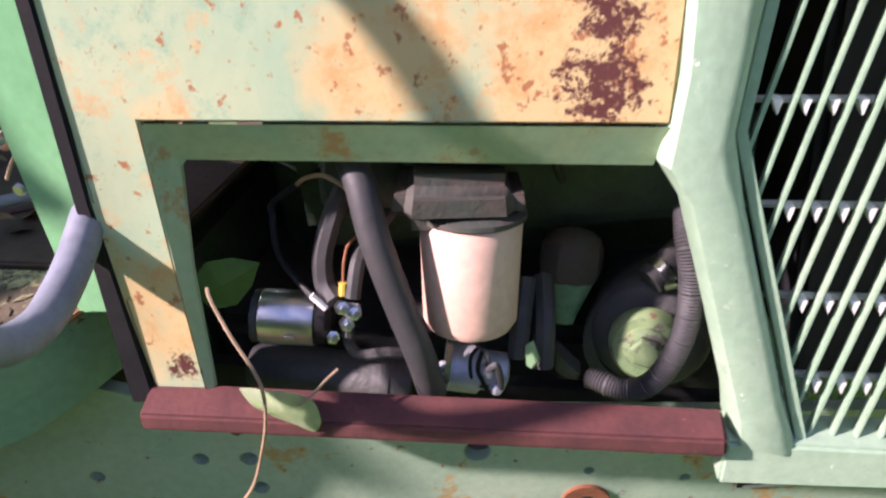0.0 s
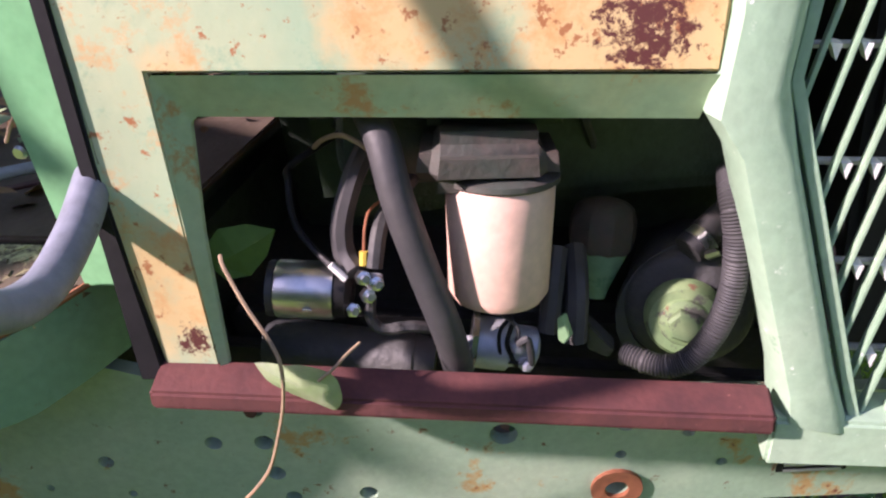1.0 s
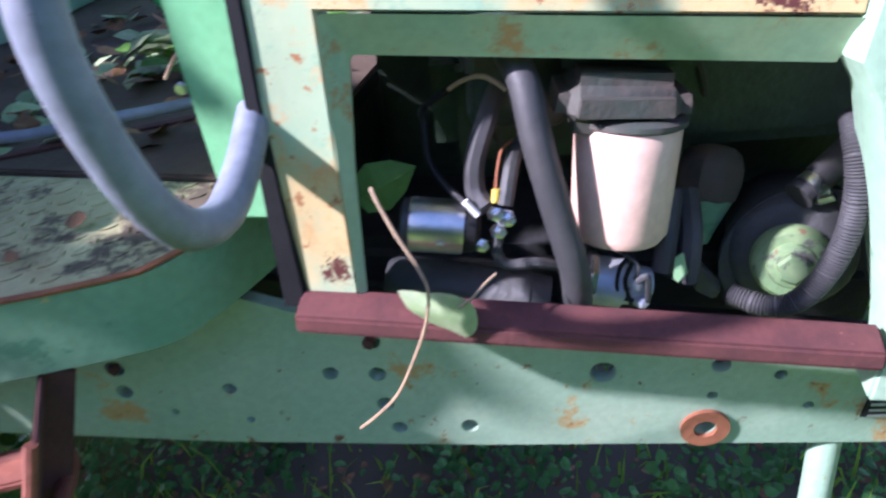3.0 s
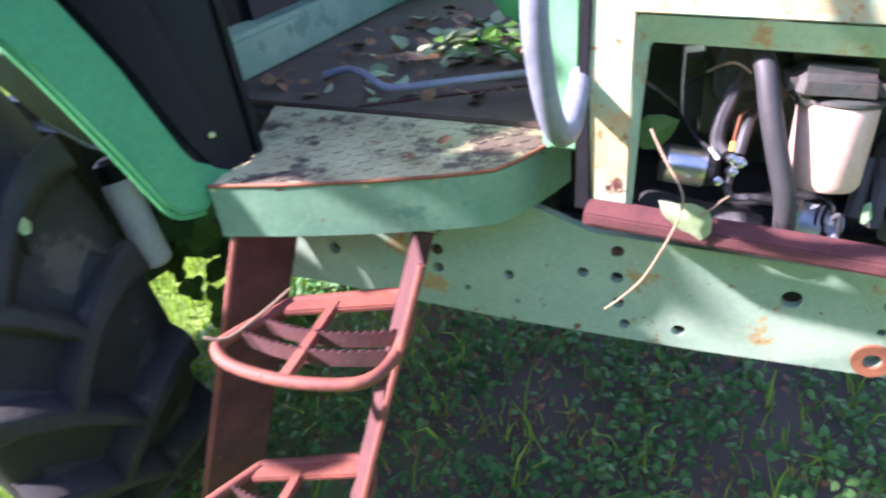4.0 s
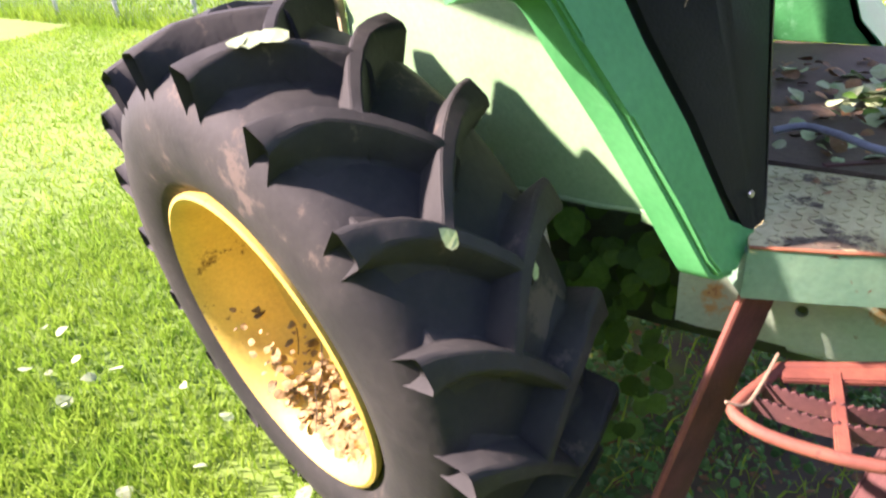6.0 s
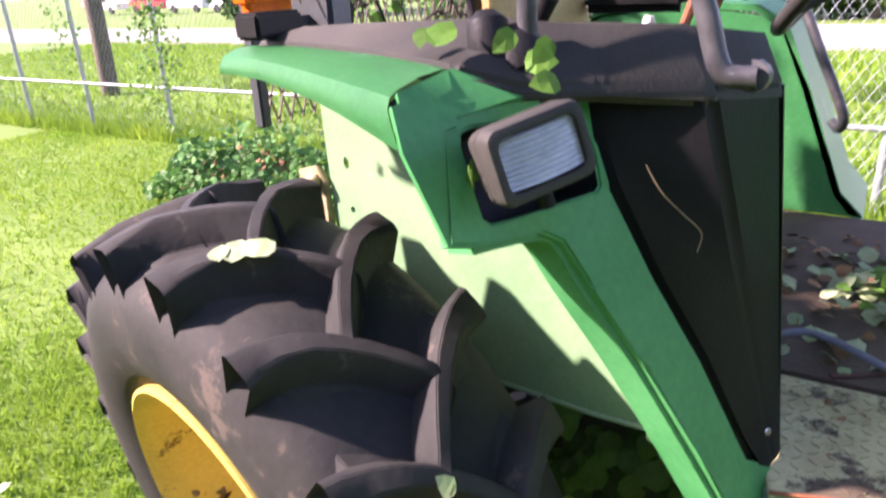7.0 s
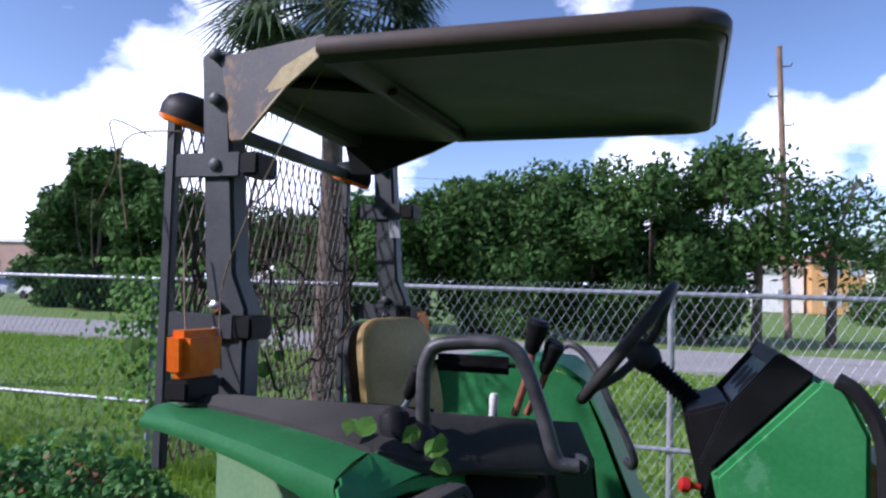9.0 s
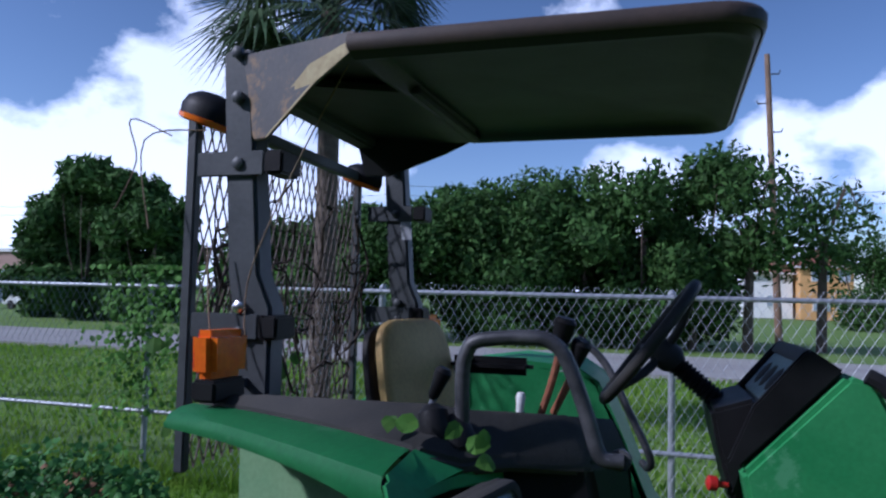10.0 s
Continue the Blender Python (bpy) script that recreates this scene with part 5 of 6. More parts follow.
part("grab_rail", tube([(0.45, 0.64, 1.50), (0.52, 0.62, 1.56), (0.60, 0.60, 1.50), (0.68, 0.56, 1.35), (0.755, 0.52, 1.20), (0.75, 0.56, 1.15), (0.73, 0.60, 1.16)], 0.014, 10, curve=4), M["railblack"], ffen)

# roll-over frame and canopy
rops = thing_part("rollover_frame", tractor)
for s, x in ((-1, -0.155), (1, -0.145)):
    y = 0.53 * s
    bm = prism([(x - 0.048, y - 0.035, 1.43), (x + 0.058, y - 0.035, 1.43), (x + 0.058, y - 0.035, 1.70), (x + 0.022, y - 0.035, 1.78), (x - 0.020, y - 0.035, 2.32), (x - 0.098, y - 0.035, 2.32), (x - 0.062, y - 0.035, 1.78), (x - 0.048, y - 0.035, 1.70)], (0, 0.07, 0), 0.008)
    part("post", bm, M["rops"], rops, "grey steel roll-over post")
    for z, w in ((2.04, 0.085), (1.655, 0.06)):
        part("clamp_plate", box(x - 0.15, x + 0.03, y - 0.045, y - 0.035, z - 0.03, z + 0.03, 0.003), M["rops"], rops)
        part("clamp_block", box(x + 0.035, x + 0.085, y - 0.055, y + 0.04, z - 0.028, z + 0.028, 0.006), M["black"], rops)
    for z in (2.31, 2.20, 2.04, 1.70, 1.64):
        part("bolt", lathe([(0, 0.016), (0.014, 0.016), (0.018, 0.010)], (x - 0.05 + 0.05 * (2.3 - z), y - 0.036, z), (0, -1, 0), 6), M["chrome" if z == 1.70 and s < 0 else "rops"], rops)
part("cross_beam", box(-0.24, -0.17, -0.56, 0.56, 2.24, 2.32, 0.01), M["rops"], rops)
part("warning_plate", prism([(-0.165, 0.492, 2.05), (-0.125, 0.492, 2.05), (-0.115, 0.492, 1.94), (-0.155, 0.492, 1.94)], (0, -0.003, 0), 0), M["galv"], rops, "worn grey warning plate, unreadable")
can = thing_part("canopy", tractor)


def roof_row(inset, z):
    pts = []
    x0, x1, y0, y1, r = 0.160 + inset * 0.4, 0.938 - inset, -0.745 + inset, 0.30 - inset, 0.085
    lean = lambda x, y: (x + 0.05 * (y + 0.73) * (x > 0.5), y, z + 0.045 * (y + 0.73))
    for cx, cy, a0 in ((x1 - r, y0 + r, -90), (x1 - r, y1 - r, 0)):
        for k in range(7):
            a = radians(a0 + 15 * k)
            pts.append(lean(cx + r * math.cos(a), cy + r * math.sin(a)))
    pts += [lean(x0, y1), lean(x0, y0)]
    return pts


bm = bmesh.new()
prev = None
for inset, z in ((0.0, 2.226), (-0.006, 2.234), (-0.007, 2.252), (-0.002, 2.262), (0.012, 2.268), (0.10, 2.276)):
    row = [bm.verts.new(p) for p in roof_row(inset, z)]
    if prev:
        for k in range(len(row)):
            bm.faces.new((prev[k], prev[(k + 1) % len(row)], row[(k + 1) % len(row)], row[k]))
    prev = row
bm.faces.new(prev)
part("roof_shell", bm, M["roofedge"], can, "sun-browned dark canopy shell")
bm = bmesh.new()
prev = None
for inset, z in ((0.003, 2.227), (0.014, 2.212), (0.030, 2.214), (0.050, 2.232), (0.09, 2.246)):
    row = [bm.verts.new(p) for p in roof_row(inset, z)]
    if prev:
        for k in range(len(row)):
            bm.faces.new((prev[k], prev[(k + 1) % len(row)], row[(k + 1) % len(row)], row[k]))
    prev = row
bm.faces.new(prev)
part("roof_lining", bm, M["roof"], can, "dark green-black canopy underside")
for s in (-1, 1):
    y = -0.735 if s < 0 else 0.33
    up = 0.045 * (s > 0) + 0.012
    pts = [(-0.26, y + 0.20 * (s < 0) - 0.1 * (s > 0), 2.300 + up), (0.168, y, 2.262 + up), (0.168, y, 2.222 + up), (0.06, y + 0.05 * (s < 0), 2.175 + up), (-0.12, y + 0.16 * (s < 0) - 0.08 * (s > 0), 2.085 + up), (-0.20, y + 0.19 * (s < 0) - 0.1 * (s > 0), 2.085 + up)]
    part("haunch", prism(pts, (0, 0.012 * -s, 0), 0.003), M["bracket" if s < 0 else "roof"], can, "bent grey steel canopy bracket worn to tan" if s < 0 else "")
    # tan strip paints the sun on the near bracket's lower edge
    if s < 0:
        low = [Vector(p) + Vector((0, -0.003, 0)) for p in pts[2:5]]
        part("worn_band", prism([low[0], low[1], low[2], low[2] + Vector((-0.01, 0.01, 0.045)), low[1] + Vector((-0.02, 0.008, 0.042)), low[0] + Vector((0, 0, 0.022))], (0, 0.002, 0), 0), M["torn"], can, "tan bare band along the bracket's lower edge")
part("rear_roof", prism([(-0.26, -0.52, 2.300), (0.20, -0.735, 2.262), (0.20, 0.31, 2.305), (-0.26, 0.42, 2.345)], (0, 0, -0.012), 0.003), M["roof"], can)
part("roof_strut", prism([(-0.20, -0.50, 2.26), (0.20, -0.40, 2.235), (0.20, 0.26, 2.255), (-0.20, 0.40, 2.28)], (0, 0, 0.02), 0.004), M["roof"], can)


def turn_lamp(x, y, z, sx):
    t = thing_part("turn_lamp", tractor)
    bm = bev(box(-0.03, 0.03, -0.064, 0.064, -0.052, 0.052, 0), 0.016, 4)
    for v in bm.verts:
        v.co.y *= 1.0 - 0.10 * (0.5 - v.co.z / 0.104)
        v.co.x += 0.010 * (v.co.y / 0.075)
    bm.transform(Matrix.Translation((x, y, z)))
    part("lens", bm, M["amber"], t, "rounded amber turn-signal lens")
    bm = bev(box(-0.012, 0.012, -0.056, 0.056, -0.040, 0.044, 0), 0.010, 3)
    bm.transform(Matrix.Translation((x - 0.022, y, z)))
    part("tail_lens", bm, M["red"], t, "red rear half of the lamp")
    part("foot", box(x - 0.03, x + 0.03, y - 0.06, y + 0.06, z - 0.10, z - 0.053, 0.006), M["black"], t)
    part("bracket", box(x - 0.006, x + 0.006, min(y, y + sx * 0.18), max(y, y + sx * 0.18), z - 0.085, z - 0.065, 0.002), M["rops"], t)


turn_lamp(-0.155, -0.672, 1.602, 1)
turn_lamp(-0.10, 0.68, 1.60, -1)
for s in (-1, 1):
    f = thing_part("rear_flood_lamp", tractor)
    tilt = Matrix.Translation((-0.335, 0.50 * s, 2.155)) @ Matrix.Rotation(radians(20), 4, "Y") @ Matrix.Diagonal((1.2, 1.0, 1.0, 1))
    bm = lathe([(0.010, 0.064), (0.035, 0.066), (0.060, 0.058), (0.078, 0.036), (0.082, 0.012)], (0, 0, 0), (0, 0, 1), 28)
    bm.transform(tilt)
    part("body", bm, M["black"], f, "black domed lamp body with orange lower rim")
    bm = lathe([(-0.004, 0.050), (0.0, 0.064), (0.012, 0.067), (0.014, 0.060)], (0, 0, 0), (0, 0, 1), 28)
    bm.transform(tilt)
    part("rim", bm, M["amber"], f)

# ---- driver's place ----
seat = thing("seat", (0.1, 0.0, 0.88), "tan vinyl tractor seat with black armrests, worn and stained", "seat")


def pad(place, hy, hz, thick, mt, label, taper=0.88):
    """A stuffed pad facing local +x with soft rounded edges."""
    bm = bmesh.new()
    prev = None
    for f, x in ((0.0, 0.0), (0.80, 0.0), (0.94, 0.012), (1.0, 0.4 * thick), (0.98, 0.75 * thick), (0.92, 0.93 * thick), (0.82, 1.0 * thick), (0.4, 1.04 * thick), (0.0, 1.05 * thick)):
        row = []
        for k in range(40):
            a = 2 * math.pi * k / 40
            c, s = math.cos(a), math.sin(a)
            z = hz * f * math.copysign(abs(s) ** 0.5, s)
            row.append(bm.verts.new((x, hy * f * math.copysign(abs(c) ** 0.45, c) * (taper + (1 - taper) * (0.5 - 0.5 * z / hz)), z)))
        if prev:
            for k in range(40):
                bm.faces.new((prev[k], prev[(k + 1) % 40], row[(k + 1) % 40], row[k]))
        prev = row
    bmesh.ops.remove_doubles(bm, verts=bm.verts, dist=0.0005)
    bm.transform(place)
    return part(label, bm, mt, seat, {"backrest": "stained tan vinyl backrest", "back_shell": "black plastic seat back shell"}[label])


pad(pose(0.045, 0.05, 1.475, 0, -13, -16), 0.205, 0.185, 0.052, M["tan"], "backrest")
pad(pose(0.005, 0.06, 1.465, 0, -13, -16), 0.212, 0.180, 0.045, M["black"], "back_shell")
part("cushion", bev(box(0.02, 0.46, -0.22, 0.24, 1.26, 1.35, 0), 0.035, 4), M["black"], seat, "black seat cushion")
part("base", box(0.02, 0.40, -0.17, 0.19, 0.90, 1.27, 0.02), M["black"], seat)
for y, x0, x1, z in ((-0.27, 0.02, 0.30, 1.42), (0.20, 0.12, 0.40, 1.515)):
    bm = bev(box(x0, x1, y - 0.028, y + 0.028, z - 0.028, z + 0.028, 0), 0.022, 4)
    part("armrest", bm, M["black"], seat, "black padded armrest")


def lever(name, foot, tip, r, grip, label, rusty=True):
    ob = thing_part(name, tractor)
    foot, tip = Vector(foot), Vector(tip)
    part("rod", tube([foot, foot.lerp(tip, 0.5) + Vector((0.006, 0, 0)), tip], r, 8, curve=4), M["orange_rust" if rusty else "grab"], ob)
    d = (tip - foot).normalized()
    part("knob", lathe([(-0.055, r * 1.2), (-0.045, grip * 0.75), (0.0, grip), (0.018, grip * 1.15), (0.028, grip * 0.8)], tip, d, 14), M["black"] if name != "white_lever" else M["white"], ob, label)
    return ob


lever("gear_lever", (0.50, -0.33, 1.46), (0.553, -0.35, 1.665), 0.009, 0.025, "black rubber lever knob")
lever("range_lever", (0.525, -0.30, 1.46), (0.588, -0.33, 1.615), 0.009, 0.022, "black rubber lever knob")
lever("hydraulic_lever", (0.222, -0.36, 1.45), (0.258, -0.36, 1.535), 0.008, 0.019, "grey worn lever grip", False)
lever("white_lever", (0.452, -0.36, 1.43), (0.455, -0.36, 1.485), 0.006, 0.010, "small white lever knob", False)

# steering wheel, column and console
lay = pose(0.012, 0.0, 0.026)
st = thing_part("steering", tractor)
wc = Vector((0.765, -0.02, 1.622))
wd = Vector((-0.80, 0.0, 0.60)).normalized()
wu = Vector((0.60, 0.0, 0.80))
wv = Vector((0, 1, 0))
ringp = [wc + 0.197 * (math.cos(2 * math.pi * k / 40) * wu + math.sin(2 * math.pi * k / 40) * wv) for k in range(41)]
part("wheel_rim", tube(ringp, 0.0155, 10), M["blackdusty"], st, "dusty grey-black steering wheel rim")
hub = wc - wd * 0.045
for a in (100, 220, 340):
    q = wc + 0.19 * (math.cos(radians(a)) * wu + math.sin(radians(a)) * wv)
    part("spoke", tube([hub, hub.lerp(q, 0.5) - wd * 0.012, q], 0.012, 8, curve=3), M["blackdusty"], st)
part("hub", lathe([(-0.05, 0.026), (-0.03, 0.04), (0.0, 0.042), (0.02, 0.034), (0.035, 0.03), (0.04, 0.02)], hub, wd, 18), M["blackdusty"], st)
cb = Vector((0.99, -0.02, 1.43))
n_b = 12
prof = []
L = (cb - hub).length
for k in range(n_b * 2 + 1):
    prof.append((0.03 + k * (L - 0.10) / (n_b * 2), 0.030 if k % 2 else 0.023))
part("bellows", lathe(prof + [(L, 0.032), (L + 0.02, 0.034)], hub, cb - hub, 18), M["black"], st, "black rubber steering bellows")
con = thing_part("dash_console", tractor)
bz = [(0.938, 1.372), (0.992, 1.500), (1.098, 1.628), (1.113, 1.635), (1.182, 1.589), (0.962, 1.358)]
part("bezel", prism([(x, -0.26, z) for x, z in bz], (0, 0.02, 0), 0.005), M["black"], con, "black dash bezel tilted to the driver")
part("bezel", prism([(x, 0.08, z) for x, z in bz], (0, 0.02, 0), 0.005), M["black"], con)
part("bezel_core", prism([(0.955, -0.24, 1.365), (1.016, -0.24, 1.496), (1.106, -0.24, 1.606), (1.172, -0.24, 1.580), (0.965, -0.24, 1.362)], (0, 0.32, 0), 0.004), M["black"], con)
part("bezel_brow", prism([(1.084, -0.24, 1.606), (1.098, -0.24, 1.628), (1.113, -0.24, 1.635), (1.182, -0.24, 1.589), (1.172, -0.24, 1.572)], (0, 0.32, 0), 0.003), M["blackdusty"], con)
part("column_mount", prism([(0.906, -0.20, 1.476), (1.010, -0.20, 1.512), (0.985, -0.20, 1.350), (0.955, -0.20, 1.255), (0.919, -0.20, 1.396)], (0, 0.30, 0), 0.010), M["black"], con, "black steering column shroud")
part("dial_face", prism([(1.020, -0.225, 1.504), (1.096, -0.225, 1.598), (1.096, 0.065, 1.598), (1.020, 0.065, 1.504)], (-0.005, 0, 0.004), 0.001), M["pane"], con, "dim instrument panel glass")
for y in (-0.16, -0.08, 0.0):
    part("dial", lathe([(0, 0.034), (0.003, 0.036), (0.005, 0.030)], (1.055, y, 1.552), (-0.78, 0, 0.63), 20), M["dark"], con)
for y0, x0 in ((0.04, 1.12), (0.14, 1.10)):
    part("linkage", tube([(1.10, y0, 1.20), (x0 + 0.04, y0 - 0.02, 1.05), (x0 - 0.06, y0 - 0.01, 0.93)], 0.009, 10, curve=4), M["rust"], con, "rusty control linkage")
part("dash_lower", prism([(0.955, -0.18, 1.36), (0.945, -0.18, 1.26), (1.06, -0.16, 1.12), (1.24, -0.16, 1.08), (1.24, -0.18, 1.36)], (0, 0.28, 0), 0.015), M["black"], con)
cw = [(0.966, 1.350), (1.186, 1.583), (1.215, 1.572), (1.243, 1.556), (1.285, 1.47), (1.285, 1.02), (1.12, 1.02), (1.00, 1.18)]
part("cowl", prism([(x, -0.285 + 0.02 * (z < 1.3), z) for x, z in cw], (0, 0.41, 0), 0.012), M["green"], con, "bright green dash cowl")
part("cowl_seal", tube([(1.215, -0.295, 1.585), (1.250, -0.30, 1.562), (1.290, -0.305, 1.495), (1.305, -0.31, 1.38), (1.30, -0.315, 1.02)], 0.018, 8, curve=4), M["dark"], con, "black rubber cowl seal")
part("red_knob", lathe([(0, 0.007), (0.02, 0.008), (0.028, 0.018), (0.045, 0.018), (0.05, 0.010)], (0.945, -0.19, 1.30), (-1, -0.2, 0.1), 12), M["red"], con, "red stop knob")

# rear guard of expanded metal, overgrown
lay = REAR_LAY
gd = thing_part("rear_guard", tractor)
GX = -0.335
for y in (-0.545, 0.47):
    part("guard_post", box(GX - 0.014, GX + 0.014, y - 0.014, y + 0.014, 1.30, 2.20, 0.004), M["rops"], gd)
part("guard_top", box(GX - 0.018, GX + 0.018, -0.545, 0.47, 2.165, 2.20, 0.004), M["rops"], gd)
bm = bmesh.new()
for side in (1, -1):
    for k in range(-22, 34):
        pts = []
        for j in range(0, 34):
            z = 1.30 + j * 0.026
            y = -0.54 + 0.045 * k * 0.9 + side * 0.0095 * j if side > 0 else -0.54 + 0.045 * k * 0.9 + 0.33 - 0.0095 * j
            y += 0.004 * math.sin(j * 2.1)
            if -0.53 < y < 0.46:
                pts.append((GX + 0.002 * side, y, z))
        if len(pts) > 2:
            tube(pts[::3] + [pts[-1]], 0.0026, 4, bm)
part("guard_mesh", bm, M["wire"], gd, "brown expanded-metal guard mesh", kind="stuff")

vr = random.Random(3)
vine = thing("dead_vine", (-0.3, -0.1, 1.3), "tangle of dead brown vine on the guard mesh", "vine")
for k in range(26):
    p = Vector((GX + 0.02, vr.uniform(-0.5, 0.45), 1.32 + vr.uniform(0, 0.3)))
    pts = [p.copy()]
    for j in range(vr.randint(5, 9)):
        p = p + Vector((vr.uniform(-0.02, 0.03), vr.uniform(-0.09, 0.09), vr.uniform(-0.02, 0.13)))
        p.y = min(max(p.y, -0.52), 0.46)
        p.x = min(max(p.x, GX - 0.02), GX + 0.07)
        pts.append(p.copy())
    part("stem", tube(pts, vr.uniform(0.002, 0.0055), 5, curve=3), M["vine"], vine)
for pts in ([(-0.12, -0.62, 1.56), (-0.14, -0.60, 1.75), (-0.05, -0.62, 1.95), (0.04, -0.60, 2.15), (0.08, -0.55, 2.28)],
            [(-0.40, -0.55, 2.12), (-0.50, -0.58, 2.16), (-0.46, -0.60, 2.05), (-0.50, -0.62, 1.93)],
            [(-0.30, -0.55, 2.13), (-0.44, -0.60, 2.10), (-0.40, -0.62, 1.88)],
            [(-0.25, -0.60, 1.85), (-0.22, -0.62, 1.65), (-0.16, -0.66, 1.50)],
            [(0.585, -0.800, 1.362), (0.604, -0.788, 1.325), (0.628, -0.768, 1.293), (0.650, -0.752, 1.265), (0.648, -0.758, 1.24)]):
    part("stem", tube(pts, 0.0009 if pts[0][0] > 0.3 else 0.002, 5, curve=5), M["stem"], vine)

lay = None
# ---- leaves lying about ----
lv = random.Random(11)


def scatter(name, label, spots, material, parent=None):
    verts, faces = [], []
    for p, size, nrm in spots:
        leaf_at(verts, faces, p, size, nrm, lv)
    return cloud(name, verts, faces, material, parent, label, "leaf litter", "stuff")


def flat(n, x0, x1, y0, y1, z, s0, s1):
    return [((lv.uniform(x0, x1), lv.uniform(y0, y1), z + lv.uniform(0.004, 0.03)), lv.uniform(s0, s1), (lv.uniform(-0.6, 0.6), lv.uniform(-0.6, 0.6), 1)) for _ in range(n)]


scatter("fallen_leaves", "pale and green leaves fallen on the tractor floor", flat(40, 0.82, 1.20, -0.10, 0.26, ZD, 0.03, 0.075) + flat(26, 0.62, 0.95, -0.36, 0.25, ZD, 0.02, 0.06), M["leafpale"])
scatter("green_leaves", "fresh green leaves fallen on the tractor floor", flat(48, 0.84, 1.20, -0.10, 0.24, ZD + 0.01, 0.03, 0.06), M["leaf"])
scatter("dry_leaves", "brown dry leaf crumbs on the tractor floor", flat(150, 0.58, 1.24, -0.36, 0.4, ZD, 0.012, 0.045) + flat(9, 0.78, 1.15, -0.66, -0.42, ZD, 0.01, 0.03), M["leafdry"])
lay = HOOD_LAY
lay = None
sill = thing("sill_leaf", (1.49, -0.50, 0.78), "pale green leaf with dry stem hanging over the rusted rail", "leaf")
leaf_c = Vector((1.508, -0.513, 0.836))
q = [(-0.042, 0.028), (-0.017, 0.026), (0.004, 0.031), (0.023, 0.022), (0.033, 0.007), (0.033, -0.016), (0.023, -0.032), (0.01, -0.034), (-0.008, -0.025), (-0.022, -0.01), (-0.035, 0.007)]
outline = smooth_path([(u, v, 0) for u, v in q + q[:1]], 4)[:-1]
bm = bmesh.new()
mid = bm.verts.new(leaf_c + Vector((0.003, -0.006, 0.002)))
lift = lambda u, v, f: Vector((u * f, 0.18 * u * f - 0.006 * f * math.sin(70 * u + 30 * v) - 0.008 * (1 - f) - 0.15 * v * f * (v < 0), v * f))
inner_v = [bm.verts.new(leaf_c + lift(p.x, p.y, 0.55)) for p in outline]
rim_v = [bm.verts.new(leaf_c + lift(p.x, p.y, 1.0)) for p in outline]
for k in range(len(rim_v)):
    k2 = (k + 1) % len(rim_v)
    bm.faces.new((mid, inner_v[k], inner_v[k2]))
    bm.faces.new((inner_v[k], rim_v[k], rim_v[k2], inner_v[k2]))
part("blade", bm, M["leafpale"], sill)
part("stalk", tube([(1.526, -0.518, 0.849), (1.540, -0.511, 0.859), (1.549, -0.496, 0.864), (1.558, -0.484, 0.868)], 0.0016, 6, curve=3), M["stem"], sill)
stem = thing("vine_stem", (1.44, -0.49, 0.9), "thin dry vine stem hanging from the engine opening", "vine")
part("stem", tube([(1.444, -0.485, 0.960), (1.451, -0.495, 0.953), (1.472, -0.512, 0.926), (1.493, -0.525, 0.900), (1.503, -0.534, 0.879), (1.496, -0.534, 0.838), (1.477, -0.528, 0.786), (1.450, -0.520, 0.725), (1.416, -0.510, 0.675), (1.386, -0.500, 0.637)], 0.0019, 6, curve=5), M["stem"], stem)
part("stem", tube([(1.304, -0.445, 1.102), (1.289, -0.447, 1.094), (1.260, -0.446, 1.080), (1.245, -0.445, 1.066), (1.232, -0.443, 1.051)], 0.0018, 6, curve=5), M["stem"], stem)
lay = None
vs, fs = [], []
for p, sz, nr in (((1.444, -0.450, 0.945), 0.066, (0.5, -1, 0.15)),):
    leaf_at(vs, fs, p, sz, nr, lv, 0.12)
# the darker tree green puts the bay's shade into the leaf's colour
cloud("bay_leaf", vs, fs, M["tree"], None, "dark green leaf inside the engine opening", "leaf", "")
scatter("vine_leaves", "green vine leaves clinging to fender and lamp", [((0.520, -0.905, 1.500), 0.040, (0.6, -0.4, 0.6)), ((0.500, -0.870, 1.52), 0.040, (0.2, -0.8, 0.4)), ((0.462, -0.892, 1.545), 0.035, (0.5, -0.8, 0.2)),
        ((0.390, -0.91, 1.555), 0.048, (0.3, -0.5, 0.8)), ((0.355, -0.90, 1.550), 0.036, (0.1, -0.6, 0.8)), ((0.512, -0.895, 1.535), 0.035, (0.7, -0.6, 0.1)), ((0.472, -0.985, 1.415), 0.035, (0.8, -0.5, 0.2)),
        ((-0.25, -0.68, 1.45), 0.03, (0, -1, 0)), ((-0.19, -0.66, 1.50), 0.03, (0, 0, 1)), ((-0.35, -0.6, 1.63), 0.05, (0.3, -0.8, 0.3)), ((-0.30, -0.1, 1.52), 0.06, (0.9, -0.3, 0.3)), ((-0.30, 0.0, 1.55), 0.05, (0.9, -0.3, 0.3)),
        ((0.38, -0.46, 0.72), 0.09, (0.5, -0.7, 0.5)), ((0.42, -0.47, 0.60), 0.10, (0.6, -0.7, 0.2)), ((0.46, -0.49, 0.63), 0.08, (0.5, -0.8, 0.2)), ((0.35, -0.45, 0.55), 0.09, (0.5, -0.7, 0.3))], M["leaf"])
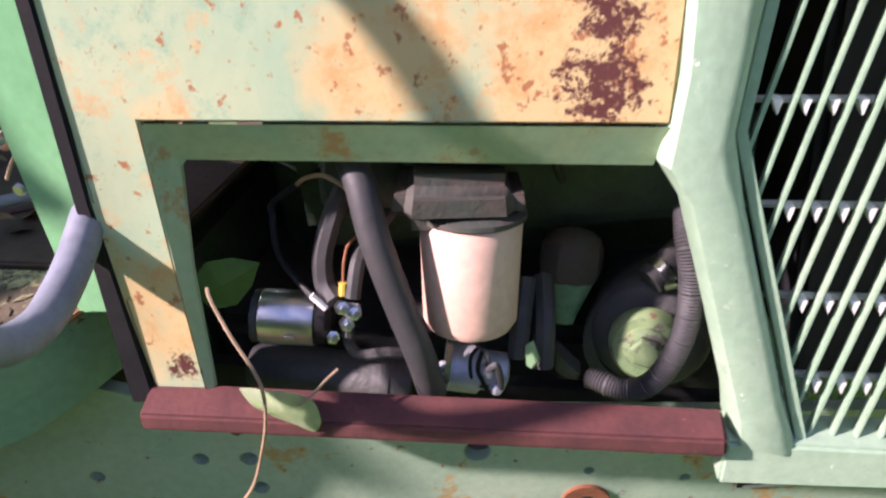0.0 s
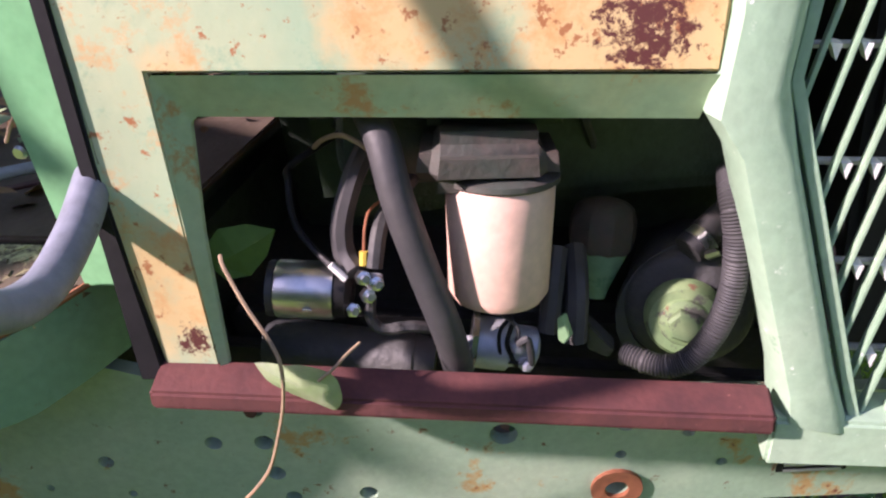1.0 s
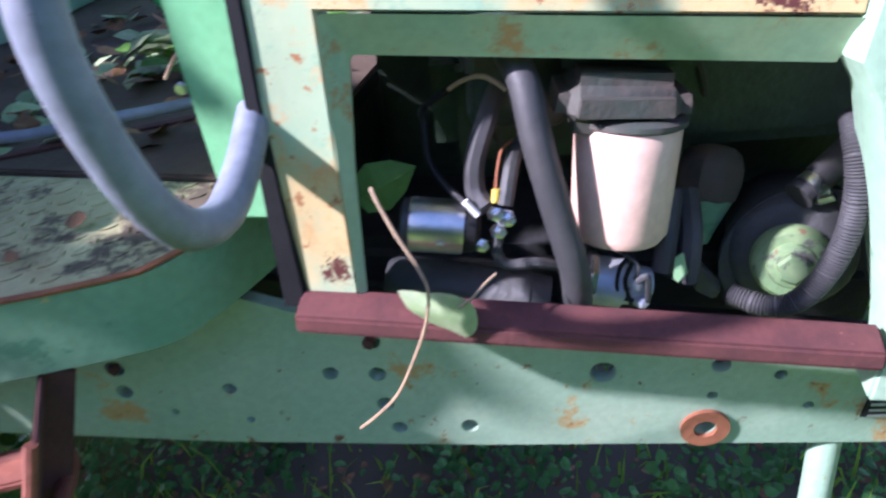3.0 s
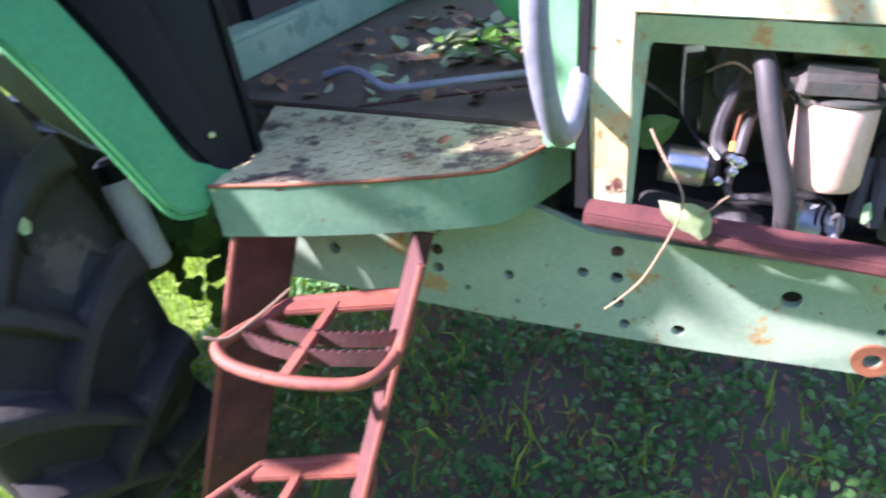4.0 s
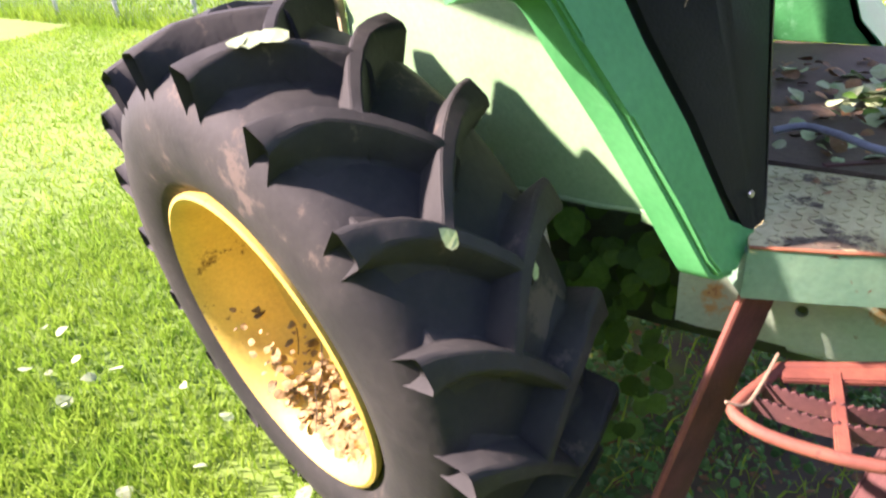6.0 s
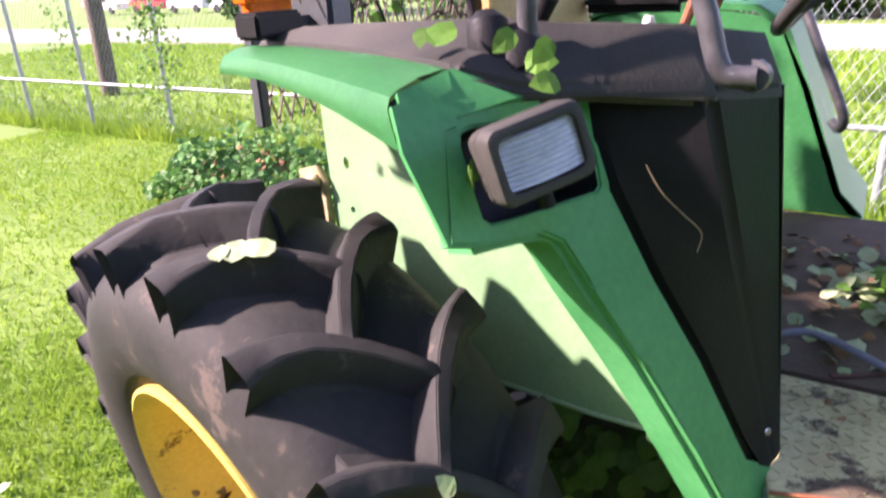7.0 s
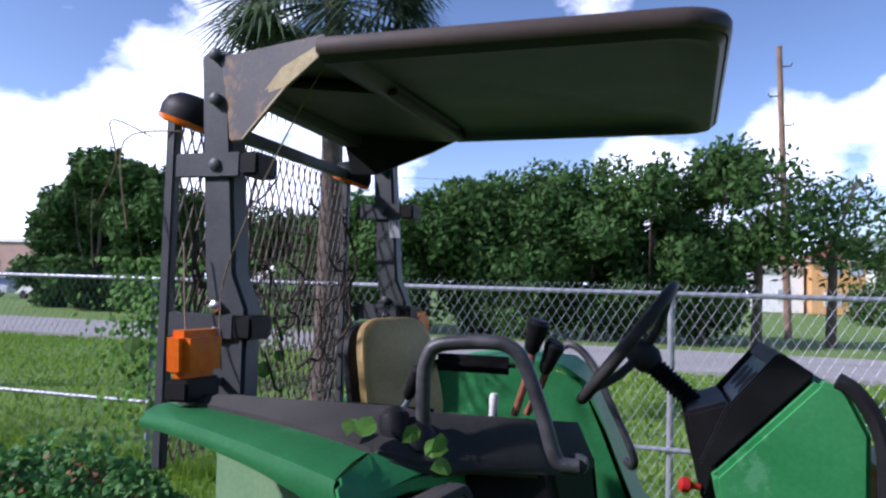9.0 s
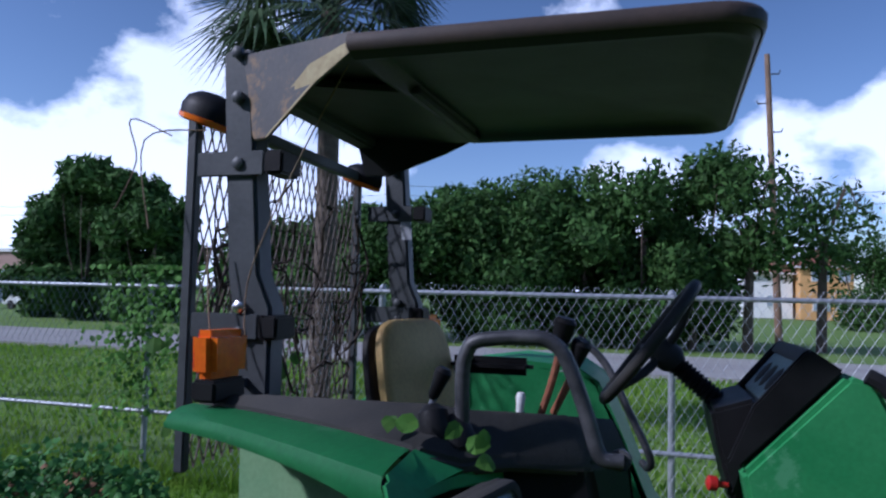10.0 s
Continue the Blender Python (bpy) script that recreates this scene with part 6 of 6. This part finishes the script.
for p, sz in (((0.420, -1.006, 0.966), 0.040), ((0.498, -0.890, 0.868), 0.044), ((0.330, -0.830, 1.080), 0.028)):
    scatter("tyre_leaf", "pale lobed leaf stuck on the tyre tread", [(p, sz, (0.9, -0.2, 0.35)), ((p[0] + 0.004, p[1] + 0.008, p[2] - 0.01), sz * 0.6, (0.9, -0.1, 0.3))], M["leafpale"])
scatter("tyre_top_leaf", "bleached pale leaf stuck on the tyre lug", [((0.012, -0.950, 1.226), 0.060, (0.1, -0.25, 0.95)), ((0.040, -0.935, 1.228), 0.065, (0.15, -0.2, 0.95)), ((-0.010, -0.965, 1.224), 0.045, (0.0, -0.3, 0.95))], M["leafpale"])
vines = []
for k in range(120):
    vines.append(((lv.uniform(0.28, 0.62), lv.uniform(-0.50, -0.34), lv.uniform(0.10, 0.74)), lv.uniform(0.035, 0.08), (lv.uniform(0.2, 0.8), -0.8, lv.uniform(0.0, 0.6))))
scatter("shade_vine", "dark green vine leaves growing behind the tyre", vines, M["tree"])
canister = thing("hydraulic_canister", (0.36, -0.55, 0.55), "white metal canister with dark cap beside the axle", "canister")
part("body", lathe([(0, 0.026), (0.01, 0.036), (0.20, 0.036), (0.21, 0.030)], (0.375, -0.58, 0.575), (-0.20, 0.02, 1), 24), M["white"], canister)
part("cap", lathe([(0.21, 0.033), (0.25, 0.033), (0.26, 0.02)], (0.375, -0.58, 0.575), (-0.20, 0.02, 1), 16), M["black"], canister)
rim_v, rim_f = [], []
for k in range(420):
    a = math.radians(lv.gauss(-90, 24))
    rad = 0.345 - abs(lv.gauss(0, 0.022))
    p = NEAR_WHEEL @ Vector((rad * math.cos(a), lv.uniform(0.03, 0.20), rad * math.sin(a)))
    leaf_at(rim_v, rim_f, p, lv.uniform(0.012, 0.042), (lv.uniform(-0.5, 0.5), lv.uniform(-0.8, 0.2), 1), lv, 0.3)
cloud("rim_debris", rim_v, rim_f, M["chaff"], None, "dry brown leaf chaff lying in the wheel rim", "leaf litter")
for k in range(9):
    a = math.radians(lv.uniform(-130, -75))
    p = NEAR_WHEEL @ Vector((0.325 * math.cos(a), lv.uniform(0.03, 0.15), 0.325 * math.sin(a)))
    q = p + Vector((lv.uniform(-0.07, 0.07), lv.uniform(-0.02, 0.08), lv.uniform(0.02, 0.13)))
    blade = thing("dry_twig", tuple(p), "thin dry stalk lying in the wheel rim", "twig", "stalks in the rim")
    part("stalk", tube([p, p.lerp(q, 0.5) + Vector((0.006, 0, 0.008)), q], 0.0016, 5, curve=3), M["vine"], blade)
twig = thing("twig", (0.80, -0.75, 0.63), "pale dry twig lying across the step", "twig")
part("stick", tube([(0.868, -0.685, 0.685), (0.862, -0.75, 0.680), (0.850, -0.83, 0.678), (0.822, -0.855, 0.690)], 0.003, 6, curve=4), M["stem"], twig)

# ---- fence ----
fence = thing("chain_link_fence", (0.98, 4.0, G0), "galvanised chain-link fence with top and middle rail", "fence")
FY = 4.00
for x in (6.04, 3.51, 0.98, -1.55, -4.08, -6.60, -8.25, -9.75, -11.4, -13.1, -15.0):
    part("post", lathe([(0, 0.030), (1.92, 0.030), (1.95, 0.034), (1.98, 0.012)], (x, FY, G0), (0, 0, 1), 12), M["galv"], fence)
    part("collar", lathe([(0, 0.036), (0.03, 0.036)], (x, FY, 0.495), (0, 0, 1), 12), M["galv"], fence)
for z in (1.765, 0.51):
    part("rail", tube([(-15.5, FY - 0.035, z), (8, FY - 0.035, z)], 0.021, 10), M["galv"], fence)
bm = bmesh.new()
H = 1.97
for side in (1, -1):
    for k in range(int(22 / 0.082)):
        x = -15.2 + 0.082 * k
        x2 = x + side * H * 0.62
        tube([(x, FY - 0.06 + 0.004 * side, G0 + 0.02), (x2, FY - 0.06 + 0.004 * side, G0 + 0.02 + H)], 0.0017, 3, bm)
part("wire_mesh", bm, M["galv"], fence, "galvanised diamond wire mesh", kind="stuff")

# ---- grass ----
g = np.random.default_rng(5)


def blades(name, n, x0, x1, y0, y1, h0, h1, w, label, material, keep=None):
    x, y = g.uniform(x0, x1, n), g.uniform(y0, y1, n)
    if keep is not None:
        k = keep(x, y)
        x, y = x[k], y[k]
    n = len(x)
    h = g.uniform(h0, h1, n) * g.uniform(0.6, 1.0, n)
    a, b = g.uniform(0, 2 * np.pi, n), g.uniform(0, 2 * np.pi, n)
    lean = g.uniform(0.15, 0.95, n) * h
    ww = w * g.uniform(0.6, 1.3, n)
    dx, dy = np.cos(a) * ww, np.sin(a) * ww
    lx, ly = np.cos(b) * lean, np.sin(b) * lean
    z = np.full(n, G0 - 0.01)
    V = np.stack([np.stack([x - dx, y - dy, z], 1), np.stack([x + dx, y + dy, z], 1),
                  np.stack([x + lx * 0.35 + dx * 0.8, y + ly * 0.35 + dy * 0.8, z + h * 0.6], 1), np.stack([x + lx * 0.35 - dx * 0.8, y + ly * 0.35 - dy * 0.8, z + h * 0.6], 1),
                  np.stack([x + lx, y + ly, z + h], 1)], 1).reshape(-1, 3)
    i = np.arange(n) * 5
    F = [tuple(r) for r in np.stack([i, i + 1, i + 2, i + 3], 1).tolist()] + [tuple(r) for r in np.stack([i + 3, i + 2, i + 4], 1).tolist()]
    return cloud(name, V.tolist(), F, material, None, label, "grass", "stuff")


fade = lambda x, y: g.uniform(0, 1, len(x)) < np.clip(4.0 * (1 - np.maximum(np.abs(x + 0.1) / 3.0, np.abs(y + 0.5) / 2.0)), 0, 1)
under = lambda x, y: fade(x, y) & (~((x > 0.0) & (y > -0.85) & (y < 1.1)) | (g.uniform(0, 1, len(x)) < 0.13))
blades("near_grass", 84000, -3.1, 2.9, -2.5, 1.5, 0.04, 0.11, 0.0034, "sunlit lawn grass round the tractor", M["grass"], under)
blades("lawn_grass", 70000, -9.0, -0.6, -1.6, 4.0, 0.03, 0.085, 0.006, "bright lawn grass between tractor and fence", M["grass"])
blades("side_lawn_grass", 70000, -9.0, 9.0, -8.1, -2.0, 0.03, 0.085, 0.007, "bright mown lawn grass on the open side", M["grass"])
blades("front_lawn_grass", 45000, 2.4, 9.0, -2.0, 4.0, 0.03, 0.085, 0.007, "bright mown lawn grass ahead of the tractor", M["grass"])
blades("back_lawn_grass", 30000, -0.6, 2.4, 1.2, 4.0, 0.03, 0.085, 0.006, "bright mown lawn grass by the fence", M["grass"])
blades("tuft_grass", 9000, -2.4, 0.8, -2.3, -0.95, 0.07, 0.15, 0.004, "longer loose grass in the lawn by the tyre", M["grass"])
blades("tall_grass", 260, 0.2, 2.3, -0.6, 0.6, 0.10, 0.24, 0.004, "taller grass tufts under the tractor", M["grass"])
blades("fence_grass", 9000, -12.0, 5.0, 3.8, 4.3, 0.12, 0.35, 0.006, "uncut grass along the fence", M["grass"])
blades("verge_grass", 45000, -24.0, 12.0, 4.2, 15.0, 0.08, 0.18, 0.018, "mown verge between fence and road", M["grass"])
wr = random.Random(21)
verts, faces = [], []
for k in range(14000):
    x, y = wr.uniform(-0.2, 2.4), wr.uniform(-1.0, 1.1)
    if noise.noise((2.2 * x, 2.2 * y, 5.0)) < -0.12 and k % 5:
        continue
    leaf_at(verts, faces, (x, y, G0 + wr.uniform(0.01, 0.07)), wr.uniform(0.01, 0.034), (wr.uniform(-0.7, 0.7), wr.uniform(-0.9, 0.5), 1), wr, 0.1)
litter_v, litter_f = [], []
for k in range(900):
    leaf_at(litter_v, litter_f, (wr.uniform(0.1, 2.3), wr.uniform(-0.9, 1.0), G0 + wr.uniform(0.005, 0.04)), wr.uniform(0.012, 0.035), (wr.uniform(-0.6, 0.6), wr.uniform(-0.6, 0.6), 1), wr)
cloud("leaf_litter", litter_v, litter_f, M["leafdry"], None, "brown leaf litter on the bare earth under the tractor", "leaf litter")
cloud("clover_weeds", verts, faces, M["weed"], None, "low broad-leaved weeds in the tractor's shade", "weeds")
verts, faces = [], []
for k in range(60):
    leaf_at(verts, faces, (wr.uniform(-2.2, 1.0), wr.uniform(-1.8, -0.7), G0 + 0.06), wr.uniform(0.03, 0.07), (wr.uniform(-0.5, 0.5), wr.uniform(-0.5, 0.5), 1), wr)
cloud("lawn_leaves", verts, faces, M["leafpale"], None, "pale fallen leaves on the lawn", "leaf litter")

verts, faces = [], []
for k in range(9):
    leaf_at(verts, faces, (wr.uniform(-0.5, 0.6), wr.uniform(-1.5, -0.95), G0 + 0.07), wr.uniform(0.05, 0.08), (wr.uniform(-0.4, 0.4), wr.uniform(-0.5, 0.3), 1), wr)
cloud("yellow_leaves", verts, faces, M["leafyellow"], None, "yellow fallen leaves on the lawn by the tyre", "leaf litter")

# brush pile behind the tractor and vines on the fence
verts, faces = [], []
for k in range(2200):
    a, r = wr.uniform(0, 2 * math.pi), math.sqrt(wr.uniform(0, 1))
    top = 0.46 * (1 - r * r) ** 0.7
    top *= 0.75 + 0.5 * noise.noise((3.1 * r * math.cos(a), 3.1 * r * math.sin(a), 0.3)) + 0.25
    verts_p = (-3.75 + 1.1 * r * math.cos(a) + wr.gauss(0, 0.06), 2.55 + 0.75 * r * math.sin(a), G0 + top * wr.uniform(0.4, 1.2) + 0.04)
    leaf_at(verts, faces, verts_p, wr.uniform(0.035, 0.085), (wr.uniform(-1, 1), wr.uniform(-1, 0.4), wr.uniform(0.2, 1)), wr)
pile = cloud("brush_pile", verts, faces, M["weed"], None, "heap of cut leafy vines on the lawn", "brush pile")
verts, faces = [], []
for k in range(350):
    a, r = wr.uniform(0, 2 * math.pi), math.sqrt(wr.uniform(0, 1))
    leaf_at(verts, faces, (-3.75 + 0.9 * r * math.cos(a), 2.55 + 0.6 * r * math.sin(a), G0 + 0.46 * (1 - r * r) * wr.uniform(0.5, 1.05)), wr.uniform(0.03, 0.07), (wr.uniform(-1, 1), -0.6, 0.6), wr)
cloud("brush_pile", verts, faces, M["leafdry"], None, "withered brown leaves in the heap of cut vines", "brush pile")
verts, faces = [], []
for cx, w, n, zc in ((-4.00, 0.40, 420, 1.45), (-6.6, 0.45, 420, 1.05), (-4.3, 0.5, 380, 1.0), (-3.4, 0.4, 300, 1.35), (-2.6, 0.35, 160, 1.1), (-8.4, 0.4, 160, 1.2)):
    for k in range(n):
        x = cx + wr.gauss(0, w * 0.5)
        leaf_at(verts, faces, (x, FY - 0.08 + wr.uniform(-0.12, 0.08), min(max(zc + wr.gauss(0, 0.45), 0.05), 1.95)), wr.uniform(0.03, 0.075), (wr.uniform(-0.5, 0.5), -1, wr.uniform(-0.2, 0.7)), wr)
cloud("fence_vine", verts, faces, M["leaf"], None, "leafy vine climbing the chain-link fence", "vine")

# ---- trees ----
tr = np.random.default_rng(9)


def crown(name, lumps, n, size, material, parent, label):
    """Many small leaf quads in overlapping lumps (x, y, z, rx, ry, rz)."""
    lumps = np.array(lumps, float)
    w = (lumps[:, 3] * lumps[:, 4] * lumps[:, 5]) ** 0.66
    k = tr.choice(len(lumps), n, p=w / w.sum())
    d = tr.normal(size=(n, 3))
    d /= np.linalg.norm(d, axis=1)[:, None]
    r = tr.uniform(0.35, 1.08, n)[:, None]
    c = lumps[k, :3] + d * r * lumps[k, 3:]
    a = tr.normal(size=(n, 3))
    a /= np.linalg.norm(a, axis=1)[:, None]
    b = np.cross(a, d + 0.4 * tr.normal(size=(n, 3)))
    b /= np.linalg.norm(b, axis=1)[:, None] + 1e-6
    s = (size * tr.uniform(0.6, 1.3, n))[:, None]
    V = np.stack([c - a * s, c + b * s * 0.42, c + a * s, c - b * s * 0.42], 1).reshape(-1, 3)
    i = np.arange(n) * 4
    F = [tuple(q) for q in np.stack([i, i + 1, i + 2, i + 3], 1).tolist()]
    return cloud(name, V.tolist(), F, material, parent, label, "", "")


def tree(x, y, h, spread, n, label, trunk_h=1.6, seed=0, size=0.16):
    r = random.Random(seed)
    t = thing("tree", (x, y, G0), label, "tree", "trees beyond the road")
    bm = tube([(x, y, G0 - 0.1), (x + 0.1, y, G0 + trunk_h), (x + 0.2, y, G0 + h * 0.6)], 0.20, 8, curve=3, taper=lambda q: 1 - 0.6 * q)
    for k in range(4):
        a = 2 * math.pi * k / 4 + r.uniform(0, 1)
        tube([(x + 0.1, y, G0 + trunk_h), (x + 0.9 * math.cos(a), y + 0.9 * math.sin(a), G0 + trunk_h + 0.35 * h), (x + 1.3 * math.cos(a), y + 1.3 * math.sin(a), G0 + 0.75 * h)], 0.045, 6, bm, curve=3, taper=lambda q: 1 - 0.7 * q)
    part("trunk", bm, M["bark"], t)
    lumps = []
    for k in range(26):
        a, q = r.uniform(0, 2 * math.pi), math.sqrt(r.uniform(0, 1))
        zc = r.uniform(trunk_h * 0.9, h - 0.9)
        f = math.sin(math.pi * min(max((zc - trunk_h * 0.4) / (h - trunk_h * 0.4), 0.08), 0.95)) ** 0.5
        lumps.append((x + spread * q * f * math.cos(a), y + spread * q * f * math.sin(a), G0 + zc, r.uniform(0.8, 1.35), r.uniform(0.8, 1.35), r.uniform(0.7, 1.15)))
    crown("crown", lumps, n, size, M["tree"], t, "dense dark green leaves")
    return t


k = 0
for x, y, h, sp in ((-15.4, 26, 5.2, 2.2), (-13.2, 25.2, 5.4, 2.2), (-10.6, 25.6, 6.0, 2.2), (-8.2, 24.6, 6.2, 2.2), (-6.0, 25.4, 6.5, 2.2), (-3.8, 24.8, 6.8, 2.2), (-1.6, 25.2, 7.0, 2.3),
                    (0.6, 24.6, 6.9, 2.2), (2.4, 25.4, 7.5, 2.2)):
    tree(x, y, h, sp, 15000, "dense dark green tree in a hedge row", 0.7, k)
    k += 1
tree(4.3, 25.0, 7.6, 1.6, 2600, "open-branched roadside tree with sunlit leaves", 3.3, 31)
tree(7.0, 26.5, 7.0, 1.3, 1500, "open-branched roadside tree with sunlit leaves", 3.6, 32)
for x, y, h, sp in ((-32, 30, 8.6, 2.6), (-30.3, 32, 8.9, 2.6), (-29, 29.5, 9.0, 2.8), (-26.5, 30.5, 8.4, 2.6), (-24.3, 29, 6.6, 2.3)):
    tree(x, y, h, sp, 17000, "large round dark green tree", 0.5, k, 0.26)
    k += 1
tree(14.7, 50, 6.6, 1.9, 7000, "dark green palm-like shrub tree by the house", 0.5, 40)


def palm(x, y, h, r, n, label, seed):
    q = random.Random(seed)
    t = thing("palm_tree", (x, y, G0), label, "palm tree")
    part("trunk", tube([(x, y, G0 - 0.1), (x + 0.05, y, h * 0.5), (x, y, h)], 0.16, 12, curve=6, taper=lambda s: 1 - 0.15 * s), M["bark"], t, "grey-brown ringed palm trunk")
    for k in range(n):
        a, el = q.uniform(0, 2 * math.pi), q.uniform(-0.9, 1.2)
        d = Vector((math.cos(a) * math.cos(el), math.sin(a) * math.cos(el), math.sin(el)))
        L = r * q.uniform(0.75, 1.0)
        o = Vector((x, y, h))
        hubp = o + d * L * 0.55 + Vector((0, 0, -0.1))
        bm = tube([o, o + d * L * 0.3, hubp], 0.012, 4)
        side = d.cross(Vector((0, 0, 1))).normalized()
        upv = side.cross(d)
        for j in range(22):
            f = radians(-100 + 200 * j / 21)
            v = (d * math.cos(f) + side * math.sin(f)).normalized()
            tip = hubp + v * L * 0.55 + Vector((0, 0, -0.22 * L * (0.4 + abs(f) / 2))) + upv * q.uniform(-0.03, 0.05)
            mid = hubp + v * L * 0.3 + upv * 0.02
            w = v.cross(upv).normalized() * 0.026
            vs = [bm.verts.new(p) for p in (hubp, mid + w, tip, mid - w)]
            bm.faces.new(vs)
        part("frond", bm, M["palm"], t)
    return t


palm(-3.4, 6.5, 5.60, 1.95, 84, "fan palm with drooping grey-green fronds", 2)
palm(-11.2, 6.3, 4.4, 1.2, 20, "slim fan palm beyond the fence", 4)

# ---- utility pole, houses, cars far off ----
pole = thing("utility_pole", (6.0, 31.0, G0), "weathered wooden utility pole with insulator hooks", "utility pole")
part("shaft", tube([(6.35, 31, G0), (5.95, 31, 12.6)], 0.17, 10, taper=lambda q: 1 - 0.3 * q), M["wood"], pole)
for z, s in ((11.7, 1), (10.4, -1), (9.1, 1)):
    x = 6.35 - 0.4 * z / 12.6
    part("hook", tube([(x, 31, z), (x + 0.45 * s, 31, z), (x + 0.5 * s, 31, z + 0.15)], 0.03, 6), M["iron"], pole)
for z in (7.3, 6.8):
    w = thing("power_line", (0, 31, z), "thin black overhead power line", "power line", "power lines")
    part("wire", tube([(-60 + 12 * k, 31, z - 1.0 * math.sin(math.pi * ((k * 12 - 6) % 40) / 40)) for k in range(11)], 0.012, 4, curve=2), M["dark"], w)


def house(x, y, w, d, wall, wins, top, label):
    h = thing("house", (x, y, G0), label, "house")
    part("wall", box(x - w / 2, x + w / 2, y, y + d, G0, top, 0.02), wall, h)
    bm = bmesh.new()
    e = 0.55
    lo = [bm.verts.new(p) for p in ((x - w / 2 - e, y - e, top), (x + w / 2 + e, y - e, top), (x + w / 2 + e, y + d + e, top), (x - w / 2 - e, y + d + e, top))]
    hi = [bm.verts.new(p) for p in ((x - w * 0.12, y + d / 2, top + 1.9), (x + w * 0.12, y + d / 2, top + 1.9))]
    for f in ((lo[0], lo[1], hi[1], hi[0]), (lo[1], lo[2], hi[1]), (lo[2], lo[3], hi[0], hi[1]), (lo[3], lo[0], hi[0]), (lo[3], lo[2], lo[1], lo[0])):
        bm.faces.new(f)
    part("roof", bm, M["houseroof"], h, "brown tiled hip roof")
    part("fascia", box(x - w / 2 - e - 0.03, x + w / 2 + e + 0.03, y - e - 0.05, y - e + 0.02, top - 0.14, top + 0.02, 0), M["white"], h)
    for wx, wz, ww, wh in wins:
        wd_ = part("window", box(x + wx - ww / 2, x + wx + ww / 2, y - 0.08, y + 0.01, wz, wz + wh, 0.01), M["white"], h, "white window frame")
        for k in (-1, 1):
            part("pane", box(x + wx + k * ww / 4 - ww * 0.2, x + wx + k * ww / 4 + ww * 0.2, y - 0.10, y - 0.085, wz + 0.08, wz + wh - 0.08, 0), M["pane"], wd_)
    return h


house(17.5, 72, 4.6, 7, M["house"], ((-0.55, 3.55, 1.6, 1.1), (1.5, 3.55, 1.0, 1.1), (-0.5, 0.7, 1.5, 1.2), (1.5, 0.7, 1.0, 1.2)), 5.0, "two-storey yellow stucco house with brown roof")
house(12.9, 74, 4.0, 7, M["white"], ((0.2, 1.0, 1.2, 1.2),), 4.4, "pale stucco house wing with brown roof")
blk = thing("low_building", (-75, 62, G0), "long pale brown low building", "building")
part("wall", box(-95, -55, 60, 70, G0, 5.2, 0.05), M["block"], blk)
part("roof_edge", box(-95.3, -54.7, 59.7, 70.3, 5.2, 5.6, 0.02), M["white"], blk)
for k in range(8):
    wn_ = part("window", box(-93 + 4.7 * k, -90.5 + 4.7 * k, 59.85, 59.98, 1.2, 3.2, 0.02), M["pane"], blk)


def car(x, y, col, label):
    c = thing("parked_car", (x, y, G0), label, "car", "parked cars")
    part("body", prism([(x - 2.1, y, 0.25), (x + 2.1, y, 0.25), (x + 2.1, y, 0.75), (x + 1.3, y, 0.85), (x + 0.7, y, 1.35), (x - 1.0, y, 1.38), (x - 1.7, y, 0.9), (x - 2.1, y, 0.85)], (0, 1.7, 0), 0.06), col, c)
    part("window", prism([(x + 0.6, y - 0.01, 1.27), (x + 1.1, y - 0.01, 0.88), (x - 1.45, y - 0.01, 0.92), (x - 0.95, y - 0.01, 1.30)], (0, -0.01, 0), 0), M["dark"], c)
    for wx in (-1.3, 1.3):
        part("wheel", lathe([(0, 0.1), (0.01, 0.31), (0.2, 0.31)], (x + wx, y - 0.02, 0.22), (0, 1, 0), 16), M["rubber"], c)


for k, (x, y, m_) in enumerate(((-40, 36, "white"), (-46, 37, "galv"), (-52, 38, "red"), (-58, 38, "white"), (-34.5, 39, "dark"))):
    car(x, y, M[m_], "small parked car across the road")
